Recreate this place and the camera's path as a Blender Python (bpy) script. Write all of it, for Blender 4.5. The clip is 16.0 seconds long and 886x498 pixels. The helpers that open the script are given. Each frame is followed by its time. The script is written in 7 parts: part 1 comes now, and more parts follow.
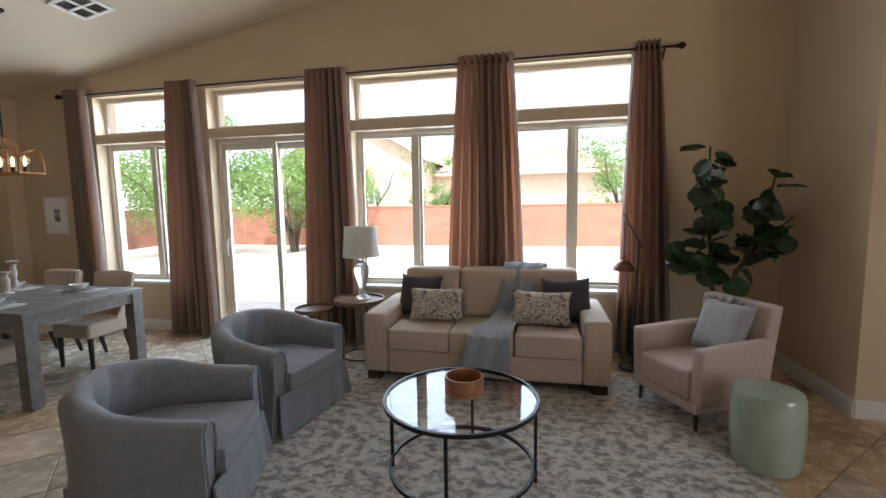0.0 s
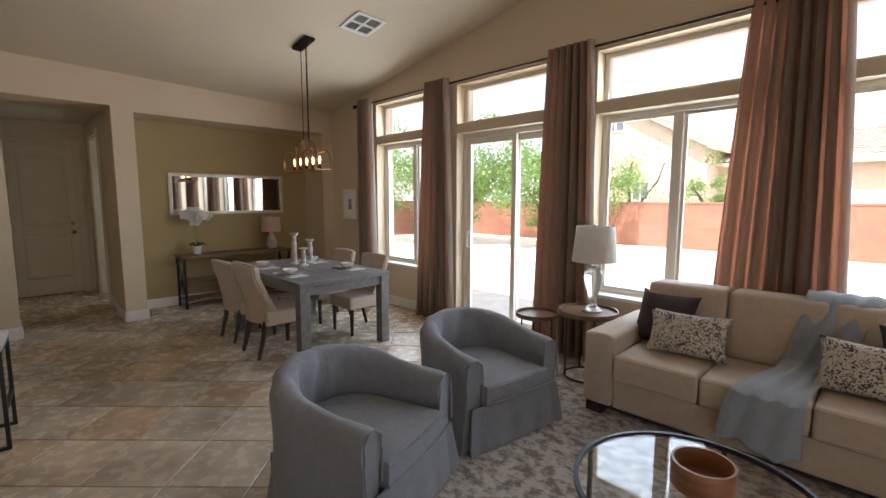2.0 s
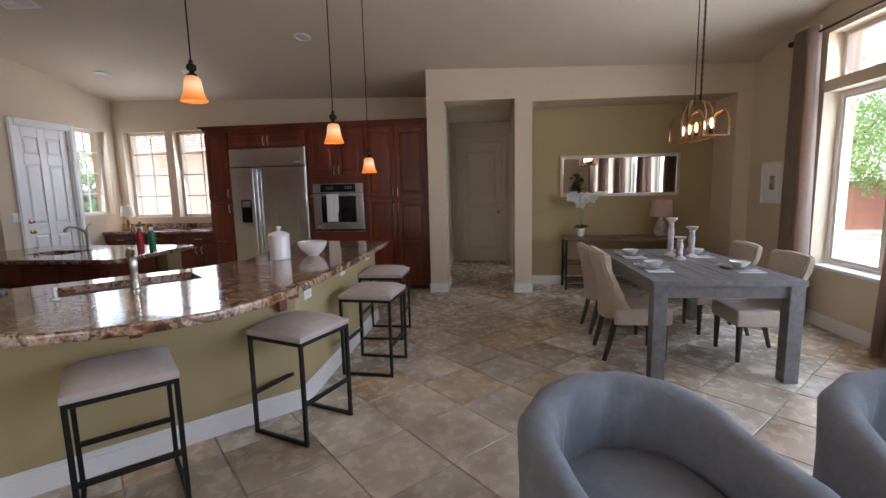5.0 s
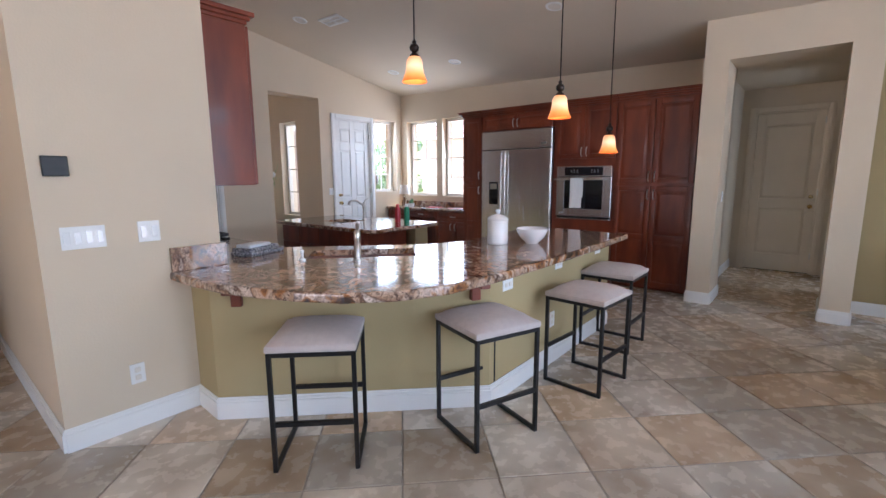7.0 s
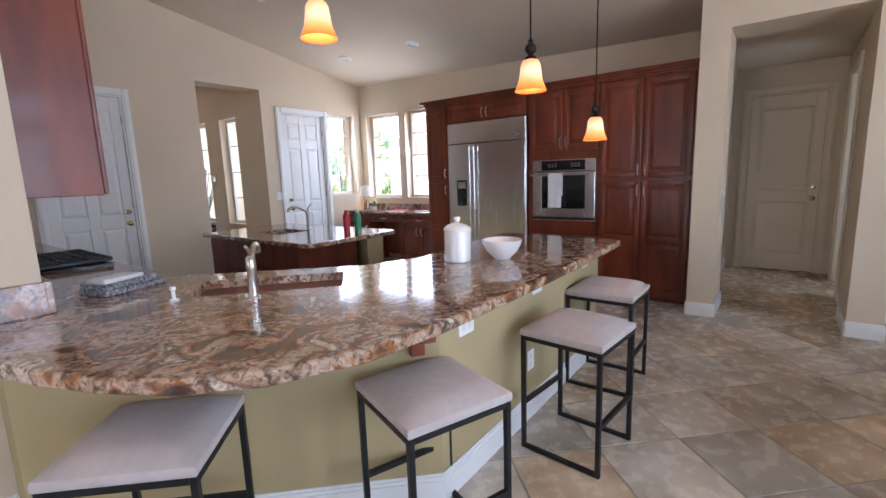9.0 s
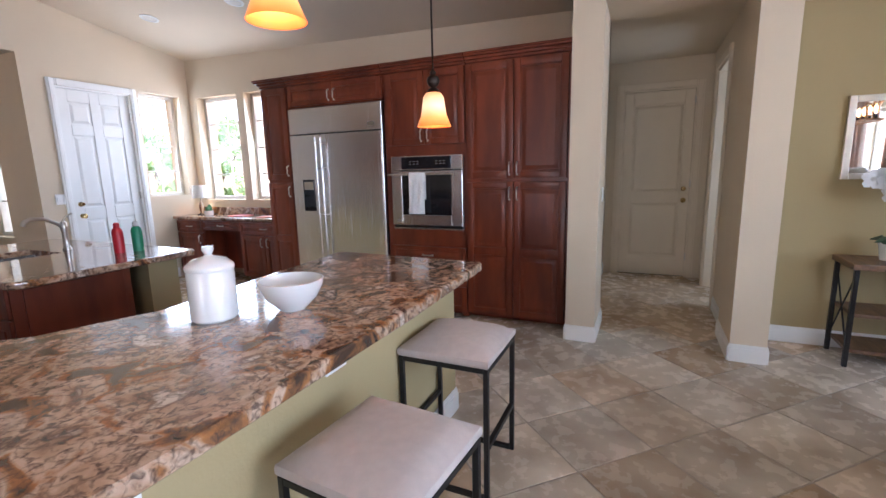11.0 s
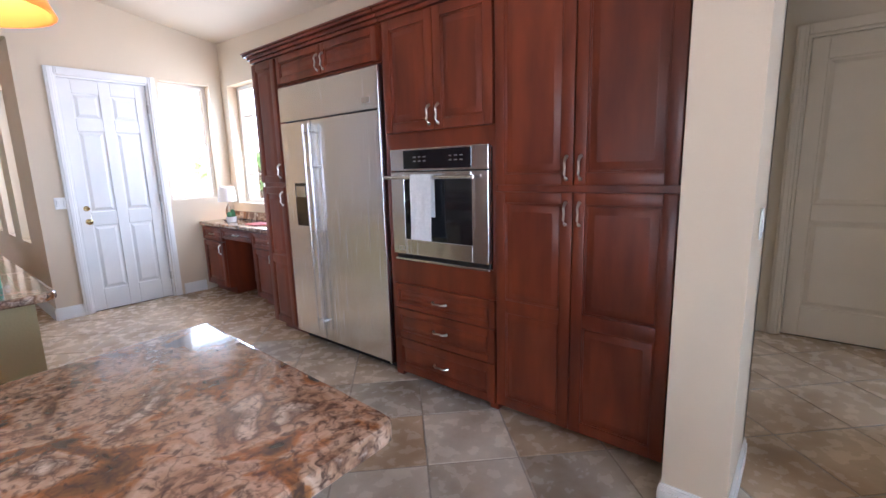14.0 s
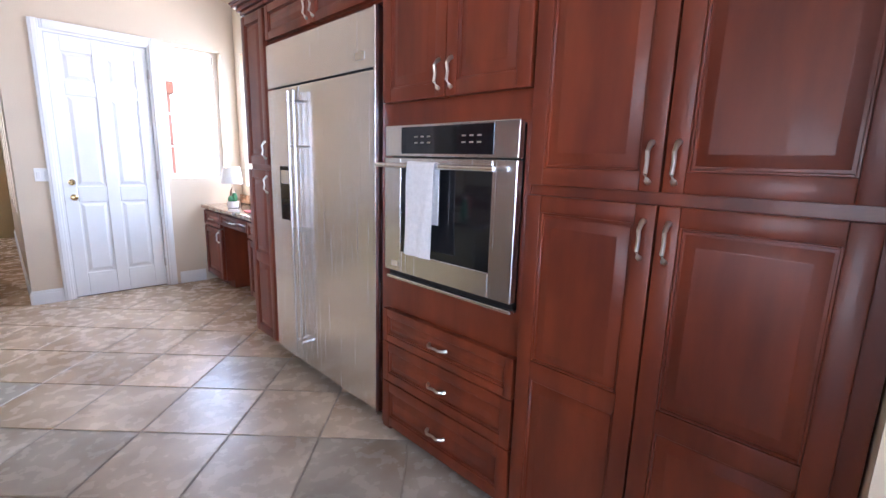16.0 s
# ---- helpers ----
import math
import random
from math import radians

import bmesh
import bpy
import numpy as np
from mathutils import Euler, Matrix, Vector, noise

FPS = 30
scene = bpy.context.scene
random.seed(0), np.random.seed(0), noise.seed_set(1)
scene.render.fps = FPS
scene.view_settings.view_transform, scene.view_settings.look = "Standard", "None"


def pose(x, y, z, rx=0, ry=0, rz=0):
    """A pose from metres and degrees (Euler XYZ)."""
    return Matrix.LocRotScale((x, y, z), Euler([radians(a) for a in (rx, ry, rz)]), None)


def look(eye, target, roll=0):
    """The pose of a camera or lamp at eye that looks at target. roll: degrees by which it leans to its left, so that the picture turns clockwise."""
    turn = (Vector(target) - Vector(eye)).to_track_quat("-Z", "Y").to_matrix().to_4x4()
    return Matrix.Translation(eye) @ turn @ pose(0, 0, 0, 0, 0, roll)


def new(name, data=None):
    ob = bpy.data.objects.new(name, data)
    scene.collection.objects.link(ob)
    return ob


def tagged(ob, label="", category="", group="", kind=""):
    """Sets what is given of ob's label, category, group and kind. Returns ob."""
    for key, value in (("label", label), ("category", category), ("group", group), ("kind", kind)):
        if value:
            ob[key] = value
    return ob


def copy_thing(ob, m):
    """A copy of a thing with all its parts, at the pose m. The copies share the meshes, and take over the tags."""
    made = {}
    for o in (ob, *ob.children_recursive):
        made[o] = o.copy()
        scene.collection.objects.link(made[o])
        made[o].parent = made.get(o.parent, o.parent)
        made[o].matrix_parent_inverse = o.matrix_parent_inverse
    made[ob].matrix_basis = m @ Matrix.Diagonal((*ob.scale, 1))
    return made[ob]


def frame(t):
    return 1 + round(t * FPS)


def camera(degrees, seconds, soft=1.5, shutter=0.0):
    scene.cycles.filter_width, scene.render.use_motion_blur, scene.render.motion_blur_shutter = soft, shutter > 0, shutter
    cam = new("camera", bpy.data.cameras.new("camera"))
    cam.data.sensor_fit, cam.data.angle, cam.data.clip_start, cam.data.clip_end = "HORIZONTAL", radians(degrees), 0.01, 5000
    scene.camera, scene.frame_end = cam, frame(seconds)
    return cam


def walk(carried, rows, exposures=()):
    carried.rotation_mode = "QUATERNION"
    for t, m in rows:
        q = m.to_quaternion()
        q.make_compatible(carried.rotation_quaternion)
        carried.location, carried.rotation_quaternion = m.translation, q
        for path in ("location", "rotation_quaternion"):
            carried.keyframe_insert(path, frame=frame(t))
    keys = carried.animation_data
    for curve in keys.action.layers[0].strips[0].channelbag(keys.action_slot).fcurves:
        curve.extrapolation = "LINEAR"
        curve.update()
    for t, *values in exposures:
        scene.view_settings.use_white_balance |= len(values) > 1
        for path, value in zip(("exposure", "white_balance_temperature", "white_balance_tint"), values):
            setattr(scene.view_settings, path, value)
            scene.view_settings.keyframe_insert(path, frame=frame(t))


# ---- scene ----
cam = camera(89.5, 16.0)
METRES, EYE, TILT, LEAN, TURN = 8.0, 1.5, 0.0, 0.0, 11.2
PATH = [
    (0, (0.077, 0.102, 1.529), (-0.352, 2.044, 1.322), -0.9),
    (0.5, (0.016, 0.298, 1.529), (-0.619, 2.184, 1.329), 0.9),
    (1, (0.052, 0.443, 1.522), (-0.875, 2.203, 1.31), 0.3),
    (1.5, (0.129, 0.582, 1.547), (-1.11, 2.137, 1.334), 0.3),
    (2, (0.083, 0.697, 1.534), (-1.327, 2.098, 1.309), 0.1),
    (2.5, (-0.041, 0.828, 1.538), (-1.509, 2.169, 1.318), 0.4),
    (3, (-0.061, 0.987, 1.53), (-1.701, 2.109, 1.305), -0.1),
    (3.5, (-0.057, 1.16, 1.505), (-1.835, 2.048, 1.276), -0.3),
    (4, (-0.165, 1.255, 1.478), (-1.981, 2.058, 1.236), -0.3),
    (4.5, (-0.319, 1.32, 1.483), (-2.251, 1.769, 1.231), -0.2),
    (5, (-0.348, 1.432, 1.454), (-2.318, 1.209, 1.188), -1.3),
    (5.2, (-0.387, 1.49, 1.458), (-2.33, 1.098, 1.188), -1.2),
    (7.3, (-0.972, 1.609, 1.425), (-2.42, 0.267, 1.108), -0.5),
    (7.5, (-1.041, 1.587, 1.419), (-2.458, 0.211, 1.102), -0.5),
    (8, (-1.245, 1.483, 1.404), (-2.657, 0.103, 1.083), -0.2),
    (8.5, (-1.439, 1.31, 1.422), (-2.997, 0.097, 1.1), 0.6),
    (9, (-1.693, 1.24, 1.428), (-3.263, 0.043, 1.105), -1.9),
    (9.5, (-1.952, 1.242, 1.454), (-3.581, 0.126, 1.133), -3.9),
    (10, (-2.229, 1.18, 1.421), (-3.968, 0.251, 1.08), -3.2),
    (10.2, (-2.354, 1.133, 1.437), (-4.128, 0.277, 1.092), -2.5),
    (12.3, (-3.728, 1.102, 1.429), (-5.527, 0.303, 1.078), -1.0),
    (12.5, (-3.885, 1.137, 1.444), (-5.651, 0.266, 1.092), -1.3),
    (13, (-4.159, 1.07, 1.434), (-5.87, 0.096, 1.082), -1.3),
    (13.5, (-4.429, 0.96, 1.445), (-6.124, -0.041, 1.091), -0.5),
    (14, (-4.684, 0.93, 1.445), (-6.199, -0.327, 1.09), -1.6),
    (14.5, (-4.892, 0.887, 1.436), (-6.296, -0.492, 1.082), -1.3),
    (15, (-5.037, 0.733, 1.428), (-6.429, -0.657, 1.069), 0.2),
    (15.5, (-5.196, 0.581, 1.419), (-6.582, -0.813, 1.051), 1.4),
    (16, (-5.445, 0.503, 1.416), (-6.829, -0.889, 1.033), 1.6),
]
EXPO = ((0, 1.32, 6200, 12), (2.5, 1.28, 6550, 15), (4.0, 1.32, 6350, 17), (5.2, 1.55, 5900, 18), (7.5, 2.15, 5500, 18), (10.0, 2.25, 5600, 18), (12.5, 2.7, 5400, 19), (14.0, 2.75, 5450, 20), (16.0, 3.05, 5300, 21))
walk(cam, [(t, look(eye, target, roll)) for t, eye, target, roll in PATH], EXPO)

# ---- world, sun, daylight fill lamps ----
world = bpy.data.worlds.new("sky")
scene.world = world
world.use_nodes = True
wn = world.node_tree.nodes
sky = wn.new("ShaderNodeTexSky")
sky.sky_type, sky.sun_disc = "NISHITA", False
SUN_EL, SUN_AZ = 62.0, 165.0  # compass degrees, north is +y
sky.dust_density = 2.0
sky.sun_elevation, sky.sun_rotation = radians(SUN_EL), radians(SUN_AZ)
haze = wn.new("ShaderNodeMixRGB")  # bright even desert haze over the blue
haze.blend_type, haze.inputs[0].default_value = "ADD", 1.0
haze.inputs[2].default_value = (2.6, 2.55, 2.5, 1)
world.node_tree.links.new(sky.outputs[0], haze.inputs[1])
world.node_tree.links.new(haze.outputs[0], wn["Background"].inputs[0])
wn["Background"].inputs[1].default_value = 0.15
sun = new("sun", bpy.data.lights.new("sun", "SUN"))
sun.data.energy, sun.data.angle, sun.data.color = 5.0, radians(0.5), (1, 0.95, 0.88)
sd = Vector((math.sin(radians(SUN_AZ)) * math.cos(radians(SUN_EL)), math.cos(radians(SUN_AZ)) * math.cos(radians(SUN_EL)), math.sin(radians(SUN_EL))))
sun.matrix_basis = look(sd * 60, (0, 0, 0))


# area lamps that stand in for daylight, mostly at the windows
def daylight_fill(name, at, aim, w, h, watts, color):
    l = bpy.data.lights.new(name, "AREA")
    l.shape, l.size, l.size_y, l.energy, l.color = "RECTANGLE", w, h, watts, color
    o = new(name, l)
    o.matrix_basis = look(at, aim)
    return o


NORTH, NORTH_IN = 4.69, 4.87   # inner face and glass plane of the window wall
DAY = (0.72, 0.88, 1.0)
for cx, w, z0, z1 in ((-4.62, 1.3, 0.65, 2.8), (-2.95, 1.4, 0.1, 2.8), (-1.25, 1.3, 0.65, 2.8), (0.39, 1.2, 0.65, 2.8)):
    daylight_fill("daylight_fill", (cx, 4.98, (z0 + z1) / 2), (cx, 0, (z0 + z1) / 2 - 0.9), w, z1 - z0, 21, DAY)
daylight_fill("daylight_fill", (-7.62, -4.0, 1.8), (-4, -4.0, 1.2), 1.5, 1.3, 8, DAY)
daylight_fill("daylight_fill", (-7.07, -5.12, 1.85), (-7.0, 0, 1.2), 0.55, 1.3, 2, DAY)
# added lamp in the assumed side room, to brighten the passage
daylight_fill("daylight_fill", (-8.3, 3.0, 1.4), (-8.4, 0, 0.9), 1.2, 1.6, 4, DAY)
daylight_fill("daylight_fill", (-5.95, -7.0, 1.6), (-3, -7.0, 1.2), 2.4, 1.6, 9, DAY)
# added fill lamp behind the walk; no source is seen there
daylight_fill("daylight_fill", (3.9, -0.2, 1.5), (-2, -0.2, 1.2), 2.2, 2.2, 6.5, (1, 0.96, 0.91))

# ---- materials ----
def mat(name, color, rough=0.6, metal=0.0, scale=8.0, vary=0.12, bump=0.1, bscale=60.0, spec=0.5, color2=None, rand=0.0, coat=0.0, sheen=0.0, stretch=None, detail=6):
    m = bpy.data.materials.new(name)
    m.use_nodes = True
    nt = m.node_tree
    L = nt.links.new
    b = nt.nodes["Principled BSDF"]
    b.inputs["Roughness"].default_value, b.inputs["Metallic"].default_value = rough, metal
    b.inputs["Specular IOR Level"].default_value, b.inputs["Coat Weight"].default_value, b.inputs["Sheen Weight"].default_value = spec, coat, sheen
    tc = nt.nodes.new("ShaderNodeTexCoord")
    mp = nt.nodes.new("ShaderNodeMapping")
    mp.inputs["Scale"].default_value = stretch or (1, 1, 1)
    L(tc.outputs["Object"], mp.inputs["Vector"])
    n = nt.nodes.new("ShaderNodeTexNoise")
    n.inputs["Scale"].default_value, n.inputs["Detail"].default_value = scale, detail
    L(mp.outputs[0], n.inputs["Vector"])
    ramp = nt.nodes.new("ShaderNodeValToRGB")
    c2 = color2 or [c * (1 - vary) for c in color]
    c1 = color if color2 else [min(1, c * (1 + vary)) for c in color]
    ramp.color_ramp.elements[0].color, ramp.color_ramp.elements[1].color = (*c2, 1), (*c1, 1)
    ramp.color_ramp.elements[0].position, ramp.color_ramp.elements[1].position = 0.32, 0.68
    L(n.outputs["Fac"], ramp.inputs[0])
    out = ramp.outputs[0]
    if rand:
        oi = nt.nodes.new("ShaderNodeObjectInfo")
        hsv = nt.nodes.new("ShaderNodeHueSaturation")
        mr = nt.nodes.new("ShaderNodeMapRange")
        mr.inputs["To Min"].default_value, mr.inputs["To Max"].default_value = 1 - rand, 1 + rand
        L(oi.outputs["Random"], mr.inputs["Value"])
        L(mr.outputs[0], hsv.inputs["Value"])
        L(out, hsv.inputs["Color"])
        out = hsv.outputs[0]
    L(out, b.inputs["Base Color"])
    n2 = nt.nodes.new("ShaderNodeTexNoise")
    n2.inputs["Scale"].default_value, n2.inputs["Detail"].default_value = bscale, 4
    L(mp.outputs[0], n2.inputs["Vector"])
    if bump:
        bp = nt.nodes.new("ShaderNodeBump")
        bp.inputs["Strength"].default_value, bp.inputs["Distance"].default_value = bump, 0.01
        L(n2.outputs["Fac"], bp.inputs["Height"])
        L(bp.outputs[0], b.inputs["Normal"])
    rr = nt.nodes.new("ShaderNodeMapRange")
    rr.inputs["To Min"].default_value, rr.inputs["To Max"].default_value = max(0.02, rough * 0.85), min(1, rough * 1.15)
    L(n2.outputs["Fac"], rr.inputs["Value"])
    L(rr.outputs[0], b.inputs["Roughness"])
    return m


def emit(name, color, strength):
    m = bpy.data.materials.new(name)
    m.use_nodes = True
    b = m.node_tree.nodes["Principled BSDF"]
    b.inputs["Base Color"].default_value = (*color, 1)
    b.inputs["Emission Color"].default_value, b.inputs["Emission Strength"].default_value = (*color, 1), strength
    return m


def glass(name, color=(1, 1, 1), rough=0.0, thin=True):
    m = bpy.data.materials.new(name)
    m.use_nodes = True
    nt = m.node_tree
    if thin:
        nt.nodes.remove(nt.nodes["Principled BSDF"])
        tr, gl, mix, fr = (nt.nodes.new(k) for k in ("ShaderNodeBsdfTransparent", "ShaderNodeBsdfGlossy", "ShaderNodeMixShader", "ShaderNodeLayerWeight"))
        tr.inputs[0].default_value = (*color, 1)
        gl.inputs["Roughness"].default_value = 0.02
        pw, ad = nt.nodes.new("ShaderNodeMath"), nt.nodes.new("ShaderNodeMath")
        pw.operation, ad.operation = "POWER", "MULTIPLY_ADD"
        pw.inputs[1].default_value, ad.inputs[1].default_value, ad.inputs[2].default_value = 5.0, 0.9, 0.04
        nt.links.new(fr.outputs["Facing"], pw.inputs[0])
        nt.links.new(pw.outputs[0], ad.inputs[0])
        nt.links.new(ad.outputs[0], mix.inputs[0])
        nt.links.new(tr.outputs[0], mix.inputs[1])
        nt.links.new(gl.outputs[0], mix.inputs[2])
        nt.links.new(mix.outputs[0], nt.nodes["Material Output"].inputs[0])
    else:
        b = nt.nodes["Principled BSDF"]
        b.inputs["Base Color"].default_value = (*color, 1)
        b.inputs["Transmission Weight"].default_value, b.inputs["Roughness"].default_value = 1.0, rough
    return m


WALL = mat("wall_paint", (0.655, 0.535, 0.385), 0.85, scale=1.2, vary=0.03, bump=0.12, bscale=90)
OLIVE = mat("olive_paint", (0.415, 0.32, 0.158), 0.85, scale=1.2, vary=0.03, bump=0.12, bscale=90)
CEIL = mat("ceiling_paint", (0.66, 0.55, 0.41), 0.9, scale=1.0, vary=0.03, bump=0.2, bscale=70)
TRIM = mat("white_trim", (0.80, 0.78, 0.74), 0.45, scale=3, vary=0.03, bump=0.03)
DOORW = mat("white_door_paint", (0.78, 0.76, 0.72), 0.42, scale=3, vary=0.03, bump=0.04, bscale=120)
PASSW = mat("passage_paint", (0.655, 0.545, 0.40), 0.85, scale=1.2, vary=0.03, bump=0.12, bscale=90)
CREAMD = mat("cream_door_paint", (0.71, 0.60, 0.45), 0.5, scale=3, vary=0.03, bump=0.04, bscale=120)
VINYL = mat("window_vinyl", (0.72, 0.66, 0.57), 0.5, scale=4, vary=0.04, bump=0.02)
TILE = mat("stone_tile", (0.67, 0.60, 0.50), 0.27, scale=3.0, bump=0.05, bscale=12, color2=(0.37, 0.30, 0.225), rand=0.22, detail=9)
GROUT = mat("grout", (0.36, 0.31, 0.25), 0.9, scale=20, vary=0.15, bump=0.3)
CHERRY = mat("cherry_wood", (0.22, 0.042, 0.013), 0.38, scale=2.2, bump=0.04, bscale=40, color2=(0.105, 0.018, 0.007), stretch=(3.2, 3.2, 0.7), coat=0.08, detail=9)
STEEL = mat("brushed_steel", (0.76, 0.755, 0.745), 0.26, 1.0, scale=30, vary=0.025, bump=0.0, bscale=160, stretch=(1, 1, 0.01))
NICKEL = mat("satin_nickel", (0.62, 0.58, 0.52), 0.3, 1.0, scale=10, vary=0.05, bump=0)
BRASS = mat("polished_brass", (0.62, 0.46, 0.22), 0.25, 1.0, scale=10, vary=0.06, bump=0)
BLACKGL = mat("black_glass", (0.012, 0.012, 0.014), 0.06, scale=3, vary=0.1, bump=0, spec=0.6)
BLACKM = mat("black_metal", (0.018, 0.016, 0.015), 0.42, 0.4, scale=20, vary=0.2, bump=0.05)
BRONZE = mat("dark_bronze", (0.035, 0.022, 0.016), 0.4, 0.7, scale=20, vary=0.25, bump=0.06)
WHITEC = mat("white_ceramic", (0.82, 0.80, 0.77), 0.15, scale=5, vary=0.02, bump=0.01, coat=0.4)
CLOTHW = mat("white_terry", (0.88, 0.87, 0.86), 0.95, scale=60, vary=0.05, bump=0.6, bscale=260, sheen=0.3)
STOOLF = mat("taupe_fabric", (0.50, 0.42, 0.38), 0.9, scale=30, vary=0.05, bump=0.25, bscale=500, sheen=0.2)
GRANITE = bpy.data.materials.new("granite")
GRANITE.use_nodes = True
_n = GRANITE.node_tree
_b = _n.nodes["Principled BSDF"]
_tc, _w, _n1, _n2, _v, _r1, _r2, _mx, _mx2 = (_n.nodes.new(k) for k in ("ShaderNodeTexCoord", "ShaderNodeTexNoise", "ShaderNodeTexNoise", "ShaderNodeTexNoise", "ShaderNodeTexVoronoi", "ShaderNodeValToRGB", "ShaderNodeValToRGB", "ShaderNodeMixRGB", "ShaderNodeMixRGB"))
_n1.inputs["Scale"].default_value, _n1.inputs["Detail"].default_value, _n1.inputs["Distortion"].default_value = 5.5, 13, 0.8
_n2.inputs["Scale"].default_value, _n2.inputs["Detail"].default_value, _n2.inputs["Distortion"].default_value = 42, 10, 0.9
_e = _r1.color_ramp.elements
_e[0].position, _e[0].color = 0.33, (0.06, 0.035, 0.025, 1)
_e[1].position, _e[1].color = 0.66, (0.70, 0.55, 0.44, 1)
for _p, _c in ((0.42, (0.36, 0.15, 0.05, 1)), (0.48, (0.60, 0.42, 0.30, 1)), (0.56, (0.43, 0.26, 0.16, 1)), (0.60, (0.20, 0.11, 0.07, 1))):
    _q = _e.new(_p)
    _q.color = _c
_r2.color_ramp.elements[0].position, _r2.color_ramp.elements[1].position = 0.47, 0.66
_r2.color_ramp.elements[0].color, _r2.color_ramp.elements[1].color = (0, 0, 0, 1), (0.9, 0.9, 0.9, 1)
_mx.inputs[2].default_value = (0.075, 0.042, 0.030, 1)
_n.links.new(_tc.outputs["Object"], _n1.inputs["Vector"])
_n.links.new(_tc.outputs["Object"], _n2.inputs["Vector"])
_n.links.new(_n1.outputs["Fac"], _r1.inputs[0])
_n.links.new(_n2.outputs["Fac"], _r2.inputs[0])
_n.links.new(_r2.outputs[0], _mx.inputs[0])
_n.links.new(_r1.outputs[0], _mx.inputs[1])
_dn, _ad, _r3 = (_n.nodes.new(k) for k in ("ShaderNodeTexNoise", "ShaderNodeMixRGB", "ShaderNodeValToRGB"))
_dn.inputs["Scale"].default_value, _dn.inputs["Detail"].default_value = 7.0, 8
_ad.blend_type = "ADD"
_ad.inputs[0].default_value = 0.22
_n.links.new(_tc.outputs["Object"], _dn.inputs["Vector"])
_n.links.new(_tc.outputs["Object"], _ad.inputs[1])
_n.links.new(_dn.outputs["Color"], _ad.inputs[2])
_n.links.new(_ad.outputs[0], _v.inputs["Vector"])
_v.feature = "DISTANCE_TO_EDGE"
_v.inputs["Scale"].default_value = 9
_r3.color_ramp.elements[0].position, _r3.color_ramp.elements[0].color = 0.0, (0.5, 0.5, 0.5, 1)
_r3.color_ramp.elements[1].position, _r3.color_ramp.elements[1].color = 0.04, (0, 0, 0, 1)
_n.links.new(_v.outputs["Distance"], _r3.inputs[0])
_n.links.new(_r3.outputs[0], _mx2.inputs[0])
_n.links.new(_mx.outputs[0], _mx2.inputs[1])
_mx2.inputs[2].default_value = (0.085, 0.045, 0.03, 1)
_n.links.new(_mx2.outputs[0], _b.inputs["Base Color"])
_b.inputs["Roughness"].default_value, _b.inputs["Coat Weight"].default_value, _b.inputs["Coat Roughness"].default_value = 0.12, 0.5, 0.03
PANE = glass("window_glass")
MILKY = glass("milky_glass", (0.93, 0.95, 0.95), 0.12, False)
MILKY.node_tree.nodes["Principled BSDF"].inputs["Transmission Weight"].default_value = 0.82
CLEAR = glass("clear_glass", (0.95, 0.98, 0.97), 0.0, False)
AMBER = emit("amber_shade_glass", (1.0, 0.50, 0.16), 2.6)
FILAMENT = emit("lamp_filament", (1.0, 0.55, 0.18), 7.0)

# ---- mesh helpers ----
def bx(bm, x0, x1, y0, y1, z0, z1, bev=0.0, seg=2):
    vs = [bm.verts.new((x, y, z)) for x in (x0, x1) for y in (y0, y1) for z in (z0, z1)]
    fs = [bm.faces.new([vs[i] for i in q]) for q in ((0, 1, 3, 2), (4, 6, 7, 5), (0, 4, 5, 1), (2, 3, 7, 6), (0, 2, 6, 4), (1, 5, 7, 3))]
    if bev:
        es = list({e for f in fs for e in f.edges})
        r = bmesh.ops.bevel(bm, geom=es, offset=bev, segments=seg, affect="EDGES", profile=0.6)
        vs = list({v for f in r["faces"] for v in f.verts} | {v for v in vs if v.is_valid})
    return vs


def turned(bm, vs, m):
    for v in vs:
        v.co = m @ v.co
    return vs


def lathe(bm, prof, n=24, cx=0.0, cy=0.0, cap=True):
    rings = []
    for r, z in prof:
        rings.append([bm.verts.new((cx + r * math.cos(2 * math.pi * i / n), cy + r * math.sin(2 * math.pi * i / n), z)) for i in range(n)])
    for a, b in zip(rings, rings[1:]):
        for i in range(n):
            bm.faces.new((a[i], a[(i + 1) % n], b[(i + 1) % n], b[i]))
    if cap:
        if prof[0][0] > 0.0005:
            bm.faces.new(rings[0][::-1])
        if prof[-1][0] > 0.0005:
            bm.faces.new(rings[-1])
    return [v for r in rings for v in r]


def tube(bm, pts, r, n=8, closed=False):
    pts = [Vector(p) for p in pts]
    rings = []
    k = len(pts)
    for i, p in enumerate(pts):
        a = pts[(i - 1) % k] if (closed or i) else p
        b = pts[(i + 1) % k] if (closed or i < k - 1) else p
        d = (b - a).normalized()
        up = Vector((0, 0, 1)) if abs(d.z) < 0.95 else Vector((1, 0, 0))
        s = d.cross(up).normalized()
        u = s.cross(d)
        rr = r[i] if isinstance(r, (list, tuple)) else r
        rings.append([bm.verts.new(p + rr * (math.cos(2 * math.pi * j / n) * s + math.sin(2 * math.pi * j / n) * u)) for j in range(n)])
    for i in range(k if closed else k - 1):
        a, b = rings[i], rings[(i + 1) % k]
        for j in range(n):
            bm.faces.new((a[j], a[(j + 1) % n], b[(j + 1) % n], b[j]))
    if not closed:
        bm.faces.new(rings[0][::-1])
        bm.faces.new(rings[-1])
    return [v for q in rings for v in q]


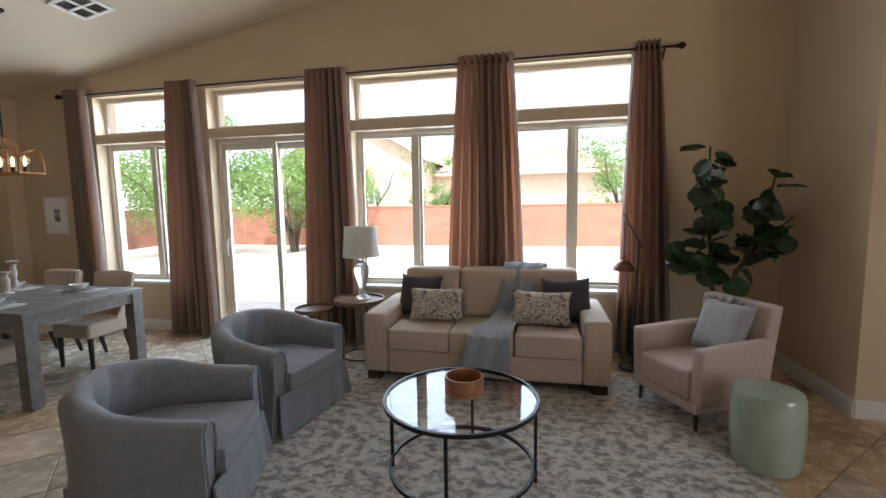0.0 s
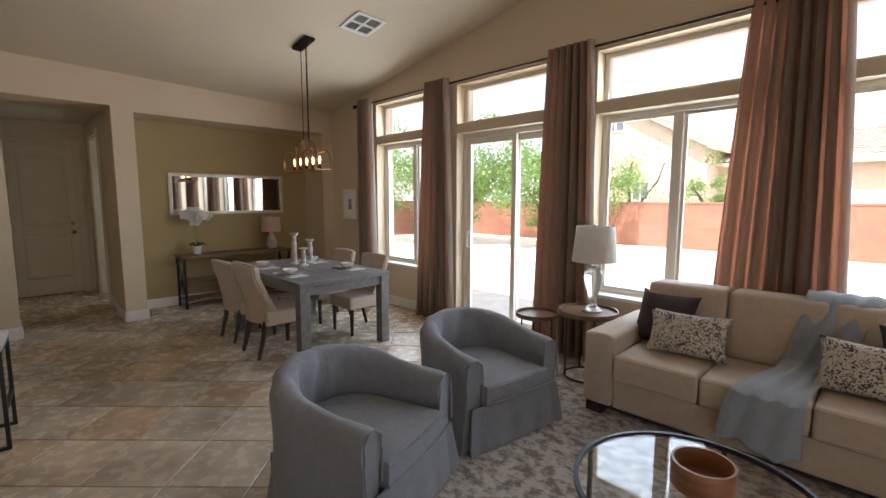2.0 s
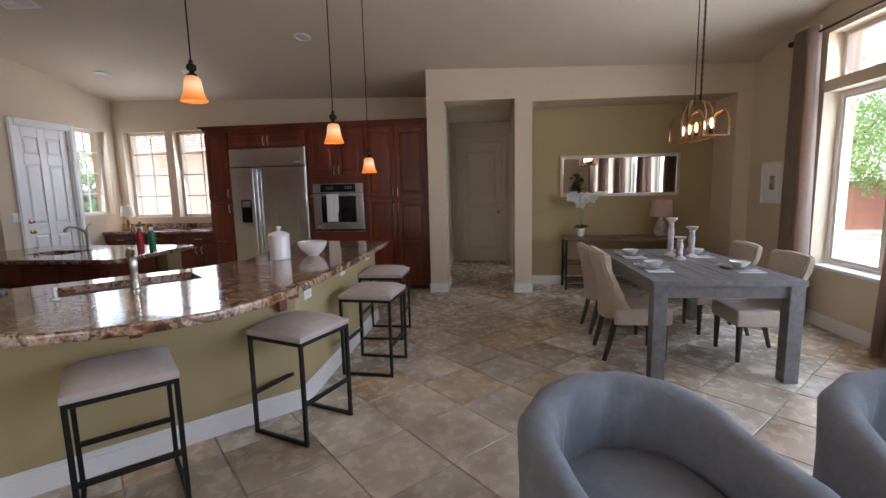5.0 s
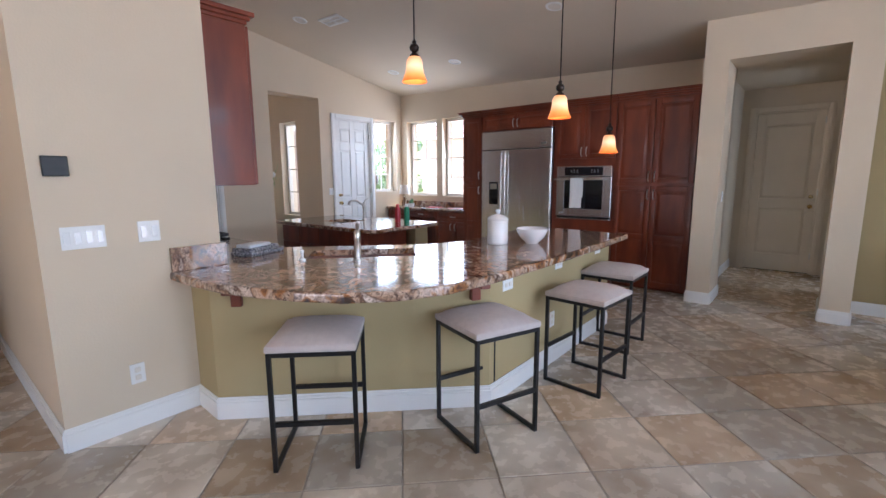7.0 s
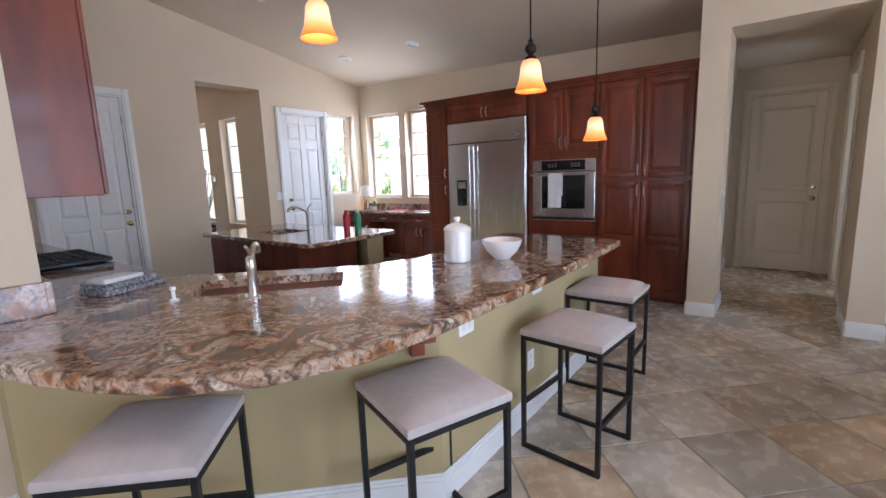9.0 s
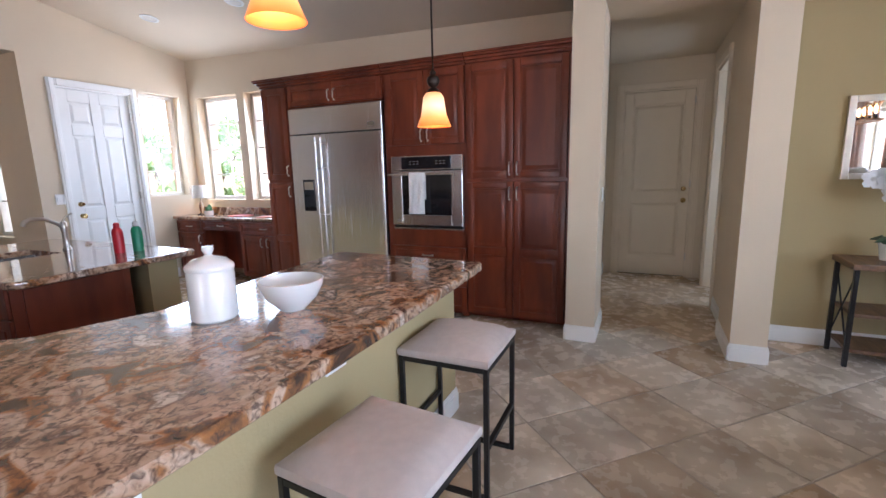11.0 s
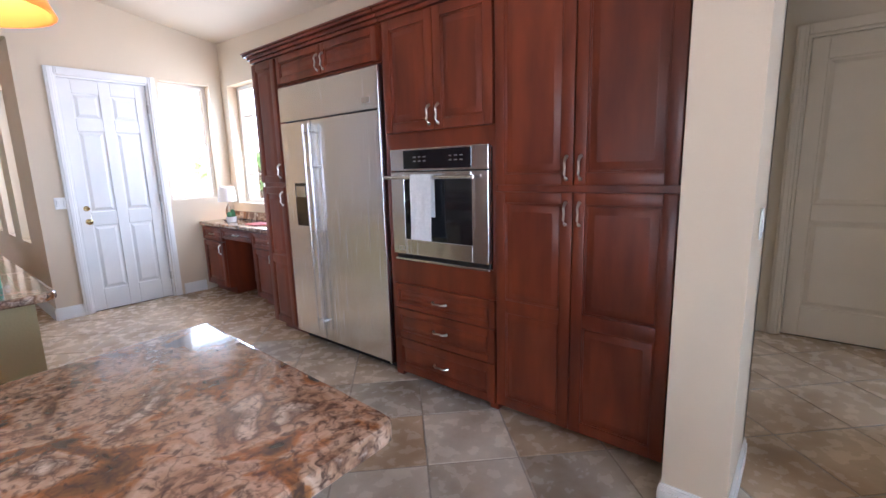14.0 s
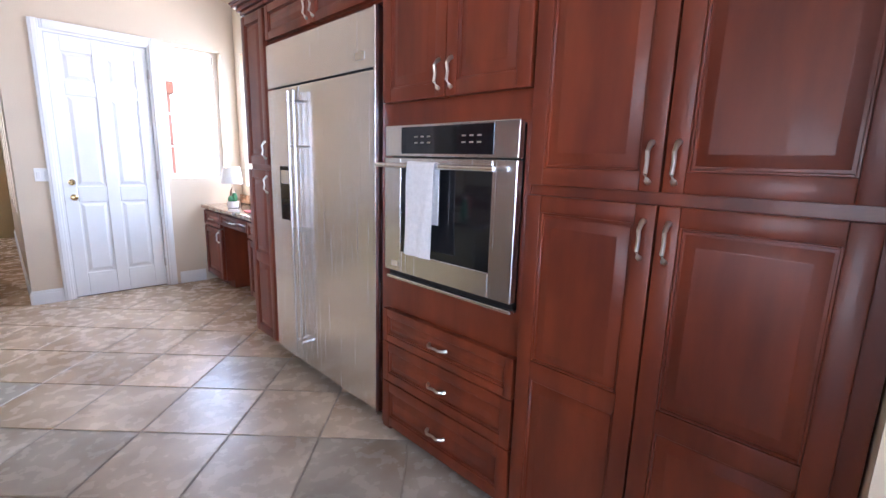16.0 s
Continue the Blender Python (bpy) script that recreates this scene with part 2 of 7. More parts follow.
def prism(bm, outline, z0, z1):
    lo = [bm.verts.new((x, y, z0)) for x, y in outline]
    hi = [bm.verts.new((x, y, z1)) for x, y in outline]
    n = len(outline)
    bm.faces.new(lo[::-1])
    top = bm.faces.new(hi)
    for i in range(n):
        bm.faces.new((lo[i], lo[(i + 1) % n], hi[(i + 1) % n], hi[i]))
    return top


def shell(bm, grid, off):
    """A thin closed cloth: a grid of points and its copy moved by off."""
    off = Vector(off)
    f = [[bm.verts.new(p) for p in row] for row in grid]
    k = [[bm.verts.new(Vector(p) + off) for p in row] for row in grid]
    m, n = len(grid), len(grid[0])
    for i in range(m - 1):
        for j in range(n - 1):
            bm.faces.new((f[i][j], f[i][j + 1], f[i + 1][j + 1], f[i + 1][j]))
            bm.faces.new((k[i][j], k[i + 1][j], k[i + 1][j + 1], k[i][j + 1]))
    rim = [(0, j) for j in range(n)] + [(i, n - 1) for i in range(1, m)] + [(m - 1, j) for j in range(n - 2, -1, -1)] + [(i, 0) for i in range(m - 2, 0, -1)]
    for (a, b), (c, d) in zip(rim, rim[1:] + rim[:1]):
        bm.faces.new((f[a][b], k[a][b], k[c][d], f[c][d]))


def put(name, bm, material, parent=None, smooth=False, m=None):
    bmesh.ops.recalc_face_normals(bm, faces=bm.faces)
    me = bpy.data.meshes.new(name)
    bm.to_mesh(me)
    bm.free()
    me.materials.append(material)
    if smooth:
        for p in me.polygons:
            p.use_smooth = True
        me.set_sharp_from_angle(angle=radians(40))
    o = new(name, me)
    if parent:
        o.parent = parent
    if m is not None:
        o.matrix_basis = m
    return o


def B():
    return bmesh.new()


def thing(name, label, category, group="", m=None):
    o = new(name)
    o.empty_display_size = 0.1
    if m is not None:
        o.matrix_basis = m
    return tagged(o, label, category, group)


def setting(o, label="", cat=""):
    return tagged(o, label, cat, kind="structure")


def ceil_z(x, y):
    return 3.04 + 0.17 * (x + 6.54) - 0.03 * (y - 0.59)


def wall(name, axis, a0, a1, u0, u1, z1, holes, material, label, z0=0.0):
    """A wall along x (axis 'x': u is x, a is y) or y. z1 None: up to the ceiling. holes: (u0, u1, z0, z1)."""
    bm = B()
    top = 9.0 if z1 is None else z1
    cuts = sorted({u0, u1, *[h[0] for h in holes], *[h[1] for h in holes]})
    for c0, c1 in zip(cuts, cuts[1:]):
        gaps = sorted((h[2], h[3]) for h in holes if h[0] < (c0 + c1) / 2 < h[1])
        z = z0
        for g0, g1 in gaps + [(top, top)]:
            if g0 > z + 1e-4:
                if axis == "x":
                    bx(bm, c0, c1, a0, a1, z, g0)
                else:
                    bx(bm, a0, a1, c0, c1, z, g0)
            z = max(z, g1)
    bmesh.ops.remove_doubles(bm, verts=bm.verts, dist=0.0005)
    if z1 is None:
        for v in bm.verts:
            if v.co.z > 8.9:
                v.co.z = ceil_z(v.co.x, v.co.y) + 0.06
    return setting(put(name, bm, material), label, "wall")


# ---- the large structure ----
bm = B()
top = prism(bm, [(-10.2, -10.6), (4.6, -10.6), (4.6, 5.0), (-10.2, 5.0)], -0.12, -0.006)
floor = setting(put("floor", bm, GROUT), "diagonal beige stone tile floor with grey grout", "floor")

W1, W2, W3, W4 = (-5.31, -3.94), (-3.7, -2.2), (-1.93, -0.57), (-0.26, 1.02)
holes = []
for (a, b), zb in ((W1, 0.60), (W2, 0.0), (W3, 0.62), (W4, 0.62)):
    holes += [(a, b, zb, 2.31), (a, b, 2.42, 2.87)]
wall("wall_north", "x", NORTH, 4.99, -7.4, 2.5, None, holes, WALL, "tan painted wall with tall windows and transoms")
wall("wall_east", "y", 2.2, 2.5, 3.60, 4.69, None, [], WALL, "tan painted wall beside the armchair")
wall("wall_alcove", "x", 3.60, 3.9, 2.5, 4.6, None, [], WALL, "tan painted return wall")
# unseen wall, with an assumed opening behind the fill lamp
wall("wall_far_east", "y", 4.3, 4.6, -2.6, 3.6, None, [(-1.4, 1.0, 0.3, 2.4)], WALL, "tan painted closing wall")
wall("wall_south_east", "x", -2.9, -2.6, -0.05, 4.6, None, [], WALL, "tan painted closing wall")
wall("wall_hall_side", "y", -0.05, 0.15, -8.6, -2.9, None, [], WALL, "tan hallway wall")
wall("wall_hall_end", "x", -8.9, -8.6, -1.5, 0.15, None, [], WALL, "tan hallway end wall")
wall("wall_partition", "y", -2.15, -1.27, -4.99, -1.32, None, [], WALL, "pale painted wall end between bar and hallway")
wall("wall_partition_south", "y", -1.5, -1.27, -8.6, -4.99, None, [], WALL, "pale hallway wall")
wall("wall_dining", "y", -7.1, -6.53, 0.55, 4.69, None, [(0.78, 1.73, 0, 2.62), (1.96, 4.50, 0, 2.57)], WALL, "tan wall with a doorway and a niche")
wall("wall_niche", "y", -7.25, -7.1, 1.76, 4.69, 2.9, [], OLIVE, "mustard olive wall at the back of the niche")
wall("wall_kitchen_west", "y", -7.8, -7.5, -5.3, 0.55, None, [(-4.83, -4.05, 1.08, 2.52), (-3.91, -3.1, 1.08, 2.52)], WALL, "cream kitchen wall with windows")
wall("wall_kitchen_south", "x", -5.3, -4.99, -7.5, -1.5, None, [(-7.35, -6.78, 1.16, 2.53), (-6.67, -5.85, 0.0, 2.47), (-5.55, -4.64, 0.0, 2.76), (-3.78, -2.93, 0, 2.47)], WALL, "cream kitchen wall with doors and an opening")
wall("wall_passage_left", "x", 0.45, 0.62, -9.35, -7.1, 2.76, [], PASSW, "beige passage wall")
wall("wall_passage_right", "x", 1.78, 1.95, -9.35, -7.1, 2.76, [(-8.8, -7.95, 0, 2.44)], PASSW, "beige passage wall with an assumed open doorway")
wall("wall_passage_end", "y", -9.35, -9.2, 0.45, 1.95, 2.76, [(0.80, 1.63, 0, 2.35)], PASSW, "beige passage end wall")
# added out of view to stop light leaking past the passage door
wall("wall_passage_backing", "y", -10.1, -9.9, 0.3, 2.1, 2.76, [], WALL, "unseen plain closing wall behind the passage door")
# assumed side room, closed round the added passage lamp
wall("wall_side_room", "x", 3.1, 3.3, -9.35, -7.25, 2.76, [], PASSW, "beige closing wall of the assumed side room")
wall("wall_side_room_west", "y", -9.35, -9.2, 1.95, 3.1, 2.76, [], PASSW, "beige closing wall of the assumed side room")
# room beyond the kitchen opening
wall("wall_den_west", "y", -5.85, -5.55, -9.6, -5.3, 3.2, [(-6.25, -5.72, 0.75, 2.45), (-7.25, -6.72, 0.75, 2.45), (-8.3, -7.75, 0.75, 2.45)], WALL, "beige wall with narrow windows")
wall("wall_den_south", "x", -9.8, -9.6, -5.85, -1.5, 3.2, [], OLIVE, "brown wall of the room beyond")
for n, p in (("ceiling_passage", (-9.35, -7.1, 0.45, 3.3, 2.70, 2.76)), ("ceiling_den", (-5.85, -1.5, -9.8, -5.3, 3.2, 3.3))):
    bm = B()
    bx(bm, *p)
    setting(put(n, bm, CEIL), "painted ceiling", "ceiling")
bm = B()
vs = bx(bm, -7.8, 4.6, -9.0, 4.99, 0, 0.2)
for v in vs:
    v.co.z += ceil_z(v.co.x, v.co.y)
ceiling = setting(put("ceiling", bm, CEIL), "sloping painted ceiling", "ceiling")

# baseboards
def baseboard(pts, h=0.13, t=0.016):
    """Runs along pts with the room on the left-hand side of the run."""
    for (x0, y0), (x1, y1) in zip(pts, pts[1:]):
        bm = B()
        d = Vector((x1 - x0, y1 - y0, 0))
        ln = d.length
        for w, z0, z1 in ((t, 0, h * 0.78), (t * 0.65, h * 0.78, h * 0.92), (t * 0.35, h * 0.92, h)):
            bx(bm, -0.002, ln + 0.002, 0.001, w, z0, z1)
        o = put("baseboard", bm, TRIM, None, False, Matrix.Translation((x0, y0, 0)) @ Matrix.Rotation(math.atan2(d.y, d.x), 4, "Z"))
        setting(o, "white baseboard", "baseboard")


for run in ([(-2.2, 4.69), (-3.7, 4.69)], [(2.2, 4.69), (-2.2, 4.69)], [(-3.7, 4.69), (-6.53, 4.69), (-6.53, 4.5)], [(-7.1, 4.5), (-7.1, 1.96)],
            [(-6.53, 4.5), (-7.1, 4.5)], [(-7.1, 1.96), (-6.53, 1.96), (-6.53, 1.73), (-7.1, 1.73)], [(-7.1, 0.78), (-6.53, 0.78), (-6.53, 0.55), (-6.76, 0.55)],
            [(2.5, 3.6), (2.2, 3.6), (2.2, 4.69)], [(4.3, 3.6), (2.5, 3.6)], [(-1.95, -1.32), (-1.27, -1.32)], [(-1.27, -1.32), (-1.27, -8.6)],
            [(-5.78, -4.99), (-5.55, -4.99), (-5.55, -5.3)], [(-7.04, -4.99), (-6.78, -4.99)], [(-4.64, -4.99), (-3.86, -4.99)], [(-7.1, 1.78), (-7.86, 1.78)], [(-9.2, 0.62), (-7.1, 0.62)],
            [(-5.55, -9.6), (-5.55, -5.3)][::-1]):
    baseboard(run)
for n, p in (("wall_jamb", (-7.1, -7.04, 0.62, 0.78, 0, 2.62)), ):
    bm = B()
    bx(bm, *p)
    setting(put(n, bm, WALL), "painted door jamb", "wall")


def window_unit(a0, a1, z0, z1, plane, axis, mullion=True, sill=True, grid=0, trans=False):
    """White-beige vinyl window in a wall. axis 'x': the wall runs along x at y = plane (glass)."""
    root = new("window")
    setting(root, "beige vinyl sliding window" if mullion else "fixed window with a pale frame", "window")
    def bb(bm, u0, u1, d0, d1, c0, c1, bev=0.004):
        if axis == "x":
            bx(bm, u0, u1, plane + d0, plane + d1, c0, c1, bev, 1)
        else:
            bx(bm, plane + d0, plane + d1, u0, u1, c0, c1, bev, 1)
    f = 0.045
    bm = B()
    bb(bm, a0, a0 + f, -0.04, 0.04, z0, z1)
    bb(bm, a1 - f, a1, -0.04, 0.04, z0, z1)
    bb(bm, a0 + f, a1 - f, -0.038, 0.038, z0, z0 + f)
    bb(bm, a0 + f, a1 - f, -0.038, 0.038, z1 - f, z1)
    if mullion:
        c = (a0 + a1) / 2
        bb(bm, c - 0.028, c + 0.028, -0.035, 0.035, z0 + f, z1 - f)
        for s0, s1, dd in ((a0 + f, c - 0.028, -0.012), (c + 0.028, a1 - f, 0.008)):
            g = 0.028
            bb(bm, s0, s0 + g, dd - 0.012, dd + 0.012, z0 + f, z1 - f, 0)
            bb(bm, s1 - g, s1, dd - 0.012, dd + 0.012, z0 + f, z1 - f, 0)
            bb(bm, s0 + g, s1 - g, dd - 0.011, dd + 0.011, z0 + f, z0 + f + g, 0)
            bb(bm, s0 + g, s1 - g, dd - 0.011, dd + 0.011, z1 - f - g, z1 - f, 0)
    for i in range(grid):
        zz = z0 + (z1 - z0) * (i + 1) / (grid + 1)
        bb(bm, a0 + f, a1 - f, -0.008, 0.008, zz - 0.009, zz + 0.009, 0)
    if grid:
        c = (a0 + a1) / 2
        bb(bm, c - 0.009, c + 0.009, -0.007, 0.007, z0 + f, z1 - f, 0)
    put("frame", bm, VINYL, root)
    bm = B()
    bb(bm, a0 + f, a1 - f, -0.003, 0.003, z0 + f, z1 - f, 0)
    g = put("pane", bm, PANE, root)
    g.visible_shadow = False
    return root


for (a, b), zb in ((W1, 0.60), (W3, 0.62), (W4, 0.62)):
    window_unit(a, b, zb, 2.31, NORTH_IN, "x")
for a, b in (W1, W2, W3, W4):
    window_unit(a, b, 2.42, 2.87, NORTH_IN, "x", mullion=False)
window_unit(-4.83, -4.05, 1.08, 2.52, -7.66, "y", mullion=False, grid=3)
window_unit(-3.91, -3.1, 1.08, 2.52, -7.66, "y", mullion=False, grid=3)
window_unit(-7.35, -6.78, 1.16, 2.53, -5.15, "x", mullion=False, grid=3)
for y0, y1 in ((-6.25, -5.72), (-7.25, -6.72), (-8.3, -7.75)):
    window_unit(y0, y1, 0.75, 2.45, -5.70, "y", mullion=False, grid=3)
# window stools and aprons on the north wall
for (a, b), zb in ((W1, 0.60), (W3, 0.62), (W4, 0.62)):
    bm = B()
    bx(bm, a - 0.02, b + 0.02, NORTH - 0.02, NORTH_IN - 0.04, zb - 0.02, zb + 0.012, 0.005)
    setting(put("trim", bm, TRIM), "white window sill", "sill")

# sliding glass door
root = new("door_sliding")
setting(root, "pale framed sliding glass patio door", "door")
bm = B()
a, b = W2
for u0, u1, c0, c1 in ((a, a + 0.05, 0, 2.31), (b - 0.05, b, 0, 2.31), (a + 0.05, b - 0.05, 2.25, 2.31), (a + 0.05, b - 0.05, 0.0, 0.035)):
    bx(bm, u0, u1, NORTH_IN - 0.06, NORTH_IN + 0.06, c0, c1, 0.004, 1)
put("frame", bm, VINYL, root)
for s0, s1, d in ((a + 0.05, (a + b) / 2 + 0.03, -0.025), ((a + b) / 2 - 0.03, b - 0.05, 0.025)):
    bm = B()
    y = NORTH_IN + d
    for u0, u1, c0, c1 in ((s0, s0 + 0.06, 0.035, 2.25), (s1 - 0.06, s1, 0.035, 2.25), (s0 + 0.06, s1 - 0.06, 2.18, 2.25), (s0 + 0.06, s1 - 0.06, 0.035, 0.12)):
        bx(bm, u0, u1, y - 0.02, y + 0.02, c0, c1, 0.003, 1)
    put("sash", bm, VINYL, root)
    bm = B()
    bx(bm, s0 + 0.06, s1 - 0.06, y - 0.003, y + 0.003, 0.12, 2.18)
    put("pane", bm, PANE, root).visible_shadow = False
bm = B()
tube(bm, [(a + 0.085, NORTH_IN - 0.05, 0.92), (a + 0.085, NORTH_IN - 0.09, 0.95), (a + 0.085, NORTH_IN - 0.09, 1.1), (a + 0.085, NORTH_IN - 0.05, 1.13)], 0.011)
put("handle", bm, TRIM, root, True)


def field(bm, u0, u1, z0, z1, d0, d1, slope, lift=None):
    """A raised panel field: its foot at depth d0, its flat at d1, sloping sides. lift maps (u, d, z) to the world."""
    f = lift or (lambda u, d, z: (u, d, z))
    k = min(slope, (u1 - u0) * 0.35, (z1 - z0) * 0.35)
    rings = []
    for e, d in ((0, d0), (k, d1), (k + 0.004, d1)):
        rings.append([bm.verts.new(f(*q)) for q in ((u0 + e, d, z0 + e), (u1 - e, d, z0 + e), (u1 - e, d, z1 - e), (u0 + e, d, z1 - e))])
    for a, b in zip(rings, rings[1:]):
        for i in range(4):
            bm.faces.new((a[i], a[(i + 1) % 4], b[(i + 1) % 4], b[i]))
    bm.faces.new(rings[-1])


def panel_leaf(w, h, rows, material=None, ncol=2, knob=None, name="door", label="white six-panel interior door, closed", t=0.04):
    """A panelled door with its leaf in the xz plane, x 0..w, front at y = 0 facing -y."""
    root = new(name)
    setting(root, label, "door")
    bm = B()
    bx(bm, 0, w, 0.015, t, 0, h, 0.003, 1)
    st = 0.105
    cw = (w - st * (ncol + 1)) / ncol
    zs = [0.0]
    for i in range(ncol + 1):
        x = i * (cw + st)
        bx(bm, x, x + st, 0, 0.018, 0, h, 0.004, 1)
    for z0, z1 in zip([0] + [r[1] for r in rows], [r[0] for r in rows] + [h]):
        for i in range(ncol):
            x = st + i * (cw + st)
            bx(bm, x, x + cw, 0.0005, 0.0185, z0, z1, 0.004, 1)
    for z0, z1 in rows:
        for i in range(ncol):
            x = st + i * (cw + st)
            field(bm, x + 0.012, x + cw - 0.012, z0 + 0.012, z1 - 0.012, 0.016, 0.003, 0.03)
    put("leaf", bm, material or DOORW, root)
    if knob is not None:
        for z, r in ((0.98, 0.03), (1.12, 0.022)):
            bm = B()
            vs = lathe(bm, [(0.028, 0), (0.028, 0.008), (0.011, 0.012), (0.011, 0.03), (r, 0.04), (r, 0.055), (r * 0.6, 0.065), (0, 0.066)], 16)
            turned(bm, vs, Matrix.Translation((knob, 0, z)) @ Matrix.Rotation(radians(90), 4, "X"))
            put("knob", bm, BRASS, root, True)
    return root


def casing(w, h, m, cw=0.075, t=0.02, paint=None):
    bm = B()
    for x0, x1, z0, z1 in ((-cw, 0, 0, h + cw), (w, w + cw, 0, h + cw), (0, w, h, h + cw)):
        bx(bm, x0, x1, -t, 0, z0, z1, 0.006)
        bx(bm, x0 + 0.02, x1 - 0.02, -t - 0.006, -t + 0.004, z0, z1, 0.003, 1)
    setting(put("trim", bm, paint or TRIM, None, False, m), "painted door casing", "trim")
    bm = B()
    for x0, x1, z0, z1 in ((0.001, 0.02, 0, h), (w - 0.02, w - 0.001, 0, h), (0.02, w - 0.02, h - 0.02, h - 0.001)):
        bx(bm, x0, x1, 0.001, 0.12, z0, z1)
    setting(put("trim", bm, paint or TRIM, None, False, m), "painted door jamb", "trim")
    bm = B()
    for z in (0.22, 1.15, 2.15):
        bx(bm, w - 0.028, w - 0.012, -0.004, 0.03, z, z + 0.09, 0.002, 1)
    setting(put("trim", bm, NICKEL, None, False, m), "steel door hinges", "hinge")


SIX = ((0.23, 0.93), (1.08, 1.92), (2.05, 2.30))
# kitchen side door, opens at the south wall: front faces +y
def hang(w, h, rows, m, knob, ncol=2, inset=0.03, trim=None, **kw):
    casing(w, h, m, paint=trim)
    d = panel_leaf(w - 0.046, h - 0.03, rows, knob=knob, ncol=ncol, **kw)
    d.matrix_basis = m @ Matrix.Translation((0.023, inset, 0.008))
    # added stops, and a threshold, that close bright gaps round the leaf
    bm = B()
    for x0, x1, z0, z1 in ((0.0205, 0.055, 0.012, h - 0.022), (w - 0.055, w - 0.0205, 0.012, h - 0.022), (0.055, w - 0.055, h - 0.06, h - 0.022)):
        bx(bm, x0, x1, inset + 0.043, inset + 0.075, z0, z1)
    setting(put("trim", bm, trim or TRIM, None, False, m), "painted door stop", "trim")
    bm = B()
    bx(bm, 0.0205, w - 0.0205, inset + 0.012, inset + 0.085, 0.0, 0.016, 0.003, 1)
    setting(put("trim", bm, BRONZE, None, False, m), "dark metal door threshold", "threshold")


ROT_S = Matrix.Rotation(radians(180), 4, "Z")
hang(0.82, 2.47, SIX, Matrix.Translation((-5.85, -4.99, 0)) @ ROT_S, 0.07)
hang(0.85, 2.47, SIX, Matrix.Translation((-2.93, -4.99, 0)) @ ROT_S, 0.74)
ROT_E = Matrix.Rotation(radians(90), 4, "Z")
hang(0.83, 2.35, ((0.25, 0.95), (1.08, 2.16)), Matrix.Translation((-9.2, 0.80, 0)) @ ROT_E, 0.72, ncol=1, material=CREAMD, trim=CREAMD, label="plain off-white passage door, closed")
# door leaf left out here, so the added side-room lamp shines in
casing(0.85, 2.44, Matrix.Translation((-8.8, 1.78, 0)), paint=CREAMD)

# ---- kitchen ----
FX = -6.775  # cabinet front plane


def cab_front(root, y0, y1, z0, z1, panels=None, handle=None, name="door", arch=False):
    """A raised-panel front facing +x on the plane FX. panels: (z0, z1) pairs; handle: (y, z, vertical)."""
    bm = B()
    g = 0.003
    y0, y1, z0, z1 = y0 + g, y1 - g, z0 + g, z1 - g
    st = min(0.058, (z1 - z0) * 0.22)
    bx(bm, FX - 0.012, FX + 0.006, y0 + 0.01, y1 - 0.01, z0 + 0.01, z1 - 0.01)
    pz = panels or ((z0 + st, z1 - st),)
    for a, b in ((y0, y0 + st), (y1 - st, y1)):
        bx(bm, FX - 0.013, FX + 0.020, a, b, z0, z1, 0.004)
    edges = [z0] + [v for p in pz for v in p] + [z1]
    for a, b in zip(edges[0::2], edges[1::2]):
        bx(bm, FX - 0.013, FX + 0.0195, y0 + st, y1 - st, a, b, 0.004)
    for a, b in pz:
        i = min(0.018, (b - a) * 0.14)
        field(bm, y0 + st + 0.011, y1 - st - 0.011, a + 0.011, b - 0.011, 0.004, 0.018, max(0.012, i * 1.9), lambda u, d, z: (FX + d, u, z))
        # bead round the panel
        for q in ((y0 + st, y0 + st + 0.008, a, b), (y1 - st - 0.008, y1 - st, a, b), (y0 + st + 0.008, y1 - st - 0.008, a, a + 0.008), (y0 + st + 0.008, y1 - st - 0.008, b - 0.008, b)):
            bx(bm, FX + 0.004, FX + 0.013, q[0], q[1], q[2], q[3], 0.002, 1)
    d = put(name, bm, CHERRY, root, True)
    if handle:
        y, z, vert = handle
        bm = B()
        pts = [(0.0, -0.055), (0.012, -0.05), (0.028, -0.03), (0.022, 0.0), (0.028, 0.03), (0.012, 0.05), (0.0, 0.055)]
        P = [(FX + 0.02 + a, y, z + b) if vert else (FX + 0.02 + a, y + b, z) for a, b in pts]
        tube(bm, P, [0.009, 0.008, 0.0065, 0.006, 0.0065, 0.008, 0.009], 8)
        put("handle", bm, NICKEL, d, True)
    return d


def carcass(root, y0, y1, z0, z1, x0=-7.49, toe=True):
    bm = B()
    bx(bm, x0, FX - 0.014, y0, y1, z0, z1)
    if toe:
        bx(bm, x0, FX - 0.09, y0, y1, 0.0, z0)
    put("body", bm, CHERRY, root)


def crown(root, y0, y1, z=2.36):
    bm = B()
    for d, a, b in ((0.012, 0, 0.025), (0.03, 0.025, 0.05), (0.055, 0.05, 0.07), (0.065, 0.07, 0.085)):
        bx(bm, -7.49, FX + d, y0 - (d if y0 < -2.8 else 0), y1, z + a, z + b, 0.004, 1)
    put("crown", bm, CHERRY, root)


pantry = thing("pantry_cabinet", "tall dark cherry pantry cabinet with four raised-panel doors", "cabinet", m=Matrix())
carcass(pantry, -0.412, 0.545, 0.09, 2.36)
crown(pantry, -0.412, 0.545)
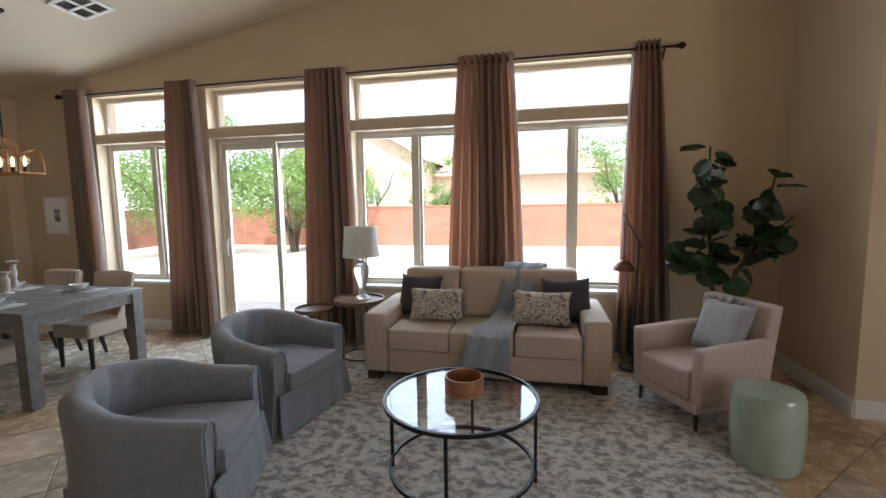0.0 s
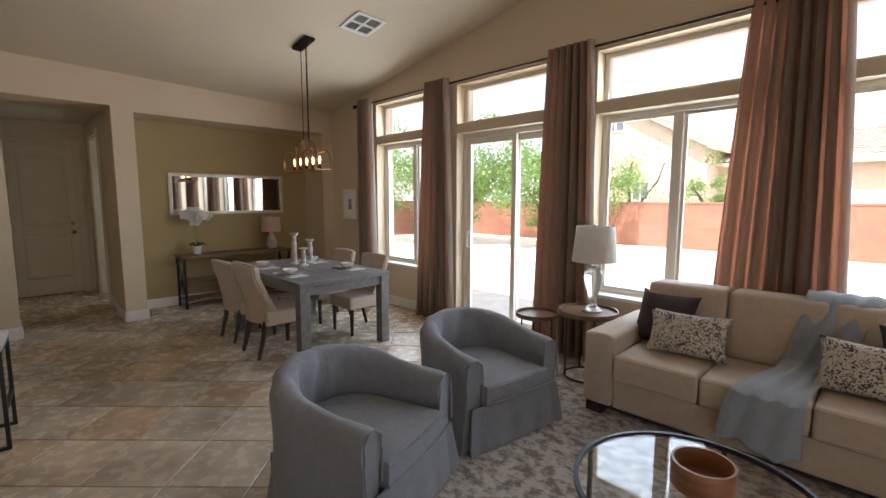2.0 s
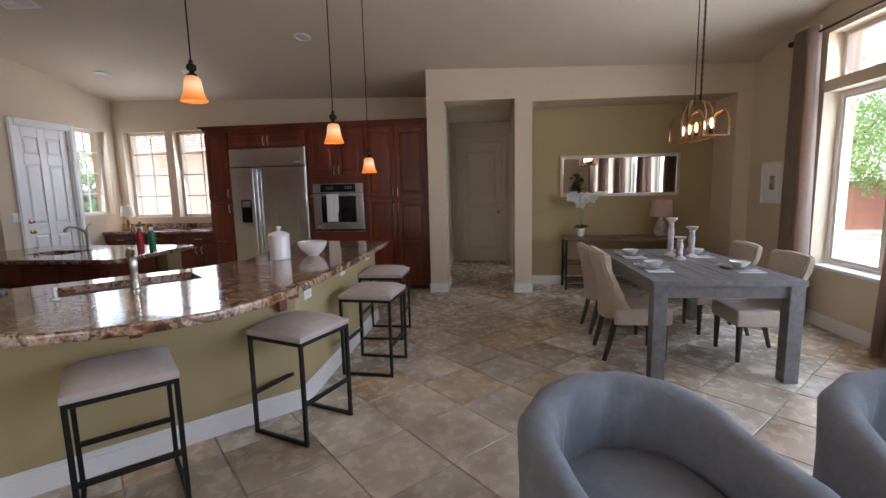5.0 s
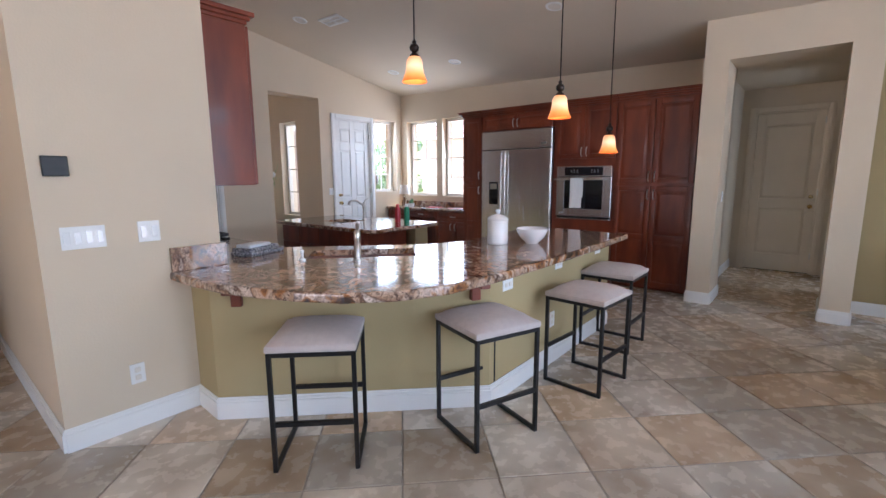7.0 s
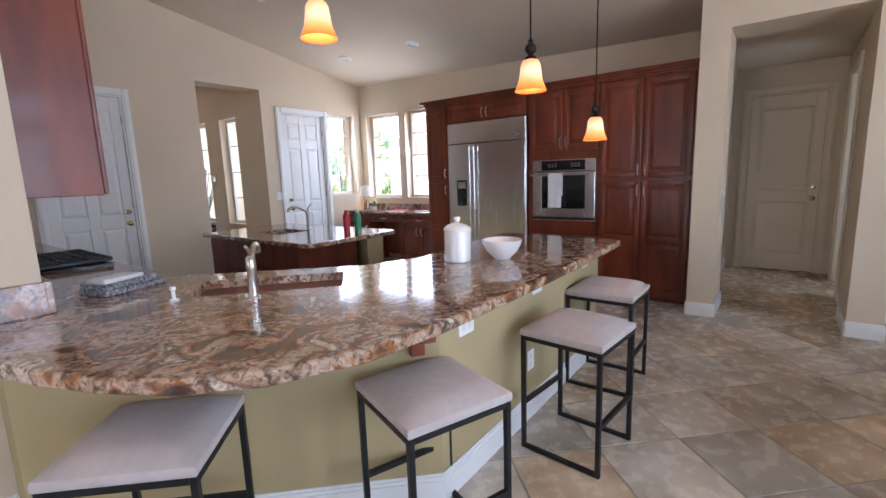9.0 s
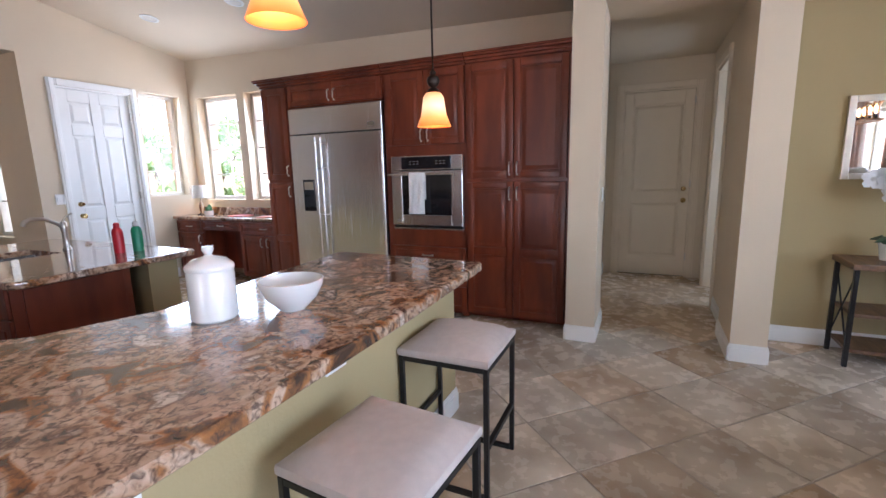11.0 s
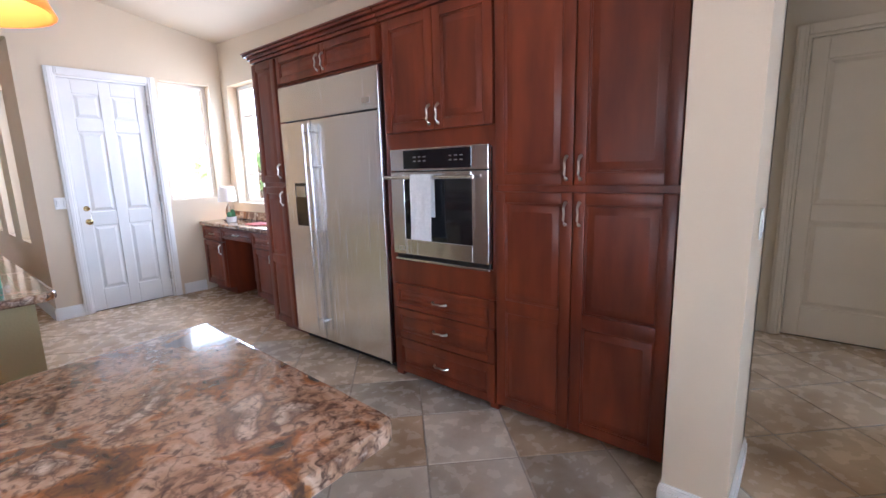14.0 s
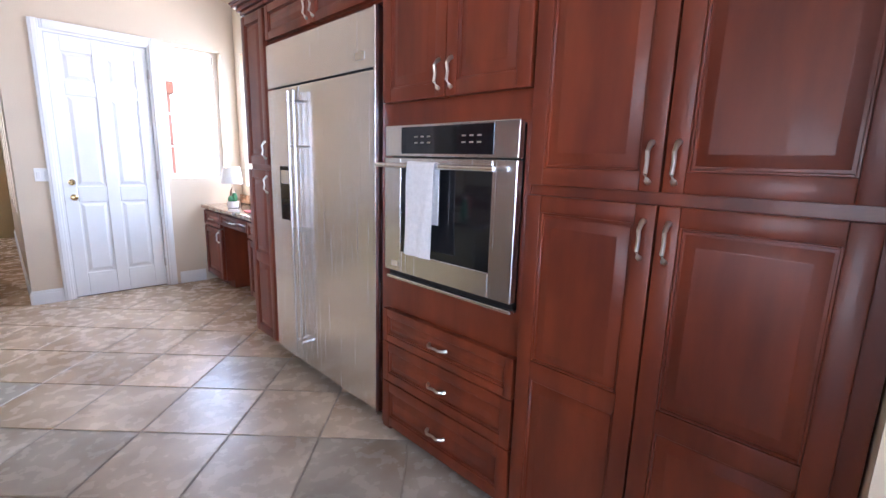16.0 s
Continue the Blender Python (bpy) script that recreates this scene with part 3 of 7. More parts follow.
for y0, y1, hy in ((-0.41, 0.035, 0.0), (0.035, 0.50, 0.07)):
    cab_front(pantry, y0, y1, 1.345, 2.345, None, (hy, 1.43, True))
    cab_front(pantry, y0, y1, 0.06, 1.315, ((0.12, 0.64), (0.71, 1.255)), (hy, 1.21, True))

oven_cab = thing("oven_cabinet", "dark cherry oven cabinet with three drawers and upper doors", "cabinet", m=Matrix())
bm = B()
bx(bm, -7.49, FX - 0.014, -1.28, -0.416, 0.09, 0.86)
bx(bm, -7.49, FX - 0.014, -1.28, -0.416, 1.56, 2.36)
bx(bm, -7.49, -7.44, -1.28, -0.416, 0.86, 1.56)
for a, b in ((-1.28, -1.205), (-0.447, -0.416)):
    bx(bm, -7.44, FX - 0.014, a, b, 0.86, 1.56)
bx(bm, -7.49, FX - 0.09, -1.28, -0.416, 0, 0.09)
for a, b in ((-1.28, -1.21), (-0.48, -0.416)):
    bx(bm, FX - 0.09, FX - 0.014, a, b, 0, 0.09, 0.01)
put("body", bm, CHERRY, oven_cab)
crown(oven_cab, -1.28, -0.416)
for a, b in ((0.05, 0.30), (0.30, 0.515), (0.515, 0.69)):
    cab_front(oven_cab, -1.24, -0.42, a, b, None, (-0.83, (a + b) / 2, False), "drawer")
for y0, y1, hy in ((-1.24, -0.83, -0.865), (-0.83, -0.42, -0.795)):
    cab_front(oven_cab, y0, y1, 1.67, 2.345, None, (hy, 1.76, True))

oven = thing("wall_oven", "stainless steel built-in wall oven with dark glass window", "oven", m=Matrix())
bm = B()
bx(bm, -7.42, FX - 0.005, -1.195, -0.457, 0.865, 1.555)
put("body", bm, BLACKM, oven)
bm = B()
bx(bm, FX - 0.005, FX + 0.025, -1.205, -0.447, 1.435, 1.57, 0.004)
put("control_panel", bm, STEEL, oven)
bm = B()
bx(bm, FX + 0.022, FX + 0.028, -1.09, -0.56, 1.447, 1.56, 0.002, 1)
put("display", bm, BLACKGL, oven)
bm = B()
for y in (-1.0, -0.96, -0.92, -0.72, -0.68, -0.64):
    for z in (1.49, 1.515):
        bx(bm, FX + 0.028, FX + 0.0295, y, y + 0.02, z, z + 0.006)
tagged(put("marking", bm, NICKEL, oven), kind="stuff")
door = new("door")
door.parent = oven
bm = B()
for y0, y1, z0, z1 in ((-1.205, -1.09, 0.90, 1.428), (-0.56, -0.447, 0.90, 1.428), (-1.09, -0.56, 0.90, 1.0), (-1.09, -0.56, 1.40, 1.428)):
    bx(bm, FX - 0.005, FX + 0.030, y0, y1, z0, z1, 0.003, 1)
put("frame", bm, STEEL, door)
bm = B()
bx(bm, FX - 0.004, FX + 0.026, -1.09, -0.56, 1.0, 1.40)
put("window", bm, BLACKGL, door)
bm = B()
bx(bm, FX - 0.012, FX + 0.004, -1.2, -0.452, 0.872, 0.896, 0.002, 1)
put("vent", bm, BLACKM, oven)
bm = B()
bx(bm, FX - 0.01, FX + 0.022, -1.2, -0.452, 0.856, 0.871, 0.003, 1)
put("vent_lip", bm, STEEL, oven)
bm = B()
bx(bm, FX + 0.03, FX + 0.032, -1.15, -1.11, 0.925, 0.95)
put("badge", bm, NICKEL, oven)
bm = B()
tube(bm, [(FX + 0.07, -1.22, 1.395), (FX + 0.07, -0.52, 1.395)], 0.011, 12)
for y in (-1.17, -0.56):
    tube(bm, [(FX + 0.025, y, 1.395), (FX + 0.07, y, 1.395)], 0.008, 8)
put("handle", bm, STEEL, oven, True)


def draped(w):
    """A towel folded over a bar along y at the origin: a short drop behind, a long one in front."""
    bm = B()
    drop = [(-0.016, -0.24 + 0.04 * k) for k in range(6)] + [(0.017 * math.cos(a), 0.017 * math.sin(a)) for a in (radians(165 - 25 * k) for k in range(6))] + [(0.018 + 0.001 * k, -0.03 - 0.035 * k) for k in range(11)]
    g = []
    for j in range(13):
        y = w * (j / 12 - 0.5)
        g.append([(x + (0.0035 * math.sin(j * 1.1 + k * 0.25) * min(1, (k - 11) / 3) if k > 11 else 0), y * (1 + (0.012 * math.sin(k * 0.6) if k > 11 else 0)), z) for k, (x, z) in enumerate(drop)])
    shell(bm, g, (0.004, 0, 0.003))
    return bm


tagged(put("dish_towel", draped(0.165), CLOTHW, None, True, Matrix.Translation((FX + 0.07, -0.895, 1.395))), "white terry dish towel hung over the oven handle", "towel")

fridge = thing("refrigerator", "large stainless steel side-by-side refrigerator with ice dispenser", "refrigerator", m=Matrix())
bm = B()
bx(bm, -7.45, FX - 0.045, -2.485, -1.30, 0.05, 2.115)
put("body", bm, BLACKM, fridge)
bm = B()
bx(bm, FX - 0.045, FX + 0.012, -2.485, -1.315, 1.845, 2.11, 0.006)
bx(bm, FX - 0.045, FX + 0.018, -1.315, -1.298, 0.07, 2.113, 0.003, 1)
put("grille", bm, STEEL, fridge)
for y0, y1 in ((-2.485, -2.075), (-2.065, -1.317)):
    bm = B()
    bx(bm, FX - 0.045, FX + 0.012, y0, y1, 0.08, 1.835, 0.006)
    put("door", bm, STEEL, fridge)
for y, in ((-2.105,), (-2.035,)):
    bm = B()
    tube(bm, [(FX + 0.06, y, 0.16), (FX + 0.06, y, 1.80)], 0.009, 12)
    for z in (0.25, 0.98, 1.48, 1.74):
        tube(bm, [(FX + 0.01, y, z), (FX + 0.06, y, z)], 0.008, 8)
    put("handle", bm, STEEL, fridge, True)
bm = B()
bx(bm, FX + 0.012, FX + 0.016, -2.345, -2.185, 1.015, 1.36, 0.002, 1)
put("dispenser", bm, BLACKGL, fridge)
bm = B()
bx(bm, FX + 0.0155, FX + 0.018, -2.325, -2.205, 1.25, 1.335)
put("display", bm, NICKEL, fridge)
bm = B()
bx(bm, FX + 0.012, FX + 0.015, -1.47, -1.39, 1.89, 1.925)
put("badge", bm, NICKEL, fridge)
bm = B()
bx(bm, -7.3, FX - 0.08, -2.47, -1.31, 0.0, 0.05)
put("plinth", bm, BLACKM, fridge)

top_cab = thing("bridge_cabinet", "dark cherry cabinet above the refrigerator", "cabinet", m=Matrix())
carcass(top_cab, -2.49, -1.284, 2.125, 2.36, toe=False)
crown(top_cab, -2.49, -1.284)
for y0, y1, hy in ((-2.47, -1.885, -1.92), (-1.885, -1.295, -1.85)):
    cab_front(top_cab, y0, y1, 2.135, 2.345, None, (hy, 2.22, True))
tall = thing("tall_cabinet", "narrow tall dark cherry cabinet beside the refrigerator", "cabinet", m=Matrix())
carcass(tall, -2.86, -2.494, 0.09, 2.36)
crown(tall, -2.86, -2.494)
cab_front(tall, -2.85, -2.5, 1.36, 2.345, None, (-2.53, 1.46, True))
cab_front(tall, -2.85, -2.5, 0.10, 1.33, ((0.16, 0.66), (0.73, 1.27)), (-2.53, 1.23, True))

desk = thing("desk", "built-in dark cherry desk with a stone top beneath the windows", "desk", m=Matrix())
DX = -7.07
_keep, FX = FX, DX
bm = B()
bx(bm, -7.49, DX - 0.014, -4.95, -4.42, 0.09, 0.83)
bx(bm, -7.49, DX - 0.09, -4.95, -4.42, 0, 0.09)
bx(bm, -7.49, DX - 0.014, -3.72, -2.87, 0.09, 0.83)
bx(bm, -7.49, DX - 0.09, -3.72, -2.87, 0, 0.09)
bx(bm, -7.49, -7.4, -4.42, -3.72, 0.1, 0.83)
bx(bm, -7.4, DX - 0.014, -4.42, -3.72, 0.69, 0.83)
put("body", bm, CHERRY, desk)
cab_front(desk, -4.94, -4.43, 0.66, 0.82, None, (-4.68, 0.74, False), "drawer")
cab_front(desk, -4.94, -4.43, 0.10, 0.65, None, (-4.49, 0.56, True))
cab_front(desk, -4.42, -3.73, 0.70, 0.82, None, (-4.07, 0.76, False), "drawer")
cab_front(desk, -3.72, -2.88, 0.66, 0.82, None, (-3.3, 0.74, False), "drawer")
for y0, y1, hy in ((-3.72, -3.3, -3.35), (-3.3, -2.88, -3.25)):
    cab_front(desk, y0, y1, 0.10, 0.65, None, (hy, 0.56, True))
bm = B()
bx(bm, -7.495, DX + 0.035, -4.985, -2.865, 0.835, 0.875, 0.01, 2)
bx(bm, -7.495, -7.475, -4.985, -2.865, 0.875, 0.975, 0.003, 1)
put("top", bm, GRANITE, desk, True)
FX = _keep


def stone_top(outline, z0, z1, hole=None):
    bm = B()
    prism(bm, outline, z0, z1)
    bmesh.ops.recalc_face_normals(bm, faces=bm.faces)
    top_edges = [e for e in bm.edges if all(abs(v.co.z - z1) < 1e-5 for v in e.verts) or all(abs(v.co.z - z0) < 1e-5 for v in e.verts)]
    bmesh.ops.bevel(bm, geom=top_edges, offset=0.016, segments=3, affect="EDGES", profile=0.6)
    ob = put("top", bm, GRANITE, None, True)
    if hole:
        m, w, d = hole
        bm = B()
        turned(bm, bx(bm, -w / 2, w / 2, -d / 2, d / 2, z0 - 0.1, z1 + 0.1), m)
        cut = put("cutter", bm, GRANITE)
        mod = ob.modifiers.new("hole", "BOOLEAN")
        mod.operation, mod.object, mod.solver = "DIFFERENCE", cut, "EXACT"
        dg = bpy.context.evaluated_depsgraph_get()
        me = bpy.data.meshes.new_from_object(ob.evaluated_get(dg))
        ob.modifiers.clear()
        ob.data = me
        bm = bmesh.new()
        bm.from_mesh(me)
        bmesh.ops.triangulate(bm, faces=[f for f in bm.faces if len(f.verts) > 4])
        bmesh.ops.recalc_face_normals(bm, faces=bm.faces)
        bm.to_mesh(me)
        bm.free()
        for p in me.polygons:
            p.use_smooth = False
        bpy.data.objects.remove(cut)
    return ob


def rounded(pts, r, n=5):
    """Corner rounding of a closed outline; r: one radius for each corner."""
    out = []
    k = len(pts)
    for i, p in enumerate(pts):
        p = Vector(p)
        if not r[i]:
            out.append(tuple(p))
            continue
        a, b = Vector(pts[i - 1]), Vector(pts[(i + 1) % k])
        u, w = (a - p).normalized() * r[i], (b - p).normalized() * r[i]
        for j in range(n + 1):
            t = j / n
            q = p + u * (1 - t) ** 2 + w * t ** 2
            out.append((q.x, q.y))
    return out


# breakfast bar
bar = thing("breakfast_bar", "curved granite breakfast bar on an olive painted half wall", "counter", m=Matrix())
HOLE = Matrix.Translation((-3.0, -0.93, 0)) @ Matrix.Rotation(radians(138), 4, "Z")
curve = [(-1.84, -1.318), (-1.845, -1.05), (-1.88, -0.77), (-1.95, -0.53), (-2.04, -0.31), (-2.17, -0.09), (-2.35, 0.08), (-2.62, 0.20), (-2.98, 0.25), (-3.55, 0.265), (-4.4, 0.27)]
outl = curve + rounded([(-4.4, 0.27), (-5.335, 0.245), (-5.375, -0.84), (-3.99, -0.72)], [0, 0.05, 0.03, 0])[1:] + [(-3.62, -0.86), (-2.82, -1.66), (-2.82, -4.92), (-2.152, -4.92), (-2.152, -1.318)]
t = stone_top(outl, 0.832, 0.885, (HOLE, 0.76, 0.36))
t.parent = bar
bm = B()
prism(bm, [(-1.95, -1.317), (-1.94, -1.04), (-3.10, 0.13), (-5.16, 0.12), (-5.16, -0.02), (-3.16, -0.02), (-2.08, -1.1), (-2.10, -1.317)], 0, 0.842)
prism(bm, [(-5.16, -0.02), (-5.16, -0.76), (-5.04, -0.76), (-5.04, -0.02)], 0, 0.842)
put("half_wall", bm, OLIVE, bar)
bm = B()
prism(bm, [(-3.2, -0.03), (-5.03, -0.03), (-5.03, -0.76), (-4.0, -0.66), (-3.66, -0.78), (-2.86, -1.60), (-2.86, -4.9), (-2.16, -4.9), (-2.16, -1.35), (-2.12, -1.12)], 0.09, 0.84)
for f in [f for f in bm.faces if abs(f.normal.z) > 0.9 and f.calc_center_median().z > 0.5]:
    bm.faces.remove(f)
put("base_cabinet", bm, CHERRY, bar)
bm = B()
for a, b in (((-1.95, -1.317), (-1.94, -1.04)), ((-1.94, -1.04), (-3.10, 0.13)), ((-3.10, 0.13), (-5.16, 0.12)), ((-5.16, 0.12), (-5.16, -0.76))):
    a, b = Vector((*a, 0)), Vector((*b, 0))
    d = b - a
    m = Matrix.Translation(a) @ Matrix.Rotation(math.atan2(d.y, d.x), 4, "Z")
    for w, z0, z1 in ((0.017, 0, 0.105), (0.011, 0.105, 0.122), (0.006, 0.122, 0.135)):
        turned(bm, bx(bm, -0.006, d.length + 0.006, -w, -0.001, z0, z1), m)
put("skirting", bm, TRIM, bar)
bm = B()
bx(bm, -2.155, -1.85, -1.319, -1.29, 0.885, 1.03, 0.004)
bx(bm, -2.18, -2.152, -4.9, -1.30, 0.885, 1.03, 0.004)
put("backsplash", bm, GRANITE, bar)
def corbel(x, y, a):
    bm = B()
    m = Matrix.Translation((x, y, 0)) @ Matrix.Rotation(radians(a), 4, "Z")
    vs = bx(bm, -0.03, 0.03, -0.01, 0.03, 0.70, 0.842, 0.004, 1)
    vs += bx(bm, -0.03, 0.03, 0.0, 0.16, 0.80, 0.842, 0.004, 1)
    turned(bm, vs, m)
    put("corbel", bm, CHERRY, bar)


corbel(-2.05, -0.93, -45)
corbel(-2.48, -0.49, -45)
corbel(-3.02, 0.07, -30)
bm = B()
vs = []
for q in ((-0.39, 0.39, -0.19, -0.178, 0.64, 0.842), (-0.39, 0.39, 0.178, 0.19, 0.64, 0.842), (-0.39, -0.378, -0.178, 0.178, 0.64, 0.842), (0.378, 0.39, -0.178, 0.178, 0.64, 0.842), (-0.39, 0.39, -0.19, 0.19, 0.63, 0.64)):
    vs += bx(bm, *q)
turned(bm, vs, HOLE)
put("sink_basin", bm, STEEL, bar)


def faucet(x, y, z, a, h=0.24, reach=0.2, group=""):
    f = thing("faucet", "polished steel kitchen faucet with a curved spout", "faucet", group, Matrix.Translation((x, y, z)) @ Matrix.Rotation(radians(a), 4, "Z"))
    bm = B()
    lathe(bm, [(0.03, 0), (0.03, 0.012), (0.022, 0.02), (0.02, h * 0.55), (0.024, h * 0.6), (0.022, h * 0.8), (0.012, h * 0.86), (0, h * 0.87)], 20)
    put("body", bm, NICKEL, f, True)
    bm = B()
    tube(bm, [(0, 0, h * 0.6), (0.03, 0, h * 0.78), (reach * 0.5, 0, h * 0.98), (reach * 0.85, 0, h), (reach, 0, h * 0.93), (reach * 1.05, 0, h * 0.82)], [0.014, 0.014, 0.013, 0.014, 0.016, 0.017], 12)
    put("spout", bm, NICKEL, f, True)
    bm = B()
    tube(bm, [(0, 0, h * 0.86), (-0.02, 0, h * 0.98), (-0.07, 0, h * 1.08)], [0.01, 0.008, 0.007], 8)
    put("lever", bm, NICKEL, f, True)
    return f


faucet(-2.78, -0.72, 0.885, 228, 0.24, 0.16, "kitchen faucets")
soap = B()
lathe(soap, [(0.022, 0), (0.022, 0.01), (0.009, 0.015), (0.009, 0.05), (0.014, 0.055), (0.014, 0.07), (0, 0.072)], 14)
tagged(put("soap_dispenser", soap, WHITEC, None, True, Matrix.Translation((-2.55, -1.02, 0.885))), "small white soap dispenser beside the sink", "dispenser")


def towel_stack():
    r = thing("folded_towel", "folded dark patterned and white dish towels on the granite", "towel", m=Matrix.Translation((-2.52, -1.55, 0.885)) @ Matrix.Rotation(radians(20), 4, "Z"))
    for k, (w, d, z, mt) in enumerate(((0.34, 0.20, 0.0, PATT), (0.30, 0.17, 0.028, PATT), (0.22, 0.13, 0.054, CLOTHW))):
        bm = B()
        vs = bx(bm, -w / 2, w / 2, -d / 2, d / 2, z, z + 0.03, 0.012, 3)
        for v in vs:
            v.co.z += 0.004 * math.sin(v.co.x * 40 + k) if v.co.z > z + 0.02 else 0
            v.co.x += 0.02 * k
        put("fold", bm, mt, r, True)


PATT = mat("patterned_cloth", (0.55, 0.53, 0.52), 0.95, scale=70, bump=0.5, bscale=260, color2=(0.03, 0.035, 0.06))
towel_stack()
can = thing("canister", "white ceramic lidded canister on the granite bar", "canister", m=Matrix.Translation((-4.0, -0.40, 0.885)))
bm = B()
lathe(bm, [(0.078, 0), (0.085, 0.008), (0.085, 0.185), (0.08, 0.195), (0.078, 0.195)], 32)
put("body", bm, WHITEC, can, True)
bm = B()
lathe(bm, [(0.087, 0.195), (0.089, 0.205), (0.085, 0.215), (0.06, 0.235), (0.02, 0.246), (0.012, 0.252), (0.022, 0.27), (0.02, 0.283), (0, 0.287)], 32)
put("lid", bm, WHITEC, can, True)
bm = B()
lathe(bm, [(0.05, 0), (0.055, 0.006), (0.10, 0.05), (0.125, 0.10), (0.13, 0.125), (0.124, 0.127), (0.118, 0.10), (0.09, 0.05), (0.05, 0.018), (0, 0.014)], 36)
tagged(put("serving_bowl", bm, WHITEC, None, True, Matrix.Translation((-4.2, -0.19, 0.885))), "large white ceramic bowl on the granite bar", "bowl")

# cooktop
ck = thing("cooktop", "black glass cooktop set in the granite counter", "cooktop", m=Matrix.Translation((-2.5, -2.95, 0.886)))
bm = B()
bx(bm, -0.27, 0.27, -0.42, 0.42, 0, 0.012, 0.004)
put("glass", bm, BLACKGL, ck)
bm = B()
for x in (-0.14, 0.12):
    for y in (-0.25, 0.0, 0.25):
        for a in (0, 90):
            turned(bm, bx(bm, -0.125, 0.125, -0.009, 0.009, 0.022, 0.052, 0.003, 1), Matrix.Translation((x, y, 0)) @ Matrix.Rotation(radians(a), 4, "Z"))
        turned(bm, bx(bm, -0.05, 0.05, -0.05, 0.05, 0.012, 0.034, 0.006, 1), Matrix.Translation((x, y, 0)))
for x in (-0.265, -0.012, 0.245):
    bx(bm, x - 0.009, x + 0.009, -0.39, 0.39, 0.024, 0.05, 0.003, 1)
for y in (-0.385, -0.13, 0.13, 0.385):
    bx(bm, -0.26, 0.24, y - 0.009, y + 0.009, 0.022, 0.048, 0.003, 1)
put("grate", bm, BLACKM, ck)
upper = thing("upper_cabinet", "dark cherry wall cabinet with crown moulding", "cabinet", m=Matrix())
bm = B()
bx(bm, -2.44, -2.152, -4.9, -1.36, 1.39, 2.42, 0.003, 1)
put("body", bm, CHERRY, upper)
bm = B()
for d, a, b in ((0.012, 0, 0.025), (0.03, 0.025, 0.05), (0.055, 0.05, 0.08)):
    bx(bm, -2.44 - d, -2.152, -4.9, -1.36 + d * 0.6, 2.42 + a, 2.42 + b, 0.004, 1)
put("crown", bm, CHERRY, upper)
for i in range(7):
    bm = B()
    y0 = -1.36 - 0.5 * (i + 1)
    bx(bm, -2.462, -2.442, y0 + 0.004, y0 + 0.496, 1.395, 2.415, 0.006)
    bx(bm, -2.468, -2.46, y0 + 0.07, y0 + 0.43, 1.46, 2.35, 0.006)
    put("door", bm, CHERRY, upper)

# island
isl = thing("kitchen_island", "dark cherry kitchen island with a granite top and prep sink", "island", m=Matrix())
IH = Matrix.Translation((-4.5, -3.1, 0))
t = stone_top(rounded([(-4.0, -1.97), (-4.0, -3.92), (-5.13, -3.92), (-5.13, -1.97)], [0.08] * 4), 0.842, 0.885, (IH, 0.36, 0.46))
t.parent = isl
bm = B()
bx(bm, -4.75, -4.08, -3.84, -2.2, 0.09, 0.60)
for q in ((-4.75, -4.72, -3.84, -2.2), (-4.11, -4.08, -3.84, -2.2), (-4.72, -4.11, -3.84, -3.81), (-4.72, -4.11, -2.23, -2.2)):
    bx(bm, *q, 0.60, 0.842)
bx(bm, -4.69, -4.14, -3.8, -2.26, 0, 0.09)
put("body", bm, CHERRY, isl)
bm = B()
bx(bm, -5.05, -4.95, -3.82, -2.12, 0, 0.842)
bx(bm, -4.95, -4.83, -2.24, -2.12, 0, 0.842)
put("side_wall", bm, OLIVE, isl)
for i in range(4):
    bm = B()
    y0 = -3.82 + 0.405 * i
    bx(bm, -4.08, -4.062, y0, y0 + 0.395, 0.12, 0.62, 0.005)
    bx(bm, -4.066, -4.054, y0 + 0.06, y0 + 0.335, 0.18, 0.56, 0.006)
    bx(bm, -4.08, -4.062, y0, y0 + 0.395, 0.635, 0.83, 0.005)
    put("door", bm, CHERRY, isl)
bm = B()
bx(bm, -4.70, -4.14, -2.199, -2.185, 0.14, 0.80, 0.005)
put("end_panel", bm, CHERRY, isl)
bm = B()
for q in ((-0.19, 0.19, -0.24, -0.228, 0.68, 0.842), (-0.19, 0.19, 0.228, 0.24, 0.68, 0.842), (-0.19, -0.178, -0.228, 0.228, 0.68, 0.842), (0.178, 0.19, -0.228, 0.228, 0.68, 0.842), (-0.19, 0.19, -0.24, 0.24, 0.67, 0.68)):
    turned(bm, bx(bm, *q), IH)
put("sink_basin", bm, STEEL, isl)
faucet(-4.78, -3.0, 0.885, 0, 0.26, 0.24, "kitchen faucets")
RED = mat("red_plastic", (0.55, 0.02, 0.03), 0.35, scale=5, vary=0.1, bump=0)
GREENP = mat("green_plastic", (0.02, 0.25, 0.12), 0.35, scale=5, vary=0.1, bump=0)
for x, y, c, n in ((-4.83, -2.42, RED, "red"), (-4.93, -2.36, GREENP, "green")):
    s = thing("spray_bottle", n + " household spray bottle on the granite island", "bottle", "bottles on the island", Matrix.Translation((x, y, 0.885)))
    bm = B()
    lathe(bm, [(0.036, 0), (0.036, 0.15), (0.03, 0.175), (0.014, 0.19)], 20)
    put("body", bm, c, s, True)
    bm = B()
    lathe(bm, [(0.02, 0.188), (0.02, 0.215), (0.012, 0.222), (0, 0.223)], 16)
    put("cap", bm, RED if n == "red" else WHITEC, s, True)


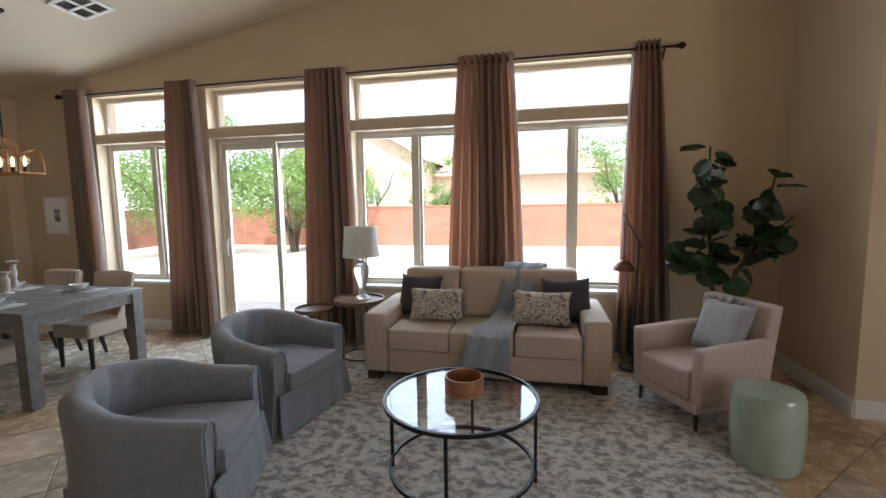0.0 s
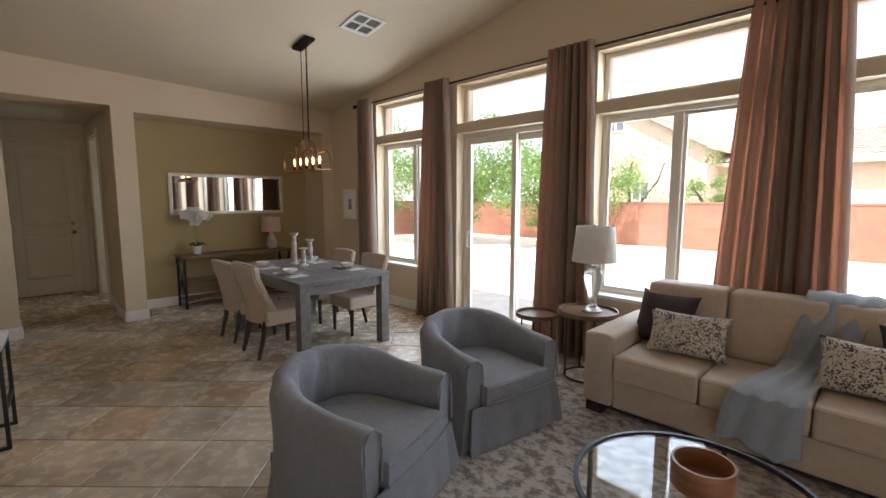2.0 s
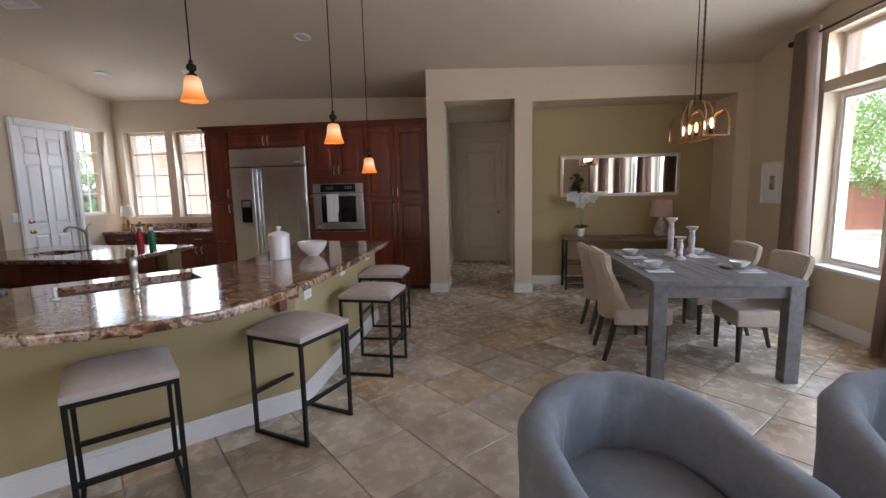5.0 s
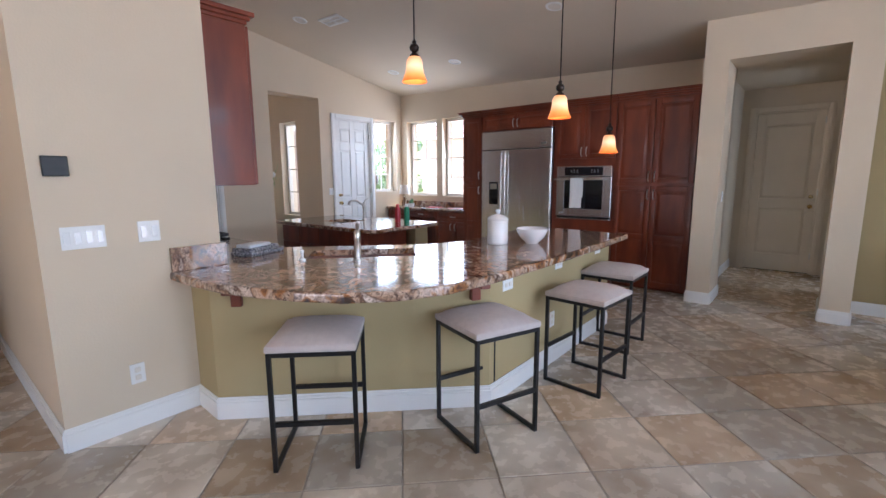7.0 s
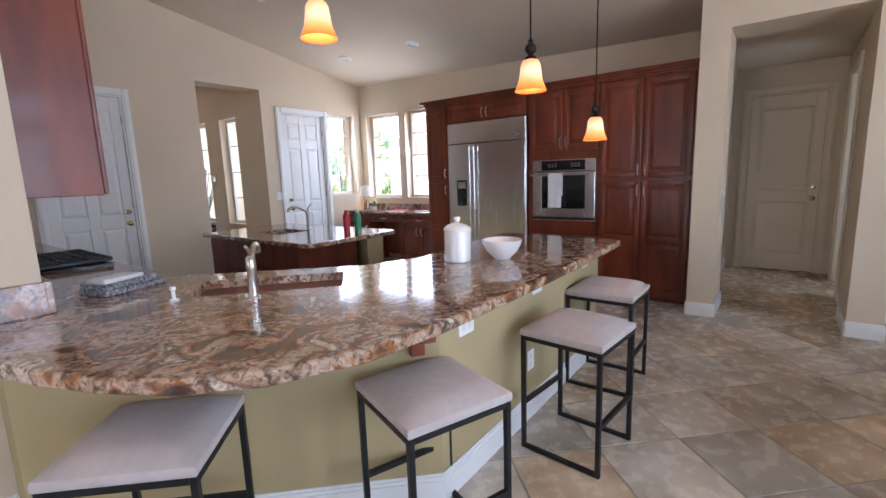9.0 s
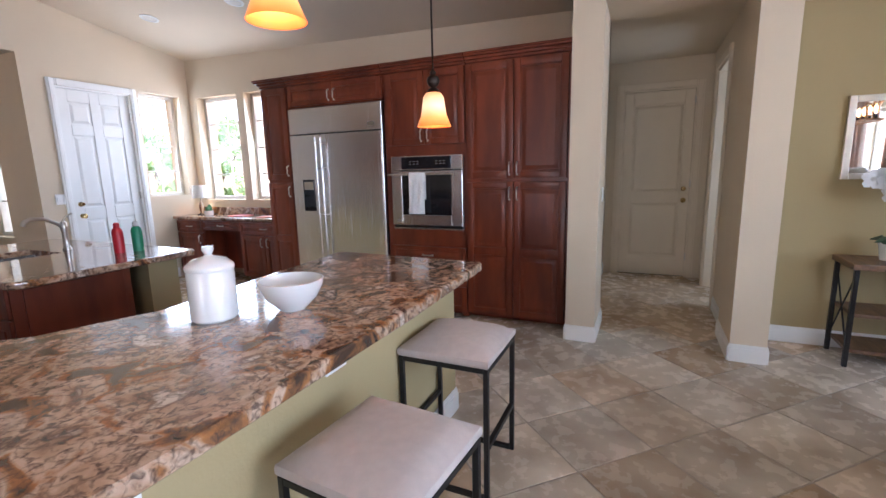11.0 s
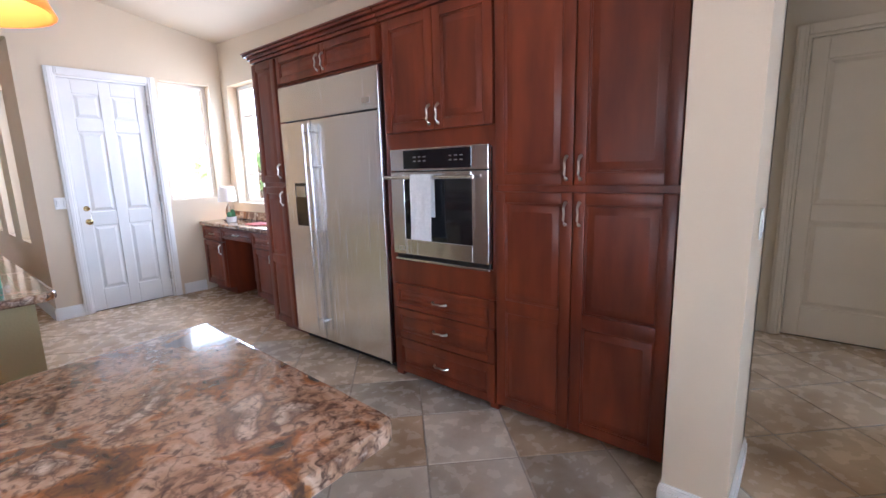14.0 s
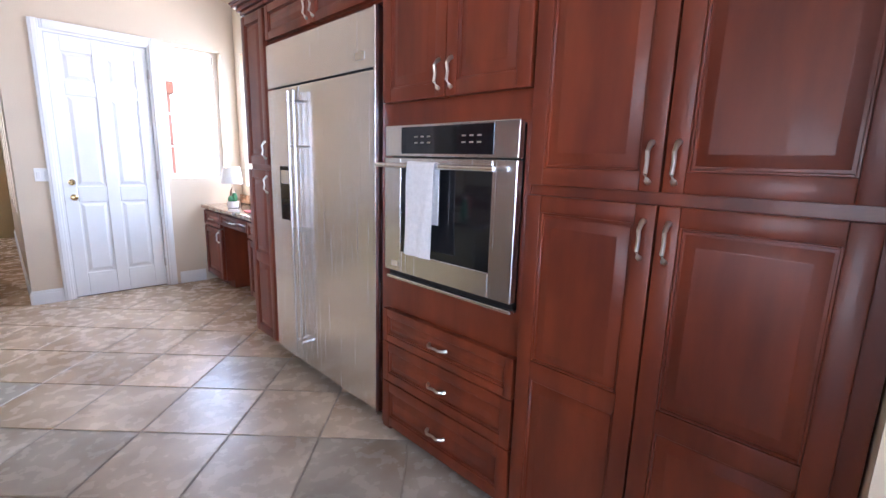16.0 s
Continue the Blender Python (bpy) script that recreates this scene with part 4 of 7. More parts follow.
def plate(x, y, z, axis, w, h, kind):
    """Electrical plate. axis: the way it faces."""
    a = {"+y": 180, "+x": 90, "-y": 0}[axis]
    r = thing("switch_plate" if kind else "outlet", "white wall switch plate" if kind else "white wall outlet with two sockets", "switch" if kind else "outlet", "wall plates", Matrix.Translation((x, y, z)) @ Matrix.Rotation(radians(a), 4, "Z"))
    bm = B()
    bx(bm, -w / 2, w / 2, -0.008, -0.001, -h / 2, h / 2, 0.003)
    put("plate", bm, TRIM, r)
    n = kind or 2
    for i in range(n):
        bm = B()
        if kind:
            cx = -w / 2 + w * (i + 0.5) / n
            bx(bm, cx - 0.014, cx + 0.014, -0.013, -0.007, -0.032, 0.032, 0.002, 1)
            put("rocker", bm, WHITEC, r)
        elif w > h:
            cx = (i - 0.5) * 0.045
            bx(bm, cx - 0.015, cx + 0.015, -0.011, -0.007, -0.015, 0.015, 0.003, 1)
            put("socket", bm, VINYL, r)
        else:
            cz = (i - 0.5) * 0.045
            bx(bm, -0.015, 0.015, -0.011, -0.007, cz - 0.015, cz + 0.015, 0.003, 1)
            put("socket", bm, VINYL, r)


plate(-1.455, -1.319, 1.135, "+y", 0.19, 0.118, 4)
plate(-1.755, -1.319, 1.14, "+y", 0.11, 0.118, 2)
plate(-1.62, -1.319, 0.325, "+y", 0.075, 0.118, 0)
plate(-5.74, -4.989, 1.2, "+y", 0.115, 0.118, 2)
plate(-3.30, 0.128, 0.75, "+y", 0.118, 0.075, 0)
plate(-4.05, 0.124, 0.77, "+y", 0.118, 0.075, 0)
plate(-4.85, 0.121, 0.78, "+y", 0.118, 0.075, 0)
plate(-3.96, 0.125, 0.35, "+y", 0.075, 0.118, 0)
plate(-7.2, 0.621, 1.2, "+y", 0.075, 0.118, 1)
plate(-6.8, 0.781, 1.2, "+y", 0.075, 0.118, 1)
th = thing("thermostat", "small dark square thermostat on the pale wall", "thermostat", m=Matrix())
bm = B()
bx(bm, -1.43, -1.325, -1.318, -1.296, 1.45, 1.55, 0.006)
put("body", bm, BLACKM, th)

# bar stools
def stool(m):
    r = thing("bar_stool", "backless bar stool with taupe fabric seat and black metal frame", "stool", "bar stools along the counter", m)
    bm = B()
    n, hw = 10, 0.212
    top = [[bm.verts.new((hw * (2 * i / n - 1), hw * (2 * j / n - 1), 0.652 + 0.042 * ((1 - (2 * i / n - 1) ** 4) * (1 - (2 * j / n - 1) ** 4)) ** 0.6)) for j in range(n + 1)] for i in range(n + 1)]
    for i in range(n):
        for j in range(n):
            bm.faces.new((top[i][j], top[i + 1][j], top[i + 1][j + 1], top[i][j + 1]))
    rim = [top[i][0] for i in range(n)] + [top[n][j] for j in range(n)] + [top[i][n] for i in range(n, 0, -1)] + [top[0][j] for j in range(n, 0, -1)]
    low = [[bm.verts.new((v.co.x * k, v.co.y * k, z)) for v in rim] for z, k in ((0.640, 1.012), (0.625, 1.008), (0.618, 0.985))]
    for a, b in zip([rim] + low, low):
        for i in range(len(rim)):
            bm.faces.new((a[i], a[(i + 1) % len(rim)], b[(i + 1) % len(rim)], b[i]))
    bm.faces.new(low[-1])
    put("seat", bm, STOOLF, r, True)
    q, w = 0.2, 0.011
    for s in (-1, 1):
        bm = B()
        x0, x1 = s * q - w, s * q + w
        for y in (-q, q):
            bx(bm, x0, x1, y - w, y + w, 0.0, 0.617, 0.002, 1)
        bx(bm, x0, x1, -q + w, q - w, 0.0, 0.022, 0.002, 1)
        bx(bm, x0, x1, -q + w, q - w, 0.595, 0.617, 0.002, 1)
        put("leg_frame", bm, BLACKM, r)
    for y in (-q, q):
        bm = B()
        z = 0.24
        bx(bm, -q + w, q - w, y - w, y + w, z, z + 0.024, 0.002, 1)
        put("foot_rail", bm, BLACKM, r)
        bm = B()
        bx(bm, -q + w, q - w, y - w, y + w, 0.595, 0.617, 0.002, 1)
        put("seat_rail", bm, BLACKM, r)
    return r


st = stool(pose(-3.84, 0.455, 0, 0, 0, -5))
for x, y, a in ((-4.69, 0.345, 0), (-2.90, 0.24, -20), (-2.17, -0.31, -46)):
    copy_thing(st, pose(x, y, 0, 0, 0, a))

# pendants
def pendant(x, y, zb):
    zt = ceil_z(x, y)
    r = thing("pendant_lamp", "pendant lamp with a glowing amber bell glass shade", "lamp", "pendant lamps over the bar", Matrix.Translation((x, y, zb)))
    bm = B()
    prof = [(0.078, 0.0), (0.070, 0.02), (0.058, 0.05), (0.052, 0.09), (0.048, 0.125), (0.036, 0.145), (0.022, 0.15)]
    lathe(bm, prof + [(a - 0.004, b) for a, b in prof[::-1]], 32, cap=False)
    put("shade", bm, SHADE, r, True)
    bm = B()
    lathe(bm, [(0.024, 0.145), (0.03, 0.155), (0.02, 0.165), (0.012, 0.172), (0.026, 0.185), (0.03, 0.2), (0.024, 0.215), (0.01, 0.225), (0.014, 0.235), (0.004, 0.25)], 20)
    put("fitter", bm, BRONZE, r, True)
    bm = B()
    tube(bm, [(0, 0, 0.245), (0, 0, zt - zb - 0.02)], 0.0045, 8)
    put("stem", bm, BRONZE, r)
    bm = B()
    lathe(bm, [(0.02, zt - zb - 0.03), (0.055, zt - zb - 0.02), (0.06, zt - zb + 0.012)], 24)
    put("canopy", bm, BRONZE, r, True)
    bm = B()
    lathe(bm, [(0, 0.05), (0.02, 0.06), (0.026, 0.08), (0.018, 0.11), (0.012, 0.13)], 16)
    put("bulb", bm, BULB, r, True)


SHADE = bpy.data.materials.new("lit_amber_glass")
SHADE.use_nodes = True
_t = SHADE.node_tree
_b = _t.nodes["Principled BSDF"]
_tc, _sp, _rp = _t.nodes.new("ShaderNodeTexCoord"), _t.nodes.new("ShaderNodeSeparateXYZ"), _t.nodes.new("ShaderNodeValToRGB")
_t.links.new(_tc.outputs["Object"], _sp.inputs[0])
_mr = _t.nodes.new("ShaderNodeMapRange")
_mr.inputs["From Max"].default_value = 0.15
_t.links.new(_sp.outputs["Z"], _mr.inputs["Value"])
_t.links.new(_mr.outputs[0], _rp.inputs[0])
# bulb glow put into the shade's colour and emission, palest above the middle
_e = _rp.color_ramp.elements
_e[0].color, _e[1].color = (0.85, 0.17, 0.02, 1), (0.85, 0.30, 0.08, 1)
for _p, _c in ((0.25, (1.0, 0.34, 0.08, 1)), (0.6, (1.0, 0.62, 0.34, 1))):
    _q = _e.new(_p)
    _q.color = _c
_t.links.new(_rp.outputs[0], _b.inputs["Base Color"])
_t.links.new(_rp.outputs[0], _b.inputs["Emission Color"])
_b.inputs["Emission Strength"].default_value = 0.24
_b.inputs["Roughness"].default_value = 0.3
BULB = emit("warm_bulb", (1.0, 0.72, 0.40), 8.0)
for p in ((-3.0, -0.38, 2.02), (-3.82, 0.20, 1.83), (-4.76, 0.21, 1.63)):
    pendant(*p)
# recessed downlights and vents
def on_ceiling(x, y):
    n = Vector((-0.17, 0.03, 1)).normalized()
    return Matrix.Translation((x, y, ceil_z(x, y))) @ Vector((0, 0, 1)).rotation_difference(n).to_matrix().to_4x4()


for x, y in ((-6.45, -2.78), (-6.45, -4.1), (-4.55, -3.9), (-5.6, -0.75), (-3.6, -2.4)):
    d = thing("downlight", "recessed ceiling downlight with a white ring", "lamp", "recessed downlights", on_ceiling(x, y))
    bm = B()
    lathe(bm, [(0.095, -0.001), (0.095, -0.008), (0.075, -0.012), (0.07, -0.003)], 28, cap=False)
    put("ring", bm, TRIM, d, True)
    bm = B()
    lathe(bm, [(0.071, -0.004), (0.03, -0.0035), (0, -0.003)], 28)
    put("lens", bm, VINYL, d, True)


def vent(x, y, w, l, a):
    v = thing("ceiling_vent", "white slatted ceiling air vent", "vent", "ceiling vents", on_ceiling(x, y) @ Matrix.Rotation(radians(a), 4, "Z"))
    bm = B()
    for q in ((-w / 2, w / 2, -l / 2, -l / 2 + 0.035), (-w / 2, w / 2, l / 2 - 0.035, l / 2), (-w / 2, -w / 2 + 0.035, -l / 2, l / 2), (w / 2 - 0.035, w / 2, -l / 2, l / 2), (-0.012, 0.012, -l / 2, l / 2), (-w / 2, w / 2, -0.012, 0.012)):
        bx(bm, *q, -0.014, -0.001)
    put("frame", bm, TRIM, v)
    n = 12
    bm = B()
    for i in range(n):
        y0 = -l / 2 + 0.04 + (l - 0.08) * i / n
        turned(bm, bx(bm, -w / 2 + 0.035, w / 2 - 0.035, -0.009, 0.009, -0.001, 0.001), Matrix.Translation((0, y0 + 0.01, -0.008)) @ Matrix.Rotation(radians(35), 4, "X"))
    put("slat", bm, VINYL, v)
    # black sheet behind the slats, painted in for the shade of the opening
    bm = B()
    bx(bm, -w / 2 + 0.03, w / 2 - 0.03, -l / 2 + 0.03, l / 2 - 0.03, -0.0025, -0.001)
    put("dark_backing", bm, BLACKM, v)


vent(-4.05, 3.6, 0.36, 0.36, 0)
vent(-4.75, -3.45, 0.2, 0.4, 0)
# things on the desk
cb = thing("potted_cactus", "small green cactus in a clear pot on the desk", "plant", m=Matrix.Translation((-7.2, -4.45, 0.875)))
CACT = mat("cactus_green", (0.05, 0.16, 0.06), 0.7, scale=30, vary=0.3, bump=0.4)
bm = B()
lathe(bm, [(0.045, 0), (0.055, 0.005), (0.06, 0.07), (0.055, 0.07), (0.05, 0.01)], 20)
put("pot", bm, WHITEC, cb, True)
bm = B()
for x, y, h in ((-0.02, 0, 0.16), (0.025, 0.01, 0.13), (0.0, -0.025, 0.11)):
    lathe(bm, [(0.015, 0.05), (0.026, 0.07), (0.03, h * 0.7), (0.02, h * 0.93), (0, h)], 10, x, y)
put("stem", bm, CACT, cb, True)
dl = thing("desk_lamp", "small lit desk lamp with a pale shade", "lamp", m=Matrix.Translation((-7.3, -4.72, 0.875)))
bm = B()
lathe(bm, [(0.06, 0), (0.06, 0.01), (0.015, 0.02), (0.035, 0.09), (0.03, 0.15), (0.008, 0.19), (0.008, 0.28)], 20)
put("base", bm, CLEAR, dl, True)
LINEN = mat("linen_shade", (0.80, 0.74, 0.66), 0.9, scale=60, vary=0.04, bump=0.15, bscale=400)
bm = B()
lathe(bm, [(0.11, 0.24), (0.09, 0.42), (0.088, 0.42), (0.108, 0.24)], 28, cap=False)
put("shade", bm, LINEN, dl, True)
bm = B()
lathe(bm, [(0, 0.28), (0.02, 0.29), (0.028, 0.33), (0.02, 0.36), (0, 0.37)], 12)
put("bulb", bm, BULB, dl, True)
for i, (x, y, c) in enumerate(((-7.25, -3.9, (0.5, 0.08, 0.06)), (-7.22, -3.35, (0.6, 0.25, 0.2)))):
    bm = B()
    bx(bm, -0.1, 0.1, -0.14, 0.14, 0, 0.012, 0.003, 1)
    tagged(put("magazine", bm, mat("print", c, 0.4, scale=12, vary=0.5, bump=0), None, False, Matrix.Translation((x, y, 0.876)) @ Matrix.Rotation(0.3 * i, 4, "Z")), "reddish printed magazine lying on the desk", "magazine", "magazines on the desk")
# room beyond: low table with a reed plant
tb = thing("side_table", "granite topped low side table", "table", m=Matrix.Translation((-4.75, -6.3, 0)))
bm = B()
bx(bm, -0.35, 0.35, -0.45, 0.45, 0.70, 0.74, 0.01)
put("top", bm, GRANITE, tb, True)
for x in (-0.28, 0.28):
    for y in (-0.38, 0.38):
        bm = B()
        bx(bm, x - 0.03, x + 0.03, y - 0.03, y + 0.03, 0, 0.70, 0.004)
        put("leg", bm, CHERRY, tb)
LEAFG = mat("reed_green", (0.07, 0.26, 0.05), 0.5, scale=12, vary=0.3, bump=0.05)
rp = thing("reed_plant", "tall green reed plant with white blooms in a dark pot", "plant", m=Matrix.Translation((-5.15, -6.3, 0.0)))
bm = B()
lathe(bm, [(0.12, 0), (0.15, 0.02), (0.17, 0.75), (0.15, 0.75), (0.14, 0.7), (0, 0.7)], 24)
put("pot", bm, BRONZE, rp, True)
random.seed(5)
bm = B()
bl = B()
for i in range(46):
    a, h = random.random() * 6.28, 0.55 + random.random() * 0.45
    s = random.random() * 0.3
    pts = [(0.06 * math.cos(a), 0.06 * math.sin(a), 0.7), ((0.06 + s * 0.3) * math.cos(a), (0.06 + s * 0.3) * math.sin(a), 0.7 + h * 0.5), ((0.06 + s) * math.cos(a), (0.06 + s) * math.sin(a), 0.7 + h)]
    tube(bm, pts, [0.006, 0.006, 0.002], 4)
    if i % 9 == 0:
        lathe(bl, [(0, pts[2][2] - 0.02), (0.03, pts[2][2]), (0.035, pts[2][2] + 0.05), (0.0, pts[2][2] + 0.09)], 8, pts[2][0], pts[2][1])
tagged(put("leaves", bm, LEAFG, rp, True), kind="stuff")
tagged(put("bloom", bl, WHITEC, rp, True), kind="stuff")

# ---- living and dining things ----
def fabric_mat(name, color, vary=0.06, bump=0.25, bscale=420, trans=0.0, sheen=0.2, scale=25, color2=None, glow=(1.5, 1.0, 0.85)):
    m = mat(name, color, 0.92, scale=scale, vary=vary, bump=bump, bscale=bscale, sheen=sheen, color2=color2)
    if trans:
        nt = m.node_tree
        b, out = nt.nodes["Principled BSDF"], nt.nodes["Material Output"]
        tl, mx = nt.nodes.new("ShaderNodeBsdfTranslucent"), nt.nodes.new("ShaderNodeMixShader")
        tl.inputs[0].default_value = (color[0] * glow[0], color[1] * glow[1], color[2] * glow[2], 1)
        mx.inputs[0].default_value = trans
        nt.links.new(b.outputs[0], mx.inputs[1])
        nt.links.new(tl.outputs[0], mx.inputs[2])
        nt.links.new(mx.outputs[0], out.inputs[0])
    return m


CURT = fabric_mat("curtain_fabric", (0.25, 0.19, 0.145), trans=0.27, glow=(1.75, 0.9, 0.65))
BEIGE = fabric_mat("beige_upholstery", (0.50, 0.40, 0.31))
GREYF = fabric_mat("grey_slipcover", (0.215, 0.222, 0.248), bump=0.9, bscale=9)
CREAM = fabric_mat("cream_upholstery", (0.52, 0.42, 0.33))
LINENC = fabric_mat("linen_slipcover", (0.54, 0.43, 0.375), bump=0.5, bscale=10)
CHAR = fabric_mat("charcoal_fabric", (0.055, 0.045, 0.05))
THROW = fabric_mat("blue_grey_throw", (0.30, 0.33, 0.37), bump=0.6, bscale=200, sheen=0.5)
PRINT = fabric_mat("printed_cushion", (0.60, 0.53, 0.45), scale=36, color2=(0.075, 0.06, 0.06))
PRINT.node_tree.nodes["Color Ramp"].color_ramp.elements[0].position, PRINT.node_tree.nodes["Color Ramp"].color_ramp.elements[1].position = 0.44, 0.475
next(n for n in PRINT.node_tree.nodes if n.type == "TEX_NOISE").inputs["Distortion"].default_value = 2.2
next(n for n in PRINT.node_tree.nodes if n.type == "TEX_NOISE").inputs["Detail"].default_value = 2
PALE = fabric_mat("pale_blue_cushion", (0.42, 0.42, 0.46), bump=0.6, bscale=150)
DARKW = mat("dark_wood", (0.035, 0.022, 0.016), 0.35, scale=6, vary=0.3, bump=0.05, stretch=(6, 6, 1))
GREYW = mat("grey_wood", (0.21, 0.205, 0.20), 0.45, scale=3, bump=0.04, bscale=30, color2=(0.14, 0.132, 0.128), stretch=(0.6, 7, 7))
BROWNW = mat("brown_wood", (0.22, 0.12, 0.06), 0.45, scale=4, bump=0.1, color2=(0.11, 0.055, 0.028), stretch=(1, 8, 8))
BOWLW = mat("bowl_wood", (0.30, 0.13, 0.055), 0.4, scale=5, vary=0.25, bump=0.05, stretch=(1, 1, 8))
MIRROR = mat("mirror_silver", (0.9, 0.9, 0.9), 0.02, 1.0, scale=2, vary=0.0, bump=0)
CHAMP = mat("champagne_frame", (0.62, 0.56, 0.46), 0.35, 0.6, scale=12, vary=0.1, bump=0.1)
CELADON = mat("celadon_glaze", (0.36, 0.43, 0.34), 0.22, scale=6, vary=0.12, bump=0.22, bscale=38, coat=0.4)
WHITEWD = mat("whitewashed_wood", (0.66, 0.60, 0.55), 0.7, scale=14, bump=0.3, color2=(0.40, 0.33, 0.29))
RUG = mat("rug_wool", (0.60, 0.55, 0.48), 0.98, scale=13, bump=0.8, bscale=220, color2=(0.19, 0.15, 0.125), sheen=0.3, detail=15, stretch=(1.0, 1.25, 1))
next(n for n in RUG.node_tree.nodes if n.type == "TEX_NOISE").inputs["Roughness"].default_value = 0.74
RUG.node_tree.nodes["Color Ramp"].color_ramp.elements[0].position, RUG.node_tree.nodes["Color Ramp"].color_ramp.elements[1].position = 0.43, 0.545
LEAF = mat("fiddle_leaf", (0.030, 0.062, 0.024), 0.35, scale=9, vary=0.35, bump=0.1, bscale=30, rand=0.3)
BARK = mat("bark", (0.10, 0.07, 0.045), 0.9, scale=18, vary=0.35, bump=0.6, bscale=60)
LAMPSH = fabric_mat("lamp_shade_linen", (0.74, 0.70, 0.64), trans=0.3, bump=0.1, glow=(1, 1, 1))


def soft(bm, x0, x1, y0, y1, z0, z1, r=0.05, puff=0.02, axis=2):
    """A stuffed cushion shape."""
    vs = bx(bm, x0, x1, y0, y1, z0, z1, r, 4)
    c = Vector(((x0 + x1) / 2, (y0 + y1) / 2, (z0 + z1) / 2))
    h = Vector((x1 - x0, y1 - y0, z1 - z0)) / 2
    o = [i for i in range(3) if i != axis]
    for v in vs:
        d = v.co - c
        k = max(0, 1 - (d[o[0]] / h[o[0]]) ** 2) * max(0, 1 - (d[o[1]] / h[o[1]]) ** 2)
        v.co[axis] += math.copysign(puff * k, d[axis])
    return vs


def grid_cushion(w, h, t, n=14, ears=0.03, wr=0.004, seed=2):
    """A throw pillow in the xz plane, x centred, z from 0, thickness along y."""
    bm = B()
    for s in (-1, 1):
        g = []
        for i in range(n + 1):
            row = []
            for j in range(n + 1):
                u, v = 2 * i / n - 1, 2 * j / n - 1
                k = ((1 - u ** 4) * (1 - v ** 4)) ** 0.55
                pin = 1 - 0.10 * (1 - abs(u) ** 2) * abs(v) ** 3
                pin2 = 1 - 0.10 * (1 - abs(v) ** 2) * abs(u) ** 3
                y = s * t / 2 * k + wr * math.sin(7 * u + seed) * math.sin(5 * v + seed * 2) * k
                row.append(bm.verts.new((u * w / 2 * pin2, y, h / 2 + v * h / 2 * pin)))
            g.append(row)
        for i in range(n):
            for j in range(n):
                bm.faces.new((g[i][j], g[i + 1][j], g[i + 1][j + 1], g[i][j + 1]))
    bmesh.ops.remove_doubles(bm, verts=bm.verts, dist=0.0005)
    return bm


# rug
bm = B()
bx(bm, -2.05, 1.3, 0.95, 3.98, 0.0, 0.012, 0.004, 1)
tagged(put("area_rug", bm, RUG), "large cream and brown distressed wool rug", "rug")

# sofa
SX, SY = -0.40, 3.62
sofa = thing("sofa", "beige upholstered three-seat sofa with piped cushions", "sofa", m=Matrix.Translation((SX, SY, 0.012)))
bm = B()
bx(bm, -0.80, 0.80, 0.02, 0.88, 0.07, 0.27, 0.015)
put("base", bm, BEIGE, sofa, True)
for s in (-1, 1):
    bm = B()
    vs = bx(bm, s * 0.91 - 0.105, s * 0.91 + 0.105, 0.0, 0.90, 0.07, 0.60, 0.03, 3)
    for v in vs:
        if v.co.z > 0.5:
            v.co.z -= 0.02 * abs(v.co.x - s * 0.91) / 0.1
    put("arm", bm, BEIGE, sofa, True)
bm = B()
vs = bx(bm, -0.80, 0.80, 0.70, 0.90, 0.26, 0.80, 0.03, 3)
put("back", bm, BEIGE, sofa, True)
for i in range(3):
    x0 = -0.80 + 0.5333 * i
    bm = B()
    soft(bm, x0 + 0.003, x0 + 0.530, -0.01, 0.62, 0.275, 0.455, 0.03, 0.018)
    put("seat_cushion", bm, BEIGE, sofa, True)
    bm = B()
    vs = soft(bm, x0 + 0.004, x0 + 0.529, 0.50, 0.72, 0.45, 0.90, 0.05, 0.03, 1)
    for v in vs:
        v.co.y += 0.14 * (v.co.z - 0.45)
    put("back_cushion", bm, BEIGE, sofa, True)
    bm = B()
    for z in (0.44, 0.29):
        tube(bm, [(x0 + 0.03, -0.008, z), (x0 + 0.50, -0.008, z)], 0.0055, 6)
    tube(bm, [(x0 + 0.04, 0.585, 0.885), (x0 + 0.49, 0.585, 0.885)], 0.006, 6)
    tagged(put("piping", bm, BEIGE, sofa, True), kind="stuff")
for x in (-0.93, 0.93):
    for y in (0.06, 0.84):
        bm = B()
        bx(bm, x - 0.06, x + 0.06, y - 0.05, y + 0.05, 0, 0.07, 0.006)
        put("foot", bm, DARKW, sofa)
bm = B()
bx(bm, -0.86, 0.86, 0.04, 0.86, 0.045, 0.07)
put("rail", bm, DARKW, sofa)


def pillow(name, label, x, y, z, w, h, t, mt, rx, rz, grp="cushions on the sofa", ry=0):
    o = put(name, grid_cushion(w, h, t, seed=x * 5), mt, None, True, pose(x, y, z, rx, ry, rz))
    return tagged(o, label, "cushion", grp)


pillow("throw_pillow", "charcoal square throw pillow on the sofa", SX - 0.66, SY + 0.44, 0.47, 0.44, 0.40, 0.15, CHAR, -20, -12)
pillow("throw_pillow", "cream lumbar pillow with dark scroll print", SX - 0.44, SY + 0.29, 0.475, 0.50, 0.30, 0.13, PRINT, -18, 3)
pillow("throw_pillow", "cream lumbar pillow with dark scroll print", SX + 0.48, SY + 0.27, 0.475, 0.50, 0.30, 0.13, PRINT, -18, -4)
pillow("throw_pillow", "charcoal square throw pillow on the sofa", SX + 0.72, SY + 0.40, 0.47, 0.44, 0.40, 0.15, CHAR, -20, 14)
